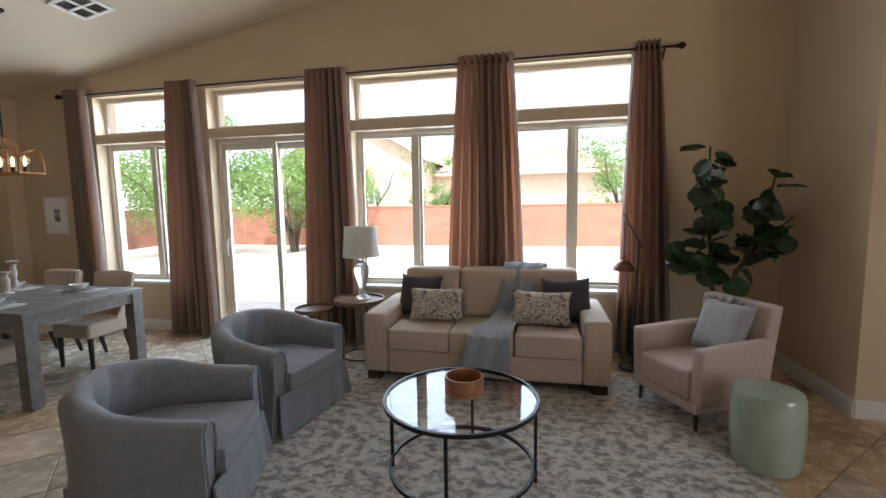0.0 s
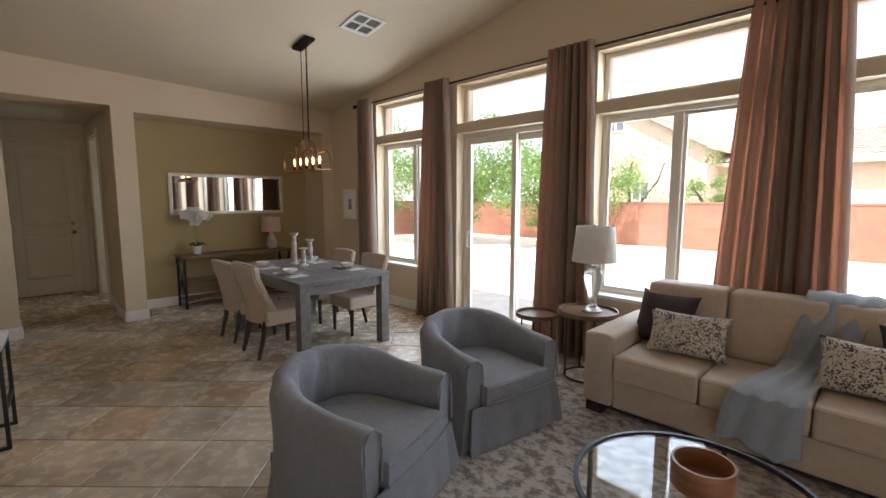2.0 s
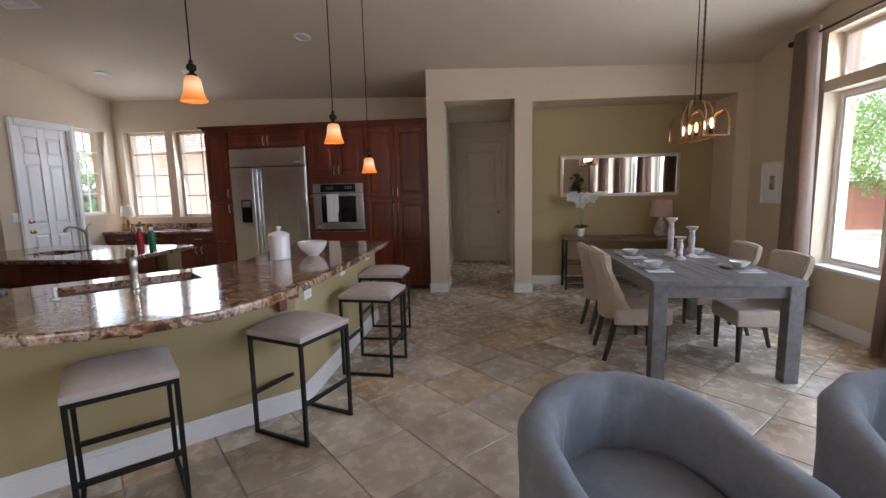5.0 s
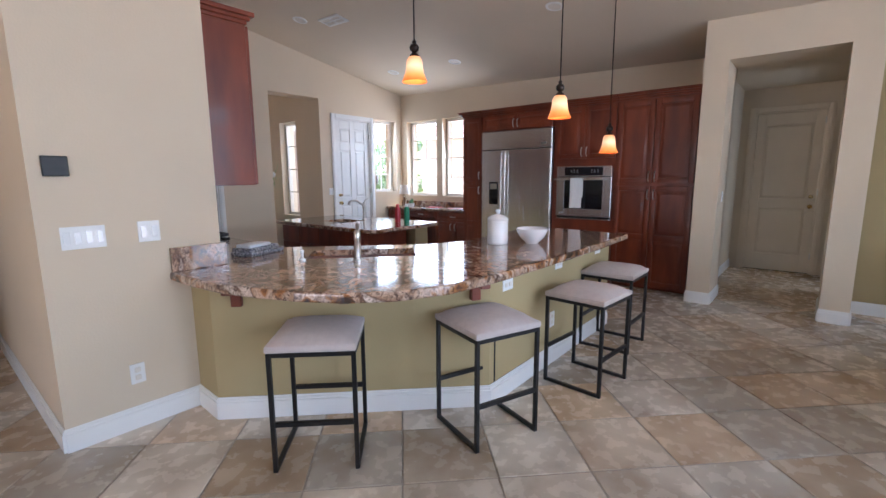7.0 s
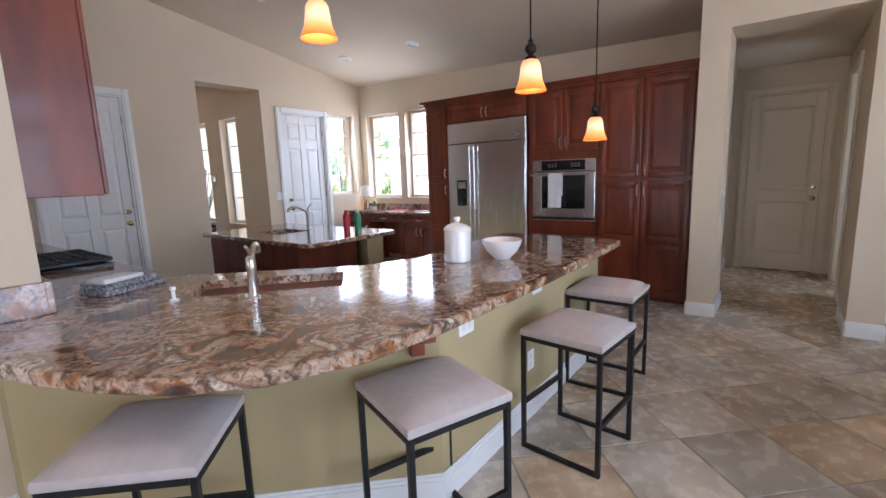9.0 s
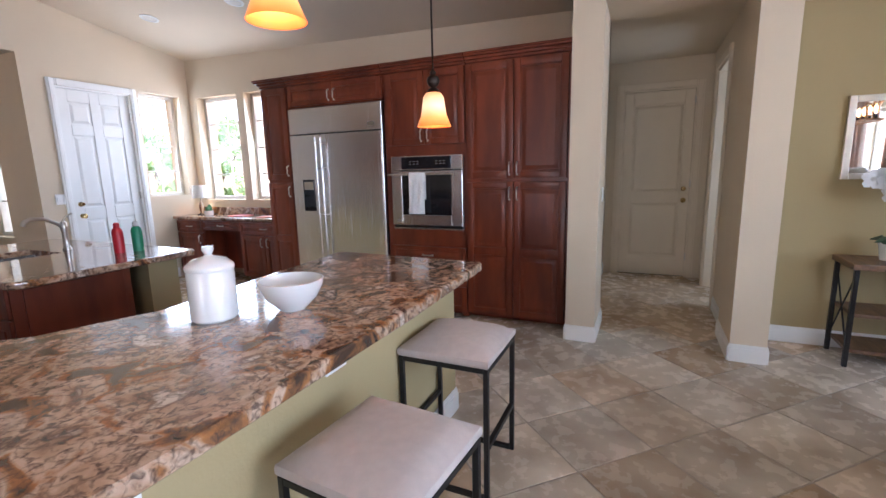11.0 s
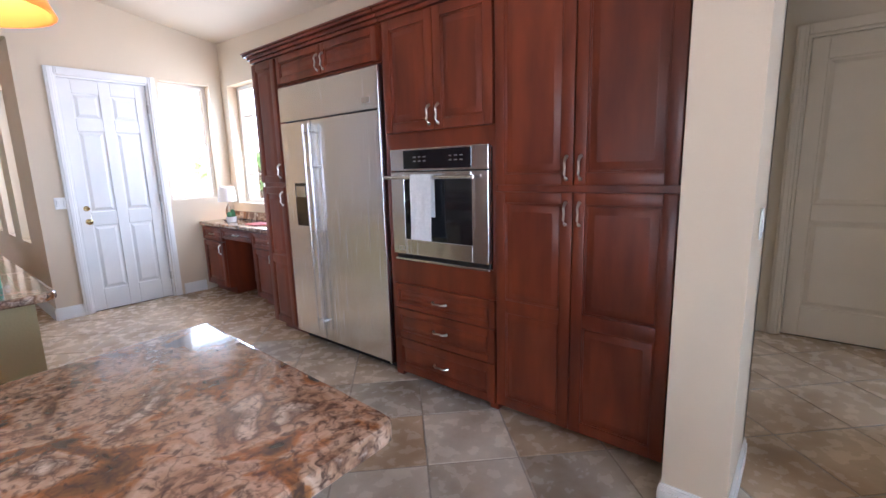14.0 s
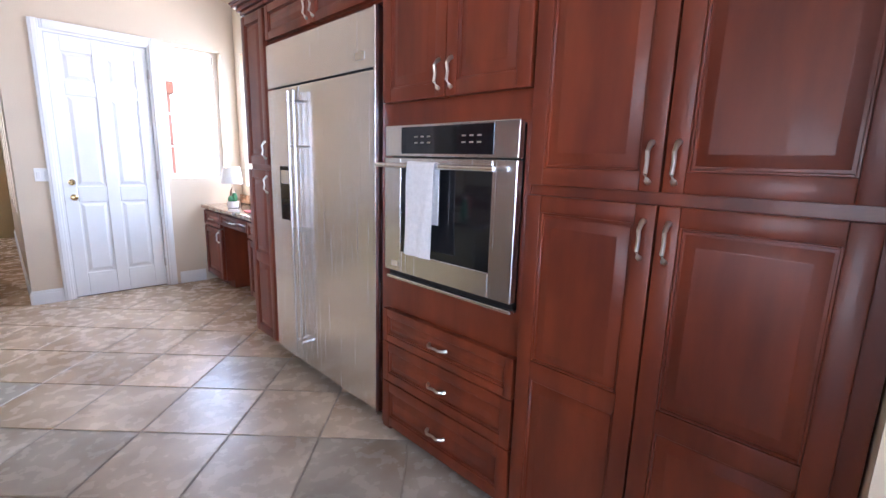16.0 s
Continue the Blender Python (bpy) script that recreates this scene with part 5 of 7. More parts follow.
# throw blanket over back and seat
def blanket():
    prof = [(0.86, 0.72), (0.84, 0.86), (0.78, 0.945), (0.68, 0.955), (0.60, 0.92), (0.54, 0.80), (0.50, 0.66), (0.46, 0.53), (0.38, 0.495), (0.22, 0.495), (0.05, 0.49), (-0.035, 0.45), (-0.05, 0.34), (-0.055, 0.22), (-0.05, 0.14)]
    bm = B()
    n = 14
    rows = []
    for k, (y, z) in enumerate(prof):
        t = k / (len(prof) - 1)
        cx = 0.34 - 0.28 * t + (0.05 * math.sin(t * 6))
        w = 0.34 + 0.06 * math.sin(t * 7 + 1)
        rows.append([bm.verts.new((cx + w * (j / n - 0.5), y + 0.012 * math.sin(j * 1.3 + k * 0.7) - (0.02 if k > 10 else 0), z + 0.010 * math.cos(j * 1.6 + k * 0.4) + (0.03 * math.sin(j * 0.5) if k == len(prof) - 1 else 0))) for j in range(n + 1)])
    for a, b in zip(rows, rows[1:]):
        for j in range(n):
            bm.faces.new((a[j], a[j + 1], b[j + 1], b[j]))
    bmesh.ops.recalc_face_normals(bm, faces=bm.faces)
    bmesh.ops.solidify(bm, geom=bm.faces, thickness=0.012)
    o = put("throw_blanket", bm, THROW, None, True, Matrix.Translation((SX, SY, 0.012)))
    sub = o.modifiers.new("smooth", "SUBSURF")
    sub.levels = sub.render_levels = 1
    tagged(o, "soft blue-grey throw blanket draped over the sofa", "blanket")


blanket()


# swivel tub chairs
def tub_chair(m):
    r = thing("tub_chair", "grey slipcovered barrel swivel chair on the rug", "armchair", "grey tub chairs", m)
    path = [(0.37 - 0.37 * i / 8, -0.335, 0, -1) for i in range(8)]
    for i in range(33):
        a = radians(-90 - 180 * i / 32)
        path.append((0.29 * math.cos(a), 0.335 * math.sin(a), math.cos(a), math.sin(a)))
    path += [(0.37 * (i + 1) / 8, 0.335, 0, 1) for i in range(8)]
    bm = B()
    rings = []
    n = len(path)
    for i, (x, y, nx, ny) in enumerate(path):
        s = abs(2 * i / (n - 1) - 1)
        h = 0.58 + 0.12 * (0.5 + 0.5 * math.cos(math.pi * s ** 1.25))
        fl = 0.03 + 0.014 * math.sin(i * 0.9) + 0.008 * math.sin(i * 2.3)
        prof = [(0.072 + fl, 0.015), (0.072 + fl * 0.6, 0.10), (0.07 + fl * 0.25, 0.2), (0.066, 0.32), (0.068, 0.44), (0.074, h - 0.09), (0.07, h - 0.045), (0.052, h - 0.014), (0.02, h), (-0.015, h - 0.001), (-0.042, h - 0.018), (-0.06, h - 0.055), (-0.064, h - 0.10), (-0.058, 0.47), (-0.052, 0.40), (-0.05, 0.33), (-0.05, 0.05)]
        ring = []
        for k, (d, z) in enumerate(prof):
            if 4 < k < 15:
                # pulled creases fanning down the inside of the back
                w = 0.009 * math.sin(i * 1.15 + k * 0.9) * (1 - s) + 0.005 * math.sin(i * 0.53 - k * 0.7)
                if k > 10:
                    w += 0.016 * max(0, math.sin(i * 0.8 + k * 0.5)) ** 3 * (1 - 0.6 * s)
            else:
                w = 0.003 * math.sin(i * 0.45 + k)
            tw = -0.012 if i in (0, n - 1) else 0
            ring.append(bm.verts.new((x + nx * (d + w), y + ny * (d + w), z + tw)))
        rings.append(ring)
    k = len(rings[0])
    for a, b in zip(rings, rings[1:]):
        for j in range(k):
            bm.faces.new((a[j], a[(j + 1) % k], b[(j + 1) % k], b[j]))
    bm.faces.new(rings[0])
    bm.faces.new(rings[-1][::-1])
    put("back", bm, GREYF, r, True)
    # boxed seat cushion, rounded towards the back
    bm = B()
    out = [(0.41, -0.27), (0.418, -0.15), (0.422, 0.0), (0.418, 0.15), (0.41, 0.27)] + [(0.27 * math.cos(radians(a)) - 0.02, 0.272 * math.sin(radians(a))) for a in range(90, 271, 15)]
    levels = [(0.97, 0.275), (1.0, 0.29), (1.004, 0.34), (1.0, 0.385), (0.975, 0.400), (0.8, 0.417), (0.45, 0.427)]
    rr = [[bm.verts.new((0.07 + (x - 0.07) * f, y * f, z + (0.004 * math.sin(q * 1.7) if f < 0.9 else 0))) for q, (x, y) in enumerate(out)] for f, z in levels]
    for a, b in zip(rr, rr[1:]):
        for q in range(len(out)):
            bm.faces.new((a[q], a[(q + 1) % len(out)], b[(q + 1) % len(out)], b[q]))
    bm.faces.new(rr[0][::-1])
    bm.faces.new(rr[-1])
    put("seat_cushion", bm, GREYF, r, True)
    for z in (0.293, 0.392):
        bm = B()
        tube(bm, [(0.07 + (x - 0.07) * 1.006, y * 1.006, z) for x, y in out[:5]], 0.005, 6)
        put("piping", bm, GREYF, r, True)
    # front skirt with a kick pleat at each corner
    bm = B()
    g = []
    for j in range(29):
        y = -0.41 + 0.82 * j / 28
        pl = 0.022 * math.exp(-((abs(y) - 0.335) / 0.022) ** 2)
        g.append([(0.388 + (0.31 - z) * 0.12 - pl * (0.32 - z) * 3.2 + 0.006 * math.sin(j * 0.9 + 1) * (0.3 - z) * 3, y * (1.0 - 0.35 * max(0, z - 0.05)), z) for z in (0.285, 0.22, 0.15, 0.08, 0.012)])
    shell(bm, g, (0.010, 0, 0))
    put("skirt", bm, GREYF, r, True)
    bm = B()
    bx(bm, -0.28, 0.375, -0.28, 0.28, 0.02, 0.275)
    put("base", bm, GREYF, r)
    for s in (-1, 1):
        bm = B()
        tube(bm, [(0.374, s * 0.275, 0.32), (0.379, s * 0.273, 0.47), (0.377, s * 0.285, 0.54), (0.376, s * 0.32, 0.568), (0.376, s * 0.36, 0.566), (0.379, s * 0.395, 0.54), (0.383, s * 0.407, 0.46), (0.387, s * 0.403, 0.3)], 0.006, 6)
        put("piping", bm, GREYF, r, True)
    return r


tc = tub_chair(pose(-1.82, 1.915, 0.01, 0, 0, 19))
copy_thing(tc, pose(-1.91, 3.01, 0.01, 0, 0, -8))

# coffee table
ct = thing("coffee_table", "round glass coffee table with black metal frame", "table", m=Matrix.Translation((-0.35, 2.43, 0.012)))
ring = [(0.42 * math.cos(2 * math.pi * i / 48), 0.42 * math.sin(2 * math.pi * i / 48)) for i in range(48)]
for z, nm, rr in ((0.45, "top_ring", 0.42), (0.07, "lower_ring", 0.40)):
    bm = B()
    lathe(bm, [(rr - 0.010, z - 0.012), (rr + 0.006, z - 0.012), (rr + 0.006, z + 0.010), (rr - 0.010, z + 0.010), (rr - 0.010, z - 0.012)], 64, cap=False)
    put(nm, bm, BLACKM, ct, True)
bm = B()
lathe(bm, [(0, 0.447), (0.409, 0.447), (0.409, 0.453), (0, 0.453)], 64, cap=False)
put("glass_top", bm, PANE, ct, True).visible_shadow = False
for i in range(4):
    a = radians(22 + 90 * i + 158)
    bm = B()
    turned(bm, bx(bm, -0.009, 0.009, -0.009, 0.009, 0, 0.44, 0.002, 1), Matrix.Translation((0.405 * math.cos(a), 0.405 * math.sin(a), 0)) @ Matrix.Rotation(a, 4, "Z"))
    put("leg", bm, BLACKM, ct)
bm = B()
lathe(bm, [(0.10, 0), (0.107, 0.004), (0.11, 0.095), (0.107, 0.10), (0.098, 0.10), (0.096, 0.02), (0, 0.015)], 40)
tagged(put("wooden_bowl", bm, BOWLW, None, True, Matrix.Translation((-0.34, 2.48, 0.467))), "round brown wooden bowl on the glass coffee table", "bowl")

# armchair in the corner
AM = pose(1.19, 3.54, 0.0, 0, 0, 207.6) @ Matrix.Diagonal((0.84, 0.82, 0.93, 1))
ac = thing("armchair", "blush linen slipcovered armchair with dark wooden legs", "armchair", m=AM)
bm = B()
vs = soft(bm, -0.30, 0.38, -0.27, 0.27, 0.21, 0.435, 0.04, 0.02)
put("seat", bm, LINENC, ac, True)
for s in (-1, 1):
    bm = B()
    vs = bx(bm, -0.34, 0.36, s * 0.33 - 0.055, s * 0.33 + 0.055, 0.19, 0.62, 0.03, 3)
    for v in vs:
        v.co.y += s * 0.05 * (v.co.z - 0.2)
        if v.co.z > 0.5:
            v.co.z += -0.03 * (v.co.x + 0.3) + 0.01
    put("arm", bm, LINENC, ac, True)
bm = B()
vs = bx(bm, -0.40, -0.27, -0.33, 0.33, 0.20, 0.86, 0.035, 3)
for v in vs:
    v.co.x -= 0.20 * max(0, v.co.z - 0.4)
    v.co.y *= 1 + 0.12 * max(0, v.co.z - 0.4)
put("back", bm, LINENC, ac, True)
bm = B()
vs = bx(bm, -0.33, 0.375, -0.375, 0.375, 0.15, 0.22, 0.015)
put("skirt", bm, LINENC, ac, True)
for x, y in ((0.31, -0.31), (0.31, 0.31), (-0.30, -0.3), (-0.30, 0.3)):
    bm = B()
    tube(bm, [(x, y, 0.16), (x * 1.04, y * 1.04, 0.0)], [0.024, 0.014], 10)
    put("leg", bm, DARKW, ac, True)
pl = put("throw_pillow", grid_cushion(0.50, 0.44, 0.17, seed=9), PALE, None, True, AM @ pose(-0.12, 0.02, 0.45, -24, 0, 90))
tagged(pl, "pale blue-grey tufted throw pillow with pompoms on the armchair", "cushion")
random.seed(3)
for i in range(5):
    bm = B()
    bmesh.ops.create_icosphere(bm, subdivisions=2, radius=0.028)
    for v in bm.verts:
        v.co *= 1 + random.uniform(-0.12, 0.12)
    put("pompom", bm, PALE, pl, True, Matrix.Translation((-0.2 + 0.1 * i, 0, 0.44)))

# garden stool
gs = thing("garden_stool", "celadon green glazed ceramic drum stool on the floor", "stool", m=Matrix.Translation((1.345, 2.88, 0)))
bm = B()
lathe(bm, [(0.155, 0), (0.165, 0.008), (0.178, 0.08), (0.184, 0.22), (0.182, 0.34), (0.174, 0.42), (0.167, 0.440), (0.15, 0.446), (0.0, 0.450)], 48)
put("body", bm, CELADON, gs, True)
# black discs on the closed top stand in for shade inside finger holes
bm = B()
for x in (-0.03, 0, 0.03):
    lathe(bm, [(0.009, 0.4492), (0, 0.4515)], 10, x, -0.02)
tagged(put("hole", bm, BLACKM, gs), kind="stuff")

# floor lamp
fl = thing("floor_lamp", "black metal task floor lamp with dome shade and brass joint", "lamp", m=Matrix.Translation((0.90, 4.33, 0)))
bm = B()
lathe(bm, [(0.125, 0), (0.125, 0.018), (0.11, 0.025), (0.02, 0.03), (0.012, 0.05)], 32)
put("base", bm, BLACKM, fl, True)
bm = B()
tube(bm, [(0, 0, 0.03), (0.02, 0, 1.16)], 0.009, 10)
put("pole", bm, BLACKM, fl, True)
bm = B()
tube(bm, [(0.055, -0.01, 1.10), (0.02, -0.01, 1.16), (-0.11, -0.01, 1.40)], 0.007, 8)
tube(bm, [(-0.105, -0.01, 1.39), (-0.10, -0.01, 1.06)], 0.003, 6)
put("arm", bm, BLACKM, fl, True)
bm = B()
lathe(bm, [(0.095, 0.90), (0.09, 0.925), (0.06, 0.965), (0.03, 0.985), (0.018, 0.99), (0.018, 0.992), (0.028, 0.983), (0.058, 0.962), (0.087, 0.922), (0.091, 0.90)], 28, -0.10, -0.01, False)
put("shade", bm, mat("aged_copper", (0.15, 0.065, 0.04), 0.4, 0.6, scale=14, vary=0.25, bump=0.06), fl, True)
bm = B()
lathe(bm, [(0.02, 0.985), (0.024, 1.0), (0.02, 1.03), (0.01, 1.06)], 16, -0.10, -0.01)
put("socket", bm, BOWLW, fl, True)

# fiddle-leaf fig
fig = thing("fiddle_leaf_fig", "tall fiddle-leaf fig with dark green leaves in a dark pot", "plant", m=Matrix.Translation((1.53, 4.22, 0)))
bm = B()
lathe(bm, [(0.13, 0), (0.15, 0.01), (0.18, 0.36), (0.165, 0.36), (0.15, 0.31), (0, 0.31)], 28)
put("pot", bm, BRONZE, fig, True)
bm = B()
STEMS = [[(0, 0, 0.3), (-0.03, 0.02, 0.8), (-0.09, 0.0, 1.3), (-0.11, -0.02, 1.95)], [(0.02, 0, 0.3), (0.10, -0.02, 0.85), (0.27, -0.05, 1.25), (0.36, -0.04, 1.68)], [(0, 0.0, 0.7), (-0.14, -0.05, 0.95), (-0.36, -0.08, 1.14)], [(0.12, 0, 0.9), (0.28, -0.1, 1.15), (0.40, -0.1, 1.28)]]
for s in STEMS:
    tube(bm, s, [0.02 - 0.004 * i for i in range(len(s))], 8)
put("trunk", bm, BARK, fig, True)
bm = B()
cols = 6
rows = []
for i in range(9):
    t = i / 8
    w = 0.15 * (math.sin(math.pi * min(1, t * 0.93 + 0.04)) ** 0.7) * (0.72 + 0.42 * t)
    rows.append([bm.verts.new((w * (2 * j / cols - 1), 0.24 * t, -0.05 * t * t + 0.018 * abs(2 * j / cols - 1) + 0.006 * math.sin(9 * t + j * 2))) for j in range(cols + 1)])
for a, b in zip(rows, rows[1:]):
    for j in range(cols):
        bm.faces.new((a[j], a[j + 1], b[j + 1], b[j]))
leaf0 = put("leaf", bm, LEAF, fig, True)
leafmesh = leaf0.data
random.seed(11)
spots = []
for k, s in enumerate(STEMS):
    cnt = (38, 26, 17, 14)[k]
    for i in range(cnt):
        t = (0.42 if k == 0 else 0.35) + (0.58 if k == 0 else 0.65) * (i + 0.5) / cnt
        f = t * (len(s) - 1)
        a, b = Vector(s[int(min(f, len(s) - 2))]), Vector(s[int(min(f, len(s) - 2)) + 1])
        spots.append((a.lerp(b, f - int(min(f, len(s) - 2))), i))
for n, (p, i) in enumerate(spots):
    o = leaf0 if n == 0 else new("leaf", leafmesh)
    o.parent = fig
    sc = random.uniform(0.5, 0.8)
    ang = i * 137.5 + random.uniform(-25, 25)
    if abs(p.x) > 0 and p.y + 0.24 * math.cos(radians(ang)) > 0.38:
        ang += 180
    o.matrix_basis = Matrix.Translation(p) @ Matrix.Rotation(radians(ang), 4, "Z") @ Matrix.Rotation(radians(random.uniform(-75, 45)), 4, "X") @ Matrix.Rotation(radians(random.uniform(-45, 45)), 4, "Y") @ Matrix.Translation((0, 0.035, 0)) @ Matrix.Diagonal((sc, sc, sc, 1))

# nesting tables
def round_table(x, y, rr, h, grp):
    r = thing("side_table", "round wooden tray side table with black metal base", "table", grp, Matrix.Translation((x, y, 0)))
    bm = B()
    lathe(bm, [(0, h - 0.03), (rr - 0.01, h - 0.03), (rr, h - 0.025), (rr, h + 0.012), (rr - 0.012, h + 0.012), (rr - 0.014, h - 0.01), (0, h - 0.01)], 40, cap=False)
    put("top", bm, BROWNW, r, True)
    bm = B()
    tube(bm, [(rr * 0.72 * math.cos(i * math.pi / 16), rr * 0.72 * math.sin(i * math.pi / 16), 0.008) for i in range(32)], 0.008, 8, True)
    put("base_ring", bm, BLACKM, r, True)
    for i in range(4):
        a = radians(45 + 90 * i)
        bm = B()
        tube(bm, [(rr * 0.72 * math.cos(a), rr * 0.72 * math.sin(a), 0.008), (rr * 0.72 * math.cos(a), rr * 0.72 * math.sin(a), h - 0.03)], 0.007, 8)
        put("leg", bm, BLACKM, r, True)


round_table(-1.70, 4.22, 0.25, 0.58, "nesting side tables")
round_table(-2.13, 4.10, 0.19, 0.50, "nesting side tables")
tl = thing("table_lamp", "clear glass table lamp with a white drum shade", "lamp", "table lamps", Matrix.Translation((-1.68, 4.26, 0.571)))
bm = B()
vs = lathe(bm, [(0.078, 0), (0.08, 0.012), (0.062, 0.03), (0.036, 0.055), (0.031, 0.09), (0.036, 0.14), (0.05, 0.19), (0.066, 0.24), (0.077, 0.29), (0.074, 0.33), (0.055, 0.37), (0.03, 0.39), (0.024, 0.42)], 48)
for v in vs:
    a = math.atan2(v.co.y, v.co.x)
    k = 1 + 0.05 * abs(math.sin(6 * a)) if 0.05 < v.co.z < 0.38 else 1
    v.co.x, v.co.y = v.co.x * k, v.co.y * k
put("base", bm, MILKY, tl, True)
bm = B()
lathe(bm, [(0.075, -0.0), (0.075, 0.01), (0.072, 0.011)], 28)
lathe(bm, [(0.022, 0.41), (0.022, 0.43), (0.008, 0.44), (0.008, 0.72), (0.012, 0.735), (0, 0.75)], 16)
put("fitting", bm, NICKEL, tl, True)
bm = B()
lathe(bm, [(0.185, 0.435), (0.155, 0.735), (0.152, 0.735), (0.182, 0.435)], 40, cap=False)
put("shade", bm, LAMPSH, tl, True)

# curtains and rod
rod = thing("curtain_rod", "long dark bronze curtain rod with finials", "curtain rod", m=Matrix())
bm = B()
tube(bm, [(-5.62, 4.57, 2.875), (1.22, 4.57, 2.875)], 0.011, 10)
put("pole", bm, BRONZE, rod, True)
for x, s in ((-5.62, -1), (1.22, 1)):
    bm = B()
    vs = lathe(bm, [(0.012, 0), (0.022, 0.01), (0.012, 0.02), (0.028, 0.045), (0.03, 0.06), (0.018, 0.085), (0, 0.095)], 16)
    turned(bm, vs, Matrix.Translation((x, 4.57, 2.875)) @ Matrix.Rotation(radians(90 * s), 4, "Y"))
    put("finial", bm, BRONZE, rod, True)
for x in (-5.58, -2.07, 1.14):
    bm = B()
    tube(bm, [(x, 4.688, 2.83), (x, 4.60, 2.83), (x, 4.57, 2.86)], 0.008, 8)
    lathe(bm, [(0.02, 2.80), (0.02, 2.86)], 10, x, 4.68)
    put("bracket", bm, BRONZE, rod, True)


def curtain(t0, t1, b0, b1, folds, seed, z0=0.025):
    random.seed(seed)
    bm = B()
    nz, nx = 14, folds * 12
    ph = [random.uniform(-0.5, 0.5) for _ in range(folds + 1)]
    rows = []
    for k in range(nz + 1):
        t = k / nz
        z = 2.94 + (z0 - 2.94) * t
        e = t ** 0.8
        x0, x1 = t0 + (b0 - t0) * e, t1 + (b1 - t1) * e
        row = []
        for j in range(nx + 1):
            u = j / nx
            w = u * folds * 2 * math.pi
            a = 0.068 + 0.015 * t + 0.016 * ph[int(u * folds)]
            y = 4.565 + a * math.sin(w + 0.5 * ph[int(u * folds)] * t) + 0.012 * t * math.sin(w * 0.5 + seed)
            row.append(bm.verts.new((x0 + (x1 - x0) * u + 0.012 * math.cos(2 * w + 1.2 * t), y, z + (0.008 * math.sin(w) if k in (0, nz) else 0))))
        rows.append(row)
    for a, b in zip(rows, rows[1:]):
        for j in range(nx):
            bm.faces.new((a[j], a[j + 1], b[j + 1], b[j]))
    c = thing("curtain", "taupe brown floor-length grommet curtain panel", "curtain", "curtain panels", Matrix())
    put("panel", bm, CURT, c, True)
    for i in range(folds):
        u = (i + 0.5) / folds * (t1 - t0) + t0
        bm = B()
        tube(bm, [(u, 4.57 + 0.026 * math.cos(q * math.pi / 6), 2.885 + 0.026 * math.sin(q * math.pi / 6)) for q in range(12)], 0.005, 6, True)
        put("grommet", bm, BRONZE, c, True)


for i, q in enumerate(((-5.55, -5.27, -5.56, -5.20, 5), (-4.10, -3.73, -4.26, -3.64, 6), (-2.38, -1.92, -2.50, -1.83, 7), (-0.74, -0.21, -0.90, -0.06, 8), (0.88, 1.09, 0.78, 1.27, 5))):
    curtain(*q, seed=i + 1)

# dining table
dt = thing("dining_table", "grey-washed wooden dining table set for four", "table", m=Matrix.Translation((-4.51, 3.10, 0)))
bm = B()
for i in range(5):
    y0 = -0.42 + 0.168 * i
    bx(bm, -0.755, 0.755, y0 + 0.0015, y0 + 0.1665, 0.722, 0.76, 0.003, 1)
tagged(put("top_planks", bm, GREYW, dt), kind="stuff")
for q in ((-0.85, -0.757, -0.52, 0.52), (0.757, 0.85, -0.52, 0.52), (-0.757, 0.757, -0.52, -0.422), (-0.757, 0.757, 0.422, 0.52)):
    bm = B()
    bx(bm, *q, 0.72, 0.76, 0.003, 1)
    put("border", bm, GREYW, dt)
for q in ((-0.75, 0.75, -0.49, -0.465), (-0.75, 0.75, 0.465, 0.49), (-0.82, -0.795, -0.42, 0.42), (0.795, 0.82, -0.42, 0.42)):
    bm = B()
    bx(bm, *q, 0.63, 0.72)
    put("apron", bm, GREYW, dt)
for x in (-0.79, 0.79):
    for y in (-0.46, 0.46):
        bm = B()
        bx(bm, x - 0.05, x + 0.05, y - 0.05, y + 0.05, 0, 0.72, 0.006)
        put("leg", bm, GREYW, dt)


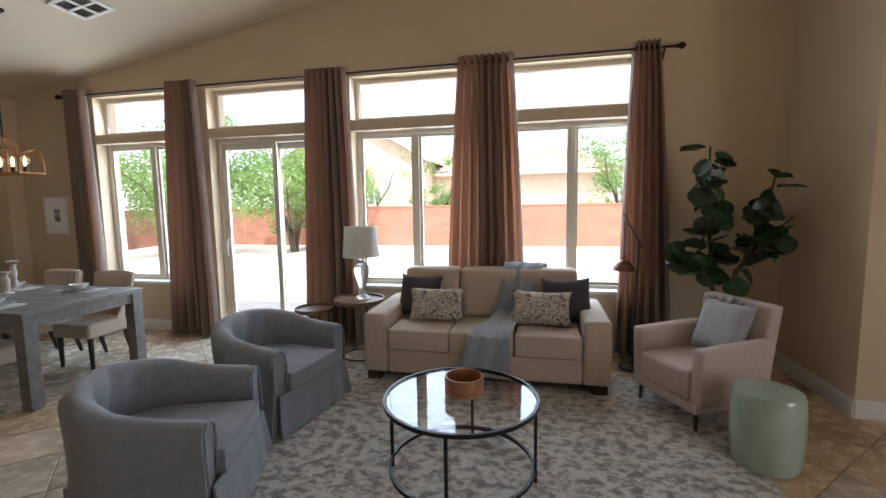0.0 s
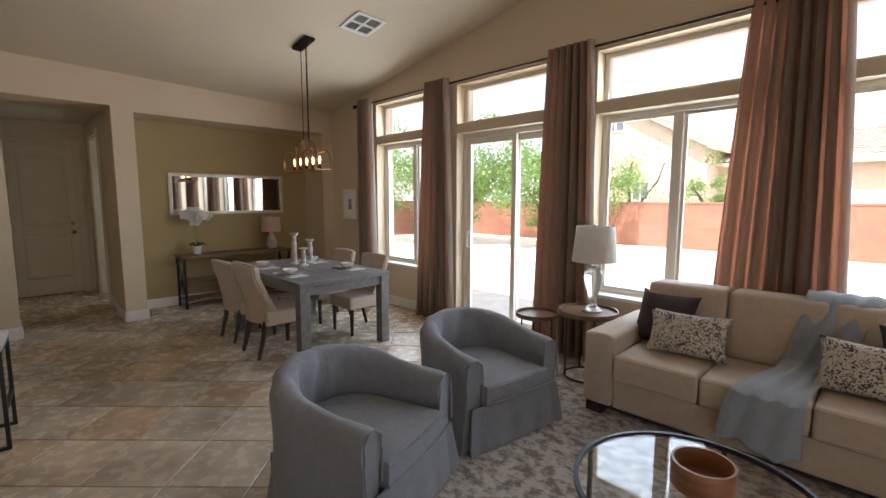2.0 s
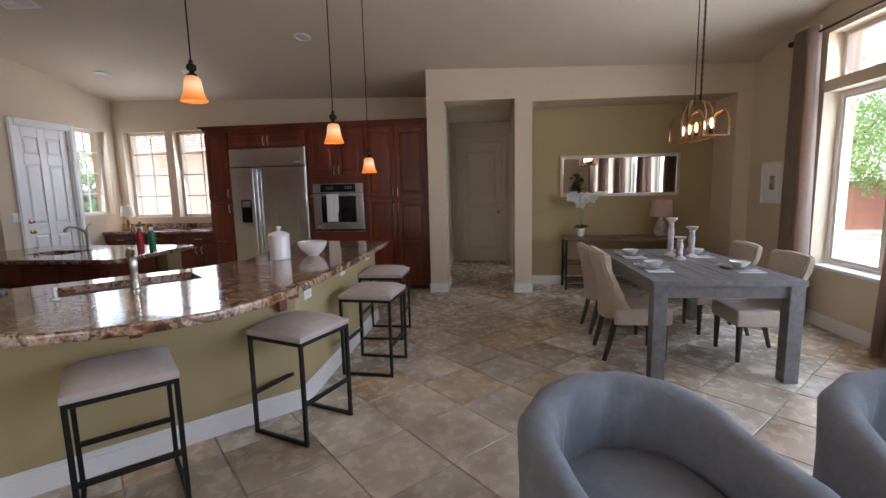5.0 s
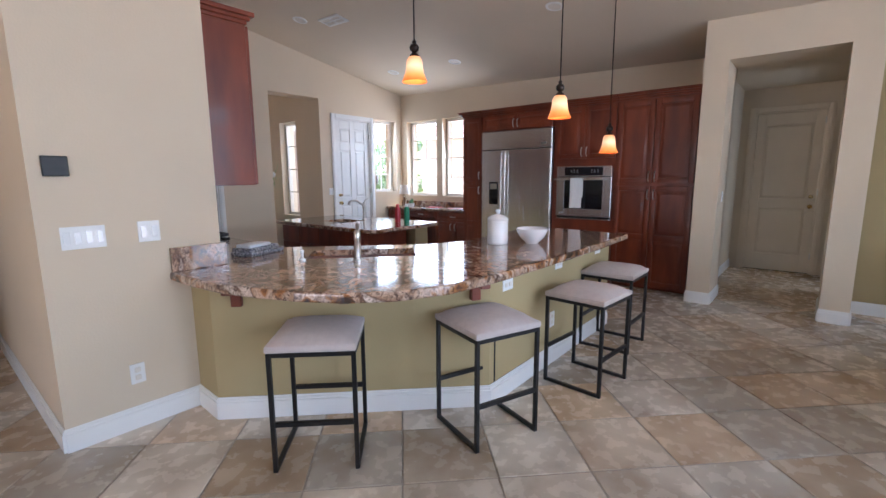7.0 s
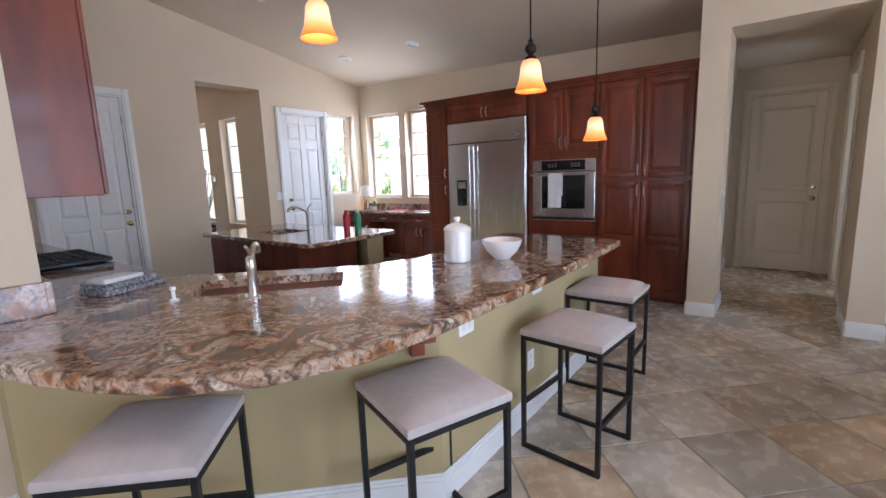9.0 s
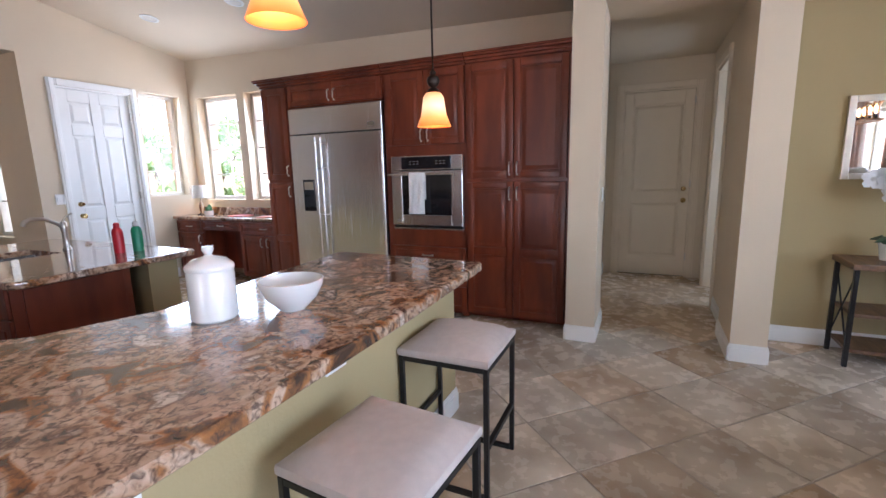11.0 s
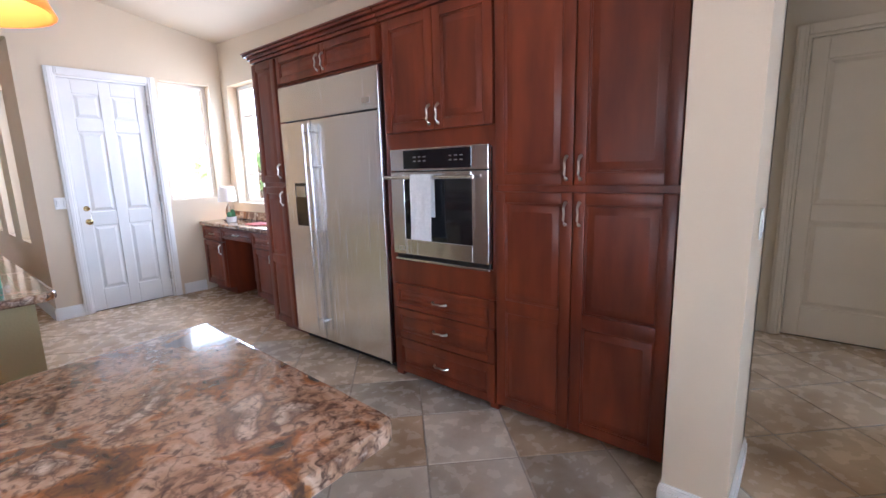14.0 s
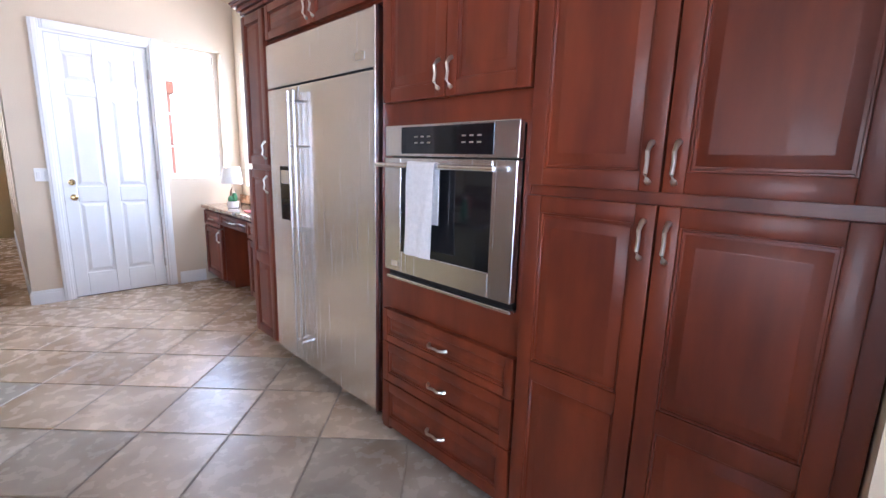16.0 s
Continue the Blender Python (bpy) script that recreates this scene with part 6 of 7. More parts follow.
def dining_chair(m):
    """Faces +y."""
    r = thing("dining_chair", "cream upholstered dining chair with dark tapered legs", "chair", "dining chairs round the table", m)
    bm = B()
    vs = soft(bm, -0.25, 0.25, -0.22, 0.27, 0.33, 0.48, 0.035, 0.015)
    put("seat", bm, CREAM, r, True)
    bm = B()
    outer, inner = [], []
    nz, nx = 9, 12
    def pt(u, z, t):
        wv = 0.235 + 0.05 * max(0, (z - 0.45)) / 0.5
        wing = 0.16 * abs(u) ** 3 * max(0, 1 - (z - 0.40) / 0.42)
        return (u * wv, -0.23 - 0.17 * max(0, z - 0.45) ** 1.3 + wing + 0.025 * u * u - t, z + 0.012 * (1 - u * u) * (1 if z > 0.9 else 0))
    fr = [[bm.verts.new(pt(2 * i / nx - 1, 0.36 + 0.60 * k / nz, 0.0)) for i in range(nx + 1)] for k in range(nz + 1)]
    bk = [[bm.verts.new(pt(2 * i / nx - 1, 0.36 + 0.60 * k / nz, 0.075)) for i in range(nx + 1)] for k in range(nz + 1)]
    for g in (fr, bk):
        for k in range(nz):
            for i in range(nx):
                bm.faces.new((g[k][i], g[k][i + 1], g[k + 1][i + 1], g[k + 1][i]))
    for i in range(nx):
        bm.faces.new((fr[0][i], fr[0][i + 1], bk[0][i + 1], bk[0][i]))
        bm.faces.new((fr[nz][i], fr[nz][i + 1], bk[nz][i + 1], bk[nz][i]))
    for k in range(nz):
        for i in (0, nx):
            bm.faces.new((fr[k][i], fr[k + 1][i], bk[k + 1][i], bk[k][i]))
    bmesh.ops.recalc_face_normals(bm, faces=bm.faces)
    rim = [e for e in bm.edges if len(e.link_faces) == 2 and e.calc_face_angle(0) > 1.0]
    bmesh.ops.bevel(bm, geom=rim, offset=0.018, segments=3, affect="EDGES")
    put("backrest", bm, CREAM, r, True)
    bm = B()
    for row, z in enumerate((0.62, 0.72, 0.82)):
        for u in ((-0.55, 0.0, 0.55) if row % 2 else (-0.28, 0.28)):
            x, y, zz = pt(u, z, 0.0)
            turned(bm, lathe(bm, [(0.013, 0), (0.010, 0.006), (0, 0.008)], 8), Matrix.Translation((x, y, zz)) @ Matrix.Rotation(radians(-80), 4, "X"))
    tagged(put("button", bm, CREAM, r, True), kind="stuff")
    for x, y, k in ((-0.21, 0.22, 0.0), (0.21, 0.22, 0.0), (-0.2, -0.2, -0.09), (0.2, -0.2, -0.09)):
        bm = B()
        tube(bm, [(x, y, 0.38), (x, y + k * 0.4, 0.2), (x, y + k, 0.0)], [0.03, 0.026, 0.02], 8)
        put("leg", bm, DARKW, r, True)
    return r


SMALL = Matrix.Diagonal((0.93, 0.93, 0.95, 1))
dc = dining_chair(pose(-4.25, 2.62, 0, 0, 0, 0) @ SMALL)
for x, y, a in ((-4.93, 2.62, 2), (-4.27, 3.60, 180), (-4.95, 3.60, 178)):
    copy_thing(dc, pose(x, y, 0, 0, 0, a) @ SMALL)


# place settings
def setting_place(x, y, a):
    r = thing("place_setting", "white plate and bowl on a folded napkin", "tableware", "place settings", pose(x, y, 0.761, 0, 0, a))
    bm = B()
    bx(bm, -0.21, 0.21, -0.10, 0.10, 0, 0.004, 0.001, 1)
    put("napkin", bm, CLOTHW, r)
    bm = B()
    lathe(bm, [(0.08, 0.005), (0.13, 0.016), (0.128, 0.02), (0.08, 0.010), (0, 0.009)], 32)
    put("plate", bm, GREYP, r, True)
    bm = B()
    lathe(bm, [(0.035, 0.0105), (0.04, 0.014), (0.075, 0.05), (0.078, 0.06), (0.073, 0.06), (0.04, 0.022), (0, 0.02)], 28)
    put("bowl", bm, WHITEC, r, True)
    for dx in (-0.17, 0.17):
        bm = B()
        bx(bm, dx - 0.008, dx + 0.008, -0.09, 0.09, 0.0045, 0.008, 0.002, 1)
        put("cutlery", bm, NICKEL, r)


GREYP = mat("grey_stoneware", (0.25, 0.25, 0.26), 0.3, scale=20, vary=0.1, bump=0.05)
for x, y, a in ((-4.2, 2.76, 0), (-4.17, 3.42, 180), (-4.9, 2.78, 0), (-4.92, 3.40, 180)):
    setting_place(x, y, a)
for x, y, h in ((-4.86, 3.14, 0.37), (-4.78, 3.30, 0.29), (-4.64, 3.14, 0.21)):
    bm = B()
    lathe(bm, [(0.052, 0), (0.055, 0.012), (0.035, 0.025), (0.022, 0.04), (0.03, h * 0.25), (0.024, h * 0.4), (0.031, h * 0.6), (0.02, h * 0.8), (0.026, h * 0.84), (0.02, h * 0.88), (0.05, h * 0.96), (0.052, h), (0, h)], 24)
    tagged(put("candle_holder", bm, WHITEWD, None, True, Matrix.Translation((x, y, 0.7605))), "distressed white turned wooden candle holder", "candle holder", "candle holders on the table")

# chandelier
CHX, CHY = -4.735, 3.27
zt = ceil_z(CHX, CHY)
ch = thing("chandelier", "linear bronze chandelier with five glowing filament bulbs", "lamp", m=Matrix.Translation((CHX, CHY, 1.84)))
RUST = mat("rustic_bronze", (0.34, 0.17, 0.07), 0.4, 0.6, scale=15, vary=0.3, bump=0.1)
bm = B()
for y in (-0.10, 0.10):
    bx(bm, -0.37, 0.37, y - 0.008, y + 0.008, 0, 0.016, 0.002, 1)
for x in (-0.362, 0.362):
    bx(bm, x - 0.008, x + 0.008, -0.092, 0.092, 0, 0.016, 0.002, 1)
bx(bm, -0.354, 0.354, -0.012, 0.012, 0.002, 0.014, 0.002, 1)
put("frame", bm, RUST, ch)
for y in (-0.10, 0.10):
    bm = B()
    for s in (-1, 1):
        tube(bm, [(s * 0.362, y, 0.012), (s * 0.362, y, 0.12), (s * 0.33, y, 0.19), (s * 0.26, y, 0.225), (s * 0.14, y, 0.21), (s * 0.07, y, 0.16), (s * 0.062, y, 0.02)], 0.011, 6)
    tube(bm, [(-0.062, y, 0.15), (-0.062, y, 0.27), (-0.03, y * 0.7, 0.33), (0, y * 0.5, 0.345), (0.03, y * 0.7, 0.33), (0.062, y, 0.27), (0.062, y, 0.15)], 0.011, 6)
    tagged(put("arch", bm, RUST, ch, True), kind="stuff")
for i in range(5):
    x = -0.29 + 0.145 * i
    bm = B()
    lathe(bm, [(0.018, 0.014), (0.018, 0.06), (0.014, 0.066)], 12, x)
    put("socket", bm, BRONZE, ch, True)
    bm = B()
    lathe(bm, [(0.013, 0.066), (0.026, 0.10), (0.03, 0.125), (0.024, 0.155), (0.01, 0.18), (0, 0.185)], 16, x)
    put("bulb", bm, PANE, ch, True).visible_shadow = False
    bm = B()
    lathe(bm, [(0.004, 0.075), (0.011, 0.10), (0.012, 0.135), (0.003, 0.155)], 8, x)
    put("filament", bm, FILAMENT, ch, True)
for x in (-0.06, 0.06):
    bm = B()
    tube(bm, [(x, 0, 0.335), (x, 0, zt - 1.86)], 0.005, 6)
    if x > 0:
        for k in range(36):
            z = 0.36 + k * (zt - 2.24) / 36
            turned(bm, tube(bm, [(0.012 * math.cos(q * math.pi / 4), 0, 0.017 * math.sin(q * math.pi / 4)) for q in range(8)], 0.0028, 4, True), Matrix.Translation((x, 0, z)) @ Matrix.Rotation(radians(90 * (k % 2)), 4, "Z"))
    tagged(put("chain" if x > 0 else "rod", bm, BRONZE, ch, True), kind="stuff")
bm = B()
turned(bm, bx(bm, -0.16, 0.16, -0.06, 0.06, -0.03, 0.008, 0.004), Matrix.Translation((0, 0, zt - 1.84)) @ Matrix.Rotation(math.atan(-0.17), 4, "Y"))
put("canopy", bm, BRONZE, ch)

# niche: mirror, console, orchid, lamp
mi = thing("wall_mirror", "long rectangular mirror in a champagne frame on the wall", "mirror", m=Matrix())
bm = B()
for y0, y1, z0, z1 in ((2.41, 2.455, 1.295, 1.885), (4.015, 4.06, 1.295, 1.885), (2.455, 4.015, 1.295, 1.34), (2.455, 4.015, 1.84, 1.885)):
    bx(bm, -7.098, -7.065, y0, y1, z0, z1, 0.006)
put("frame", bm, CHAMP, mi)
bm = B()
bx(bm, -7.098, -7.078, 2.455, 4.015, 1.34, 1.84)
put("glass", bm, MIRROR, mi)
co = thing("console_table", "rustic wooden console table with black metal frame", "table", m=Matrix())
bm = B()
bx(bm, -7.06, -6.66, 2.42, 3.98, 0.70, 0.74, 0.005)
put("top", bm, BROWNW, co)
bm = B()
bx(bm, -7.04, -6.70, 2.46, 3.94, 0.36, 0.385, 0.004)
put("shelf", bm, BROWNW, co)
bm = B()
bx(bm, -7.04, -6.70, 2.46, 3.94, 0.10, 0.125, 0.004)
put("shelf", bm, BROWNW, co)
for x in (-7.03, -6.69):
    for y in (2.45, 3.95):
        bm = B()
        bx(bm, x - 0.014, x + 0.014, y - 0.014, y + 0.014, 0, 0.70, 0.002, 1)
        put("leg", bm, BLACKM, co)
for y in (2.45, 3.95):
    for z0, z1 in ((0.12, 0.66), (0.66, 0.12)):
        bm = B()
        tube(bm, [(-7.03, y, z0), (-6.69, y, z1)], 0.006, 6)
        put("brace", bm, BLACKM, co)
orc = thing("orchid", "white orchid in a small white pot on the console", "plant", m=Matrix.Translation((-6.90, 2.68, 0.74)))
bm = B()
lathe(bm, [(0.045, 0), (0.06, 0.10), (0.064, 0.115), (0.058, 0.115), (0.05, 0.1), (0, 0.098)], 24)
put("pot", bm, WHITEC, orc, True)
bm = B()
for a in (10, 80, 150, 220, 300):
    ca, sa = math.cos(radians(a)), math.sin(radians(a))
    tube(bm, [(0.01 * ca, 0.01 * sa, 0.10), (0.06 * ca, 0.06 * sa, 0.15), (0.12 * ca, 0.12 * sa, 0.13)], [0.012, 0.022, 0.004], 6)
put("leaves", bm, LEAF, orc, True)
bm = B()
S1 = [(0, 0, 0.1), (0.0, -0.02, 0.35), (0.02, 0.0, 0.50), (0.03, 0.08, 0.56), (0.03, 0.18, 0.52)]
S2 = [(0, 0, 0.1), (0.0, 0.02, 0.30), (0.0, -0.02, 0.50), (0.01, -0.10, 0.58), (0.02, -0.18, 0.55)]
for s in (S1, S2):
    tube(bm, s, 0.004, 6)
put("stem", bm, LEAFG, orc, True)
random.seed(7)
for s in (S1, S2):
    for i in range(6):
        f = 1.8 + 2.2 * i / 6
        k = int(min(f, 3))
        p = Vector(s[k]).lerp(Vector(s[k + 1]), f - k)
        bm = B()
        for q in range(5):
            a = q * 2 * math.pi / 5 + random.random() * 0.3
            ring = [bm.verts.new((0.012, 0.0 + 0.05 * math.cos(a) + 0.034 * math.cos(w), 0.05 * math.sin(a) * 0.8 + 0.03 * math.sin(w))) for w in [j * math.pi / 3 for j in range(6)]]
            bm.faces.new(ring)
        bmesh.ops.solidify(bm, geom=bm.faces, thickness=0.003)
        put("flower", bm, WHITEC, orc, True, Matrix.Translation(p) @ Matrix.Rotation(random.uniform(-0.6, 0.6), 4, "Z"))
cl = thing("table_lamp", "small ceramic table lamp with a blush drum shade", "lamp", "table lamps", Matrix.Translation((-6.88, 3.76, 0.74)))
bm = B()
lathe(bm, [(0.06, 0), (0.085, 0.04), (0.085, 0.09), (0.05, 0.19), (0.022, 0.25), (0.012, 0.28)], 24)
put("base", bm, WHITEWD, cl, True)
bm = B()
lathe(bm, [(0.145, 0.27), (0.135, 0.50), (0.132, 0.50), (0.142, 0.27)], 32, cap=False)
put("shade", bm, fabric_mat("blush_shade_linen", (0.72, 0.52, 0.42), trans=0.3, bump=0.1, glow=(1, 1, 1)), cl, True)
bm = B()
tube(bm, [(0, 0, 0.27), (0, 0, 0.52)], 0.006, 6)
put("stem", bm, NICKEL, cl)
pf = thing("picture_frame", "white framed small print on the tan wall", "picture", m=Matrix())
bm = B()
for x0, x1, z0, z1 in ((-6.21, -6.19, 1.2, 1.68), (-5.85, -5.83, 1.2, 1.68), (-6.19, -5.85, 1.2, 1.22), (-6.19, -5.85, 1.66, 1.68)):
    bx(bm, x0, x1, 4.66, 4.688, z0, z1, 0.003, 1)
put("frame", bm, TRIM, pf)
bm = B()
bx(bm, -6.19, -5.85, 4.675, 4.688, 1.22, 1.66)
put("mount", bm, CLOTHW, pf)
bm = B()
bx(bm, -6.06, -5.97, 4.6735, 4.675, 1.36, 1.52)
put("print", bm, mat("print_grey", (0.3, 0.3, 0.32), 0.6, scale=30, vary=0.8, bump=0), pf)

# ---- outdoors ----
GRAVEL = mat("gravel", (0.62, 0.55, 0.47), 0.95, scale=3, vary=0.12, bump=0.5, bscale=30)
BLOCK = bpy.data.materials.new("block_wall")
BLOCK.use_nodes = True
_t = BLOCK.node_tree
_br, _tc, _mp = _t.nodes.new("ShaderNodeTexBrick"), _t.nodes.new("ShaderNodeTexCoord"), _t.nodes.new("ShaderNodeMapping")
_mp.inputs["Rotation"].default_value = (radians(90), 0, 0)
_t.links.new(_tc.outputs["Object"], _mp.inputs[0])
_t.links.new(_mp.outputs[0], _br.inputs["Vector"])
_br.inputs["Scale"].default_value, _br.inputs["Brick Width"].default_value, _br.inputs["Row Height"].default_value, _br.inputs["Mortar Size"].default_value = 1.0, 0.4, 0.2, 0.006
_br.inputs["Color1"].default_value, _br.inputs["Color2"].default_value, _br.inputs["Mortar"].default_value = (0.33, 0.155, 0.10, 1), (0.27, 0.125, 0.085, 1), (0.25, 0.13, 0.09, 1)
_t.links.new(_br.outputs[0], _t.nodes["Principled BSDF"].inputs["Base Color"])
_t.nodes["Principled BSDF"].inputs["Roughness"].default_value = 0.95
STUCCO = mat("stucco", (0.58, 0.48, 0.37), 0.95, scale=4, vary=0.05, bump=0.4, bscale=80)
CLAY = mat("clay_roof_tile", (0.44, 0.33, 0.27), 0.85, scale=3, bump=0.3, color2=(0.28, 0.19, 0.15))
FOLI = mat("foliage", (0.12, 0.22, 0.06), 0.6, scale=3, vary=0.35, bump=0)
FOLIY = mat("foliage_pale", (0.22, 0.26, 0.12), 0.6, scale=3, vary=0.3, bump=0)
for _m in (FOLI, FOLIY):
    _nt = _m.node_tree
    _tl, _mx = _nt.nodes.new("ShaderNodeBsdfTranslucent"), _nt.nodes.new("ShaderNodeMixShader")
    _tl.inputs[0].default_value = (0.32, 0.46, 0.14, 1)
    _mx.inputs[0].default_value = 0.4
    _nt.links.new(_nt.nodes["Principled BSDF"].outputs[0], _mx.inputs[1])
    _nt.links.new(_tl.outputs[0], _mx.inputs[2])
    _nt.links.new(_mx.outputs[0], _nt.nodes["Material Output"].inputs[0])
bm = B()
bx(bm, -400, 400, -400, 400, -0.4, -0.15)
setting(put("ground", bm, GRAVEL), "pale sunlit gravel yard", "ground")
bm = B()
bx(bm, -7.0, 2.2, 5.0, 6.6, -0.149, -0.05, 0.01)
setting(put("pavement", bm, mat("concrete", (0.60, 0.56, 0.50), 0.9, scale=5, vary=0.1, bump=0.2)), "pale concrete patio slab", "patio")
bm = B()
bx(bm, -16, 22, 17.0, 17.2, -0.15, 1.36)
bx(bm, -16.05, 22.05, 16.98, 17.22, 1.36, 1.42, 0.01)
setting(put("wall_yard", bm, BLOCK), "red-brown block garden wall", "garden wall")
bm = B()
bx(bm, -16.2, -16.0, 3.0, 17.2, -0.15, 1.42)
setting(put("wall_yard_west", bm, BLOCK), "red-brown block garden wall", "garden wall")


def roof_plane(bm, p0, p1, p2, p3, rows, cols):
    """Barrel-tiled plane: p0-p1 the eave, p3-p2 the ridge."""
    p0, p1, p2, p3 = (Vector(p) for p in (p0, p1, p2, p3))
    nrm = (p1 - p0).cross(p3 - p0).normalized()
    if nrm.z < 0:
        nrm = -nrm
    n = cols * 4
    prev = None
    for k in range(rows + 1):
        for lip in ((0,) if k in (0,) else (1, 0)):
            t = k / rows
            a, b = p0.lerp(p3, t), p1.lerp(p2, t)
            row = [bm.verts.new(a.lerp(b, j / n) + nrm * (0.05 * abs(math.sin(math.pi * j / 4)) + 0.04 * (0 if lip == 0 else -1) + 0.04)) for j in range(n + 1)]
            if prev:
                for j in range(n):
                    bm.faces.new((prev[j], prev[j + 1], row[j + 1], row[j]))
            prev = row


nh = thing("house", "tan stucco neighbour house with a clay tile roof", "house", m=Matrix())
bm = B()
bx(bm, -8.5, 3.6, 24.5, 34, -0.15, 3.15)
put("wall", bm, STUCCO, nh)
bm = B()
roof_plane(bm, (-9, 24.0, 3.12), (4.1, 24.0, 3.12), (1.0, 29, 4.75), (-6, 29, 4.75), 12, 40)
roof_plane(bm, (4.1, 24.0, 3.12), (4.1, 34.0, 3.12), (1.0, 29.1, 4.75), (1.0, 29, 4.75), 12, 24)
put("roof", bm, CLAY, nh)
bm = B()
bx(bm, -9.05, 4.15, 23.95, 24.1, 2.95, 3.12)
put("fascia", bm, STUCCO, nh)
bm = B()
lo = [bm.verts.new(q) for q in ((-14.0, 22.6, -0.15), (-5.8, 22.6, -0.15), (-5.8, 22.6, 3.75), (-9.9, 22.6, 6.1), (-14.0, 22.6, 3.75))]
hi = [bm.verts.new((v.co.x, 30.0, v.co.z)) for v in lo]
bm.faces.new(lo)
bm.faces.new(hi[::-1])
for i in range(5):
    bm.faces.new((lo[i], lo[(i + 1) % 5], hi[(i + 1) % 5], hi[i]))
put("gable_wall", bm, STUCCO, nh)
for s in (-1, 1):
    bm = B()
    roof_plane(bm, (-9.9 + s * 4.5, 22.2, 3.53), (-9.9 + s * 4.5, 30, 3.53), (-9.9, 30, 6.16), (-9.9, 22.2, 6.16), 12, 26)
    put("roof", bm, CLAY, nh)
# the first entry is the gable vent, drawn like a glazed window
for x0, x1, z0, z1, y in ((-10.3, -9.5, 4.85, 5.4, 22.6), (-8.9, -8.2, 1.5, 2.3, 22.6), (-2.6, -1.2, 1.0, 2.2, 24.5)):
    w = new("window")
    w.parent = nh
    bm = B()
    for q in ((x0 - 0.08, x0, z0 - 0.08, z1 + 0.08), (x1, x1 + 0.08, z0 - 0.08, z1 + 0.08), (x0, x1, z1, z1 + 0.08), (x0, x1, z0 - 0.08, z0), ((x0 + x1) / 2 - 0.03, (x0 + x1) / 2 + 0.03, z0, z1)):
        bx(bm, q[0], q[1], y - 0.06, y, q[2], q[3])
    put("frame", bm, TRIM, w)
    bm = B()
    bx(bm, x0, x1, y - 0.02, y + 0.001, z0, z1)
    put("glazing", bm, mat("far_glass", (0.10, 0.13, 0.15), 0.1, scale=2, vary=0.1, bump=0), w)

sh = thing("house", "tan stucco house with a clay tile roof beside the kitchen", "house", m=Matrix())
bm = B()
bx(bm, -22, -14.5, -12, 1.5, -0.15, 2.9)
put("wall", bm, STUCCO, sh)
bm = B()
roof_plane(bm, (-14.0, 2.0, 2.85), (-14.0, -12.5, 2.85), (-18, -10, 4.4), (-18, -1, 4.4), 12, 44)
put("roof", bm, CLAY, sh)
bm = B()
bx(bm, -14.5, -14.46, -6.5, -5.0, 0.9, 2.1)
put("glazing", bm, mat("house_glass", (0.10, 0.13, 0.15), 0.1, scale=2, vary=0.1, bump=0), sh)
pc = thing("porch_column", "red-brown porch column outside the kitchen window", "column", m=Matrix())
bm = B()
bx(bm, -7.65, -7.30, -8.6, -8.25, -0.15, 2.6, 0.01)
bx(bm, -7.70, -7.25, -8.65, -8.20, 2.4, 2.6, 0.01)
put("shaft", bm, BLOCK, pc)
bm = B()
bx(bm, -20, 8, -14.2, -14.0, -0.15, 1.7)
setting(put("wall_yard_south", bm, STUCCO), "pale stucco garden wall", "garden wall")


def tree(x, y, h, r, mt, leaves, seed, label, low=0.3, size=0.16):
    random.seed(seed)
    t = thing("tree", label, "tree", "yard trees", Matrix.Translation((x, y, -0.15)))
    bm = B()
    tips = []
    for k in range(4):
        a = k * 1.7 + random.random()
        s = [(0.05 * math.cos(a), 0.05 * math.sin(a), 0), (0.2 * math.cos(a), 0.2 * math.sin(a), h * 0.25)]
        q = Vector(s[-1])
        for i in range(3):
            q = q + Vector((math.cos(a) * r * 0.22 + random.uniform(-0.2, 0.2), math.sin(a) * r * 0.22 + random.uniform(-0.2, 0.2), h * 0.18))
            s.append(tuple(q))
            tips.append(q.copy())
        tube(bm, s, [0.10, 0.08, 0.055, 0.04, 0.02], 7)
    put("trunk", bm, BARK, t, True)
    clumps = [(random.choice(tips) + Vector((random.gauss(0, r * 0.34), random.gauss(0, r * 0.34), random.gauss(0.1, h * 0.14))), random.uniform(0.35, 0.75) * r * 0.5) for _ in range(34)]
    verts, faces = [], []
    for i in range(leaves):
        c, cr = random.choice(clumps)
        d = Vector((random.gauss(0, 1), random.gauss(0, 1), random.gauss(0, 0.8))).normalized() * cr * random.random() ** 0.4
        p = c + d
        if p.z < h * low:
            p.z = h * low + random.random() * 0.6
        u = Vector((random.gauss(0, 1), random.gauss(0, 1), random.gauss(0, 1))).normalized() * size * random.uniform(0.6, 1.2)
        w = u.cross(Vector((random.gauss(0, 1), random.gauss(0, 1), random.gauss(0, 1)))).normalized() * size * 0.3
        b = len(verts)
        verts += [p - u * 0.5, p + w, p + u * 0.5, p - w]
        faces.append((b, b + 1, b + 2, b + 3))
    me = bpy.data.meshes.new("leaves")
    me.from_pydata([tuple(v) for v in verts], [], faces)
    me.materials.append(mt)
    o = new("leaves", me)
    o.parent = t
    tagged(o, kind="stuff")


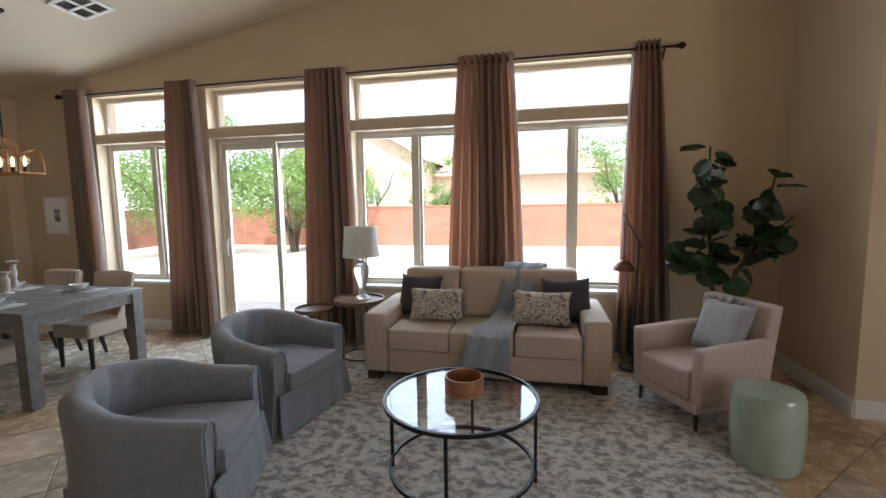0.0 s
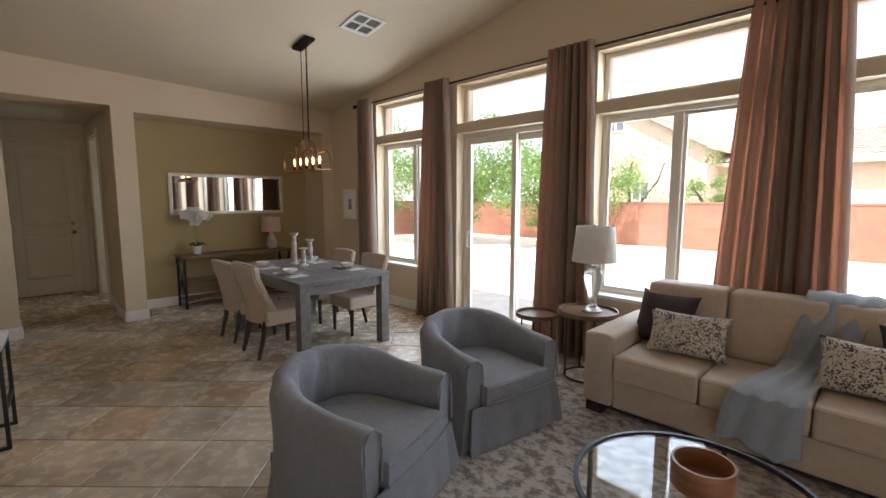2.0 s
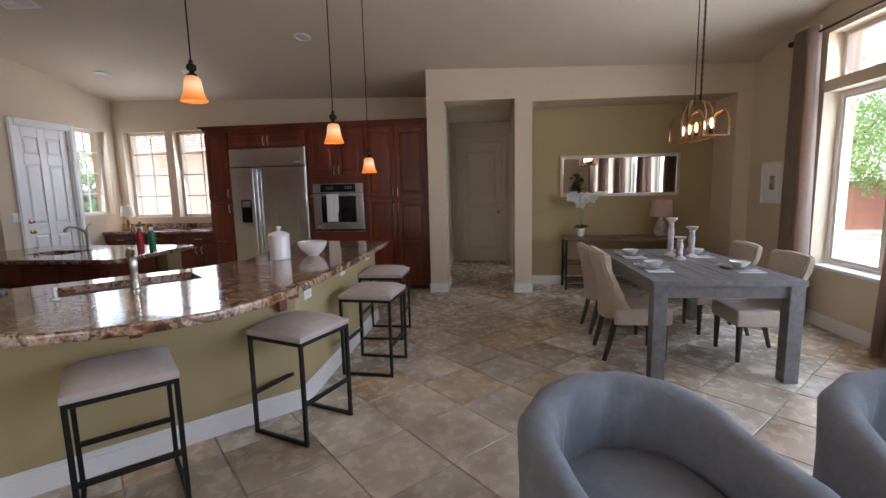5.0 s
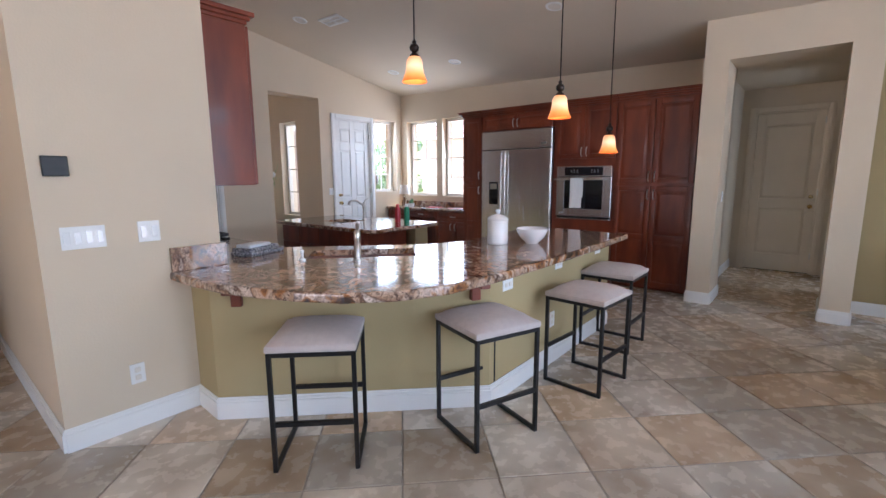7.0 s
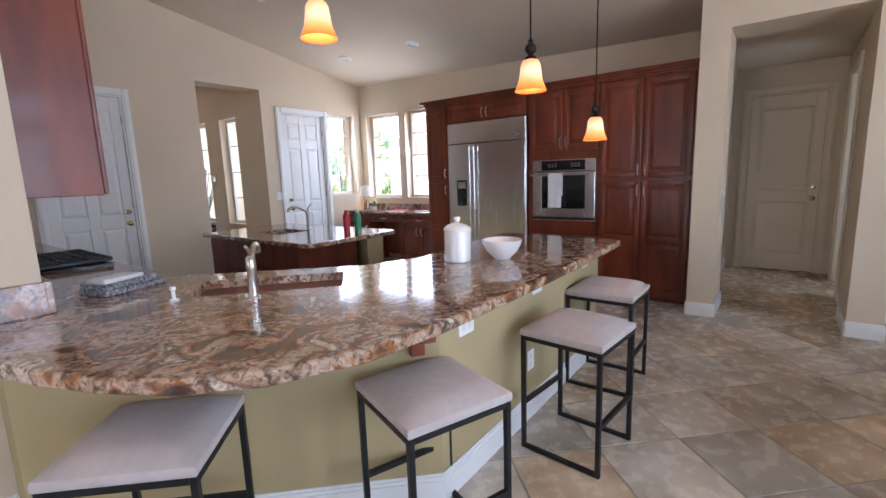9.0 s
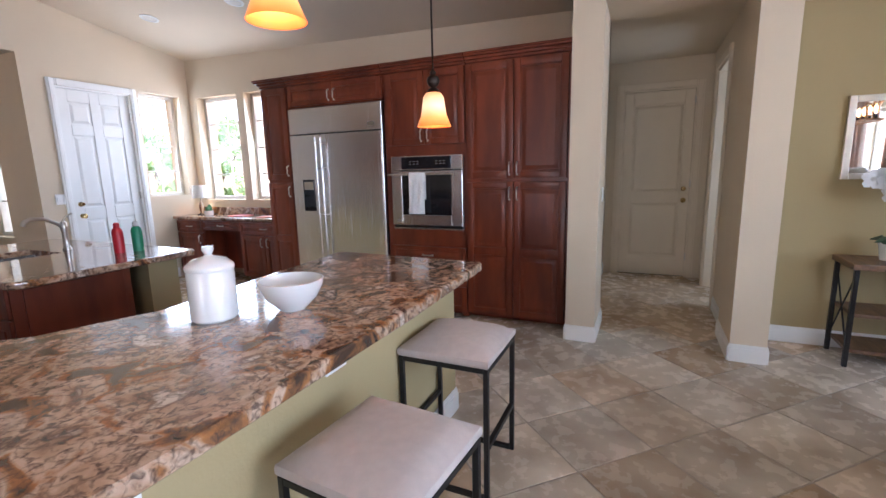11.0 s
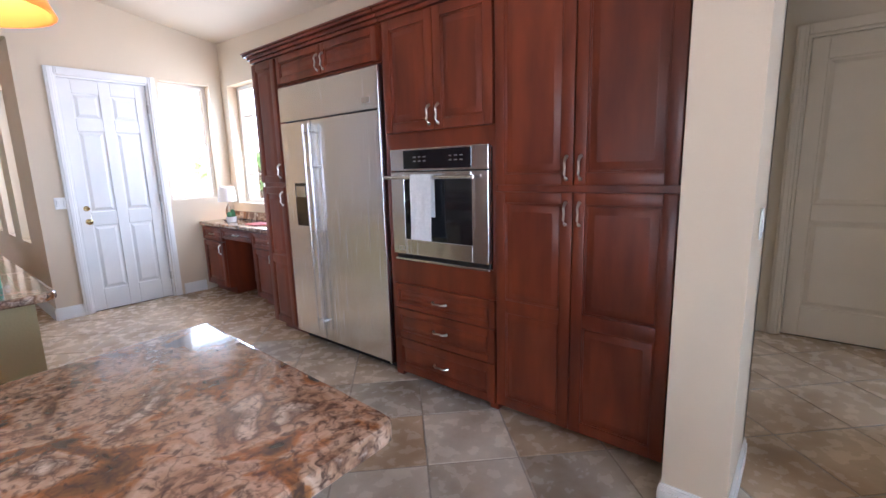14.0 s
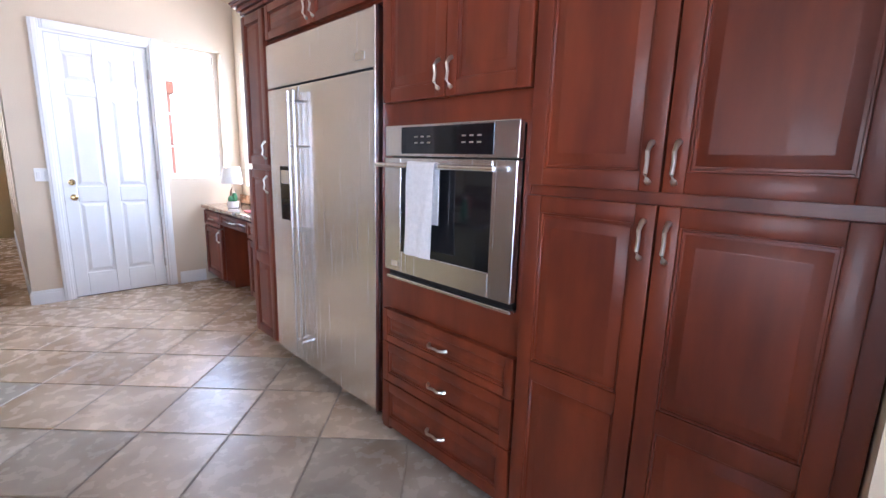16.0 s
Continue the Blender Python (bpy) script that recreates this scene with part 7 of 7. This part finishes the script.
tree(-12.2, 13.6, 3.9, 2.8, FOLI, 17000, 1, "bushy green desert tree in the yard", 0.2, 0.11)
tree(-8.6, 14.6, 3.4, 2.2, FOLI, 13000, 2, "bushy green desert tree in the yard", 0.2, 0.11)
tree(-14.8, 10.5, 3.8, 2.6, FOLI, 13000, 8, "bushy green desert tree in the yard", 0.2, 0.11)
tree(-7.7, 19.0, 3.9, 2.0, FOLIY, 3600, 3, "thin pale blossoming tree behind the wall", 0.3, 0.10)
tree(-4.6, 19.0, 2.7, 1.0, FOLI, 4200, 4, "round green shrub behind the garden wall", 0.3, 0.10)
tree(3.2, 18.9, 4.2, 1.7, FOLI, 8000, 5, "bushy green desert tree behind the garden wall", 0.25, 0.11)
tree(-9.9, -8.4, 2.6, 0.9, FOLI, 2500, 7, "green shrub outside the kitchen window", 0.15)

# ---- floor tiles, last ----
PITCH, U0, V0 = 0.463, -1.407, 2.66
SPANS = [(-7.5, 4.3, -4.99, 4.69), (-9.5, -7.1, 0.62, 1.78), (-5.55, -1.5, -9.6, -4.99), (-1.27, -0.05, -8.6, -2.6)]
tile_mesh = None
rest = B()
near = []
s2 = math.sqrt(0.5)
for i in range(-40, 40):
    for j in range(-40, 40):
        u, v = U0 + PITCH * (i + 0.5), V0 + PITCH * (j + 0.5)
        x, y = (u - v) * s2, (u + v) * s2
        if not any(a - 0.33 < x < b + 0.33 and c - 0.33 < y < d + 0.33 for a, b, c, d in SPANS):
            continue
        inside = -6.9 < x < 2.2 and -4.9 < y < 4.6
        d = abs(x + 3.6) * 0.75 + abs(y - 1.0)
        near.append((d if inside else 99, x, y))
near.sort()
h = PITCH / 2 - 0.004


def tile_geo(bm, m):
    return turned(bm, bx(bm, -h, h, -h, h, -0.006, 0.0, 0.003, 1), m)


bm = B()
tile_geo(bm, Matrix())
proto = None
R45 = Matrix.Rotation(radians(45), 4, "Z")
random.seed(21)
for k, (d, x, y) in enumerate(near):
    m = Matrix.Translation((x, y, -0.001 - 0.0006 * random.random())) @ R45 @ Matrix.Rotation(radians(90 * random.randrange(4)), 4, "Z")
    if k < 300:
        if proto is None:
            proto = put("tile", bm, TILE, floor)
            o = proto
        else:
            o = new("tile", proto.data)
            o.parent = floor
        o.matrix_basis = m
    else:
        tile_geo(rest, m)
tagged(put("tiles_far", rest, TILE, floor), kind="stuff")
# decorative variation between tiles comes from the world position
_nt = TILE.node_tree
_g = _nt.nodes.new("ShaderNodeNewGeometry")
_mp = next(n for n in _nt.nodes if n.type == "MAPPING")
_oi = next(n for n in _nt.nodes if n.type == "OBJECT_INFO")
_sc, _av = _nt.nodes.new("ShaderNodeMath"), _nt.nodes.new("ShaderNodeVectorMath")
_sc.operation, _sc.inputs[1].default_value = "MULTIPLY", 37.0
_nt.links.new(_oi.outputs["Random"], _sc.inputs[0])
_nt.links.new(_g.outputs["Position"], _av.inputs[0])
_nt.links.new(_sc.outputs[0], _av.inputs[1])
_nt.links.new(_av.outputs[0], _mp.inputs["Vector"])
_ns = next(n for n in _nt.nodes if n.type == "TEX_NOISE")
_ns.inputs["Roughness"].default_value, _ns.inputs["Distortion"].default_value = 0.5, 0.0
_er = next(n for n in _nt.nodes if n.type == "VALTORGB").color_ramp.elements
_er[0].position, _er[1].position = 0.30, 0.68
_hsv = next(n for n in _nt.nodes if n.type == "HUE_SAT")
_wn, _mx, _mr = _nt.nodes.new("ShaderNodeTexWhiteNoise"), _nt.nodes.new("ShaderNodeMixRGB"), _nt.nodes.new("ShaderNodeMapRange")
_wn.noise_dimensions = "1D"
_nt.links.new(_oi.outputs["Random"], _wn.inputs["W"])
_mr.inputs["From Min"].default_value, _mr.inputs["To Max"].default_value = 0.5, 0.85
_nt.links.new(_wn.outputs["Value"], _mr.inputs["Value"])
_mx.blend_type = "MULTIPLY"
_mx.inputs[2].default_value = (0.95, 0.77, 0.58, 1)
_nt.links.new(_mr.outputs[0], _mx.inputs[0])
_nt.links.new(_hsv.outputs[0], _mx.inputs[1])
_nt.links.new(_mx.outputs[0], _nt.nodes["Principled BSDF"].inputs["Base Color"])
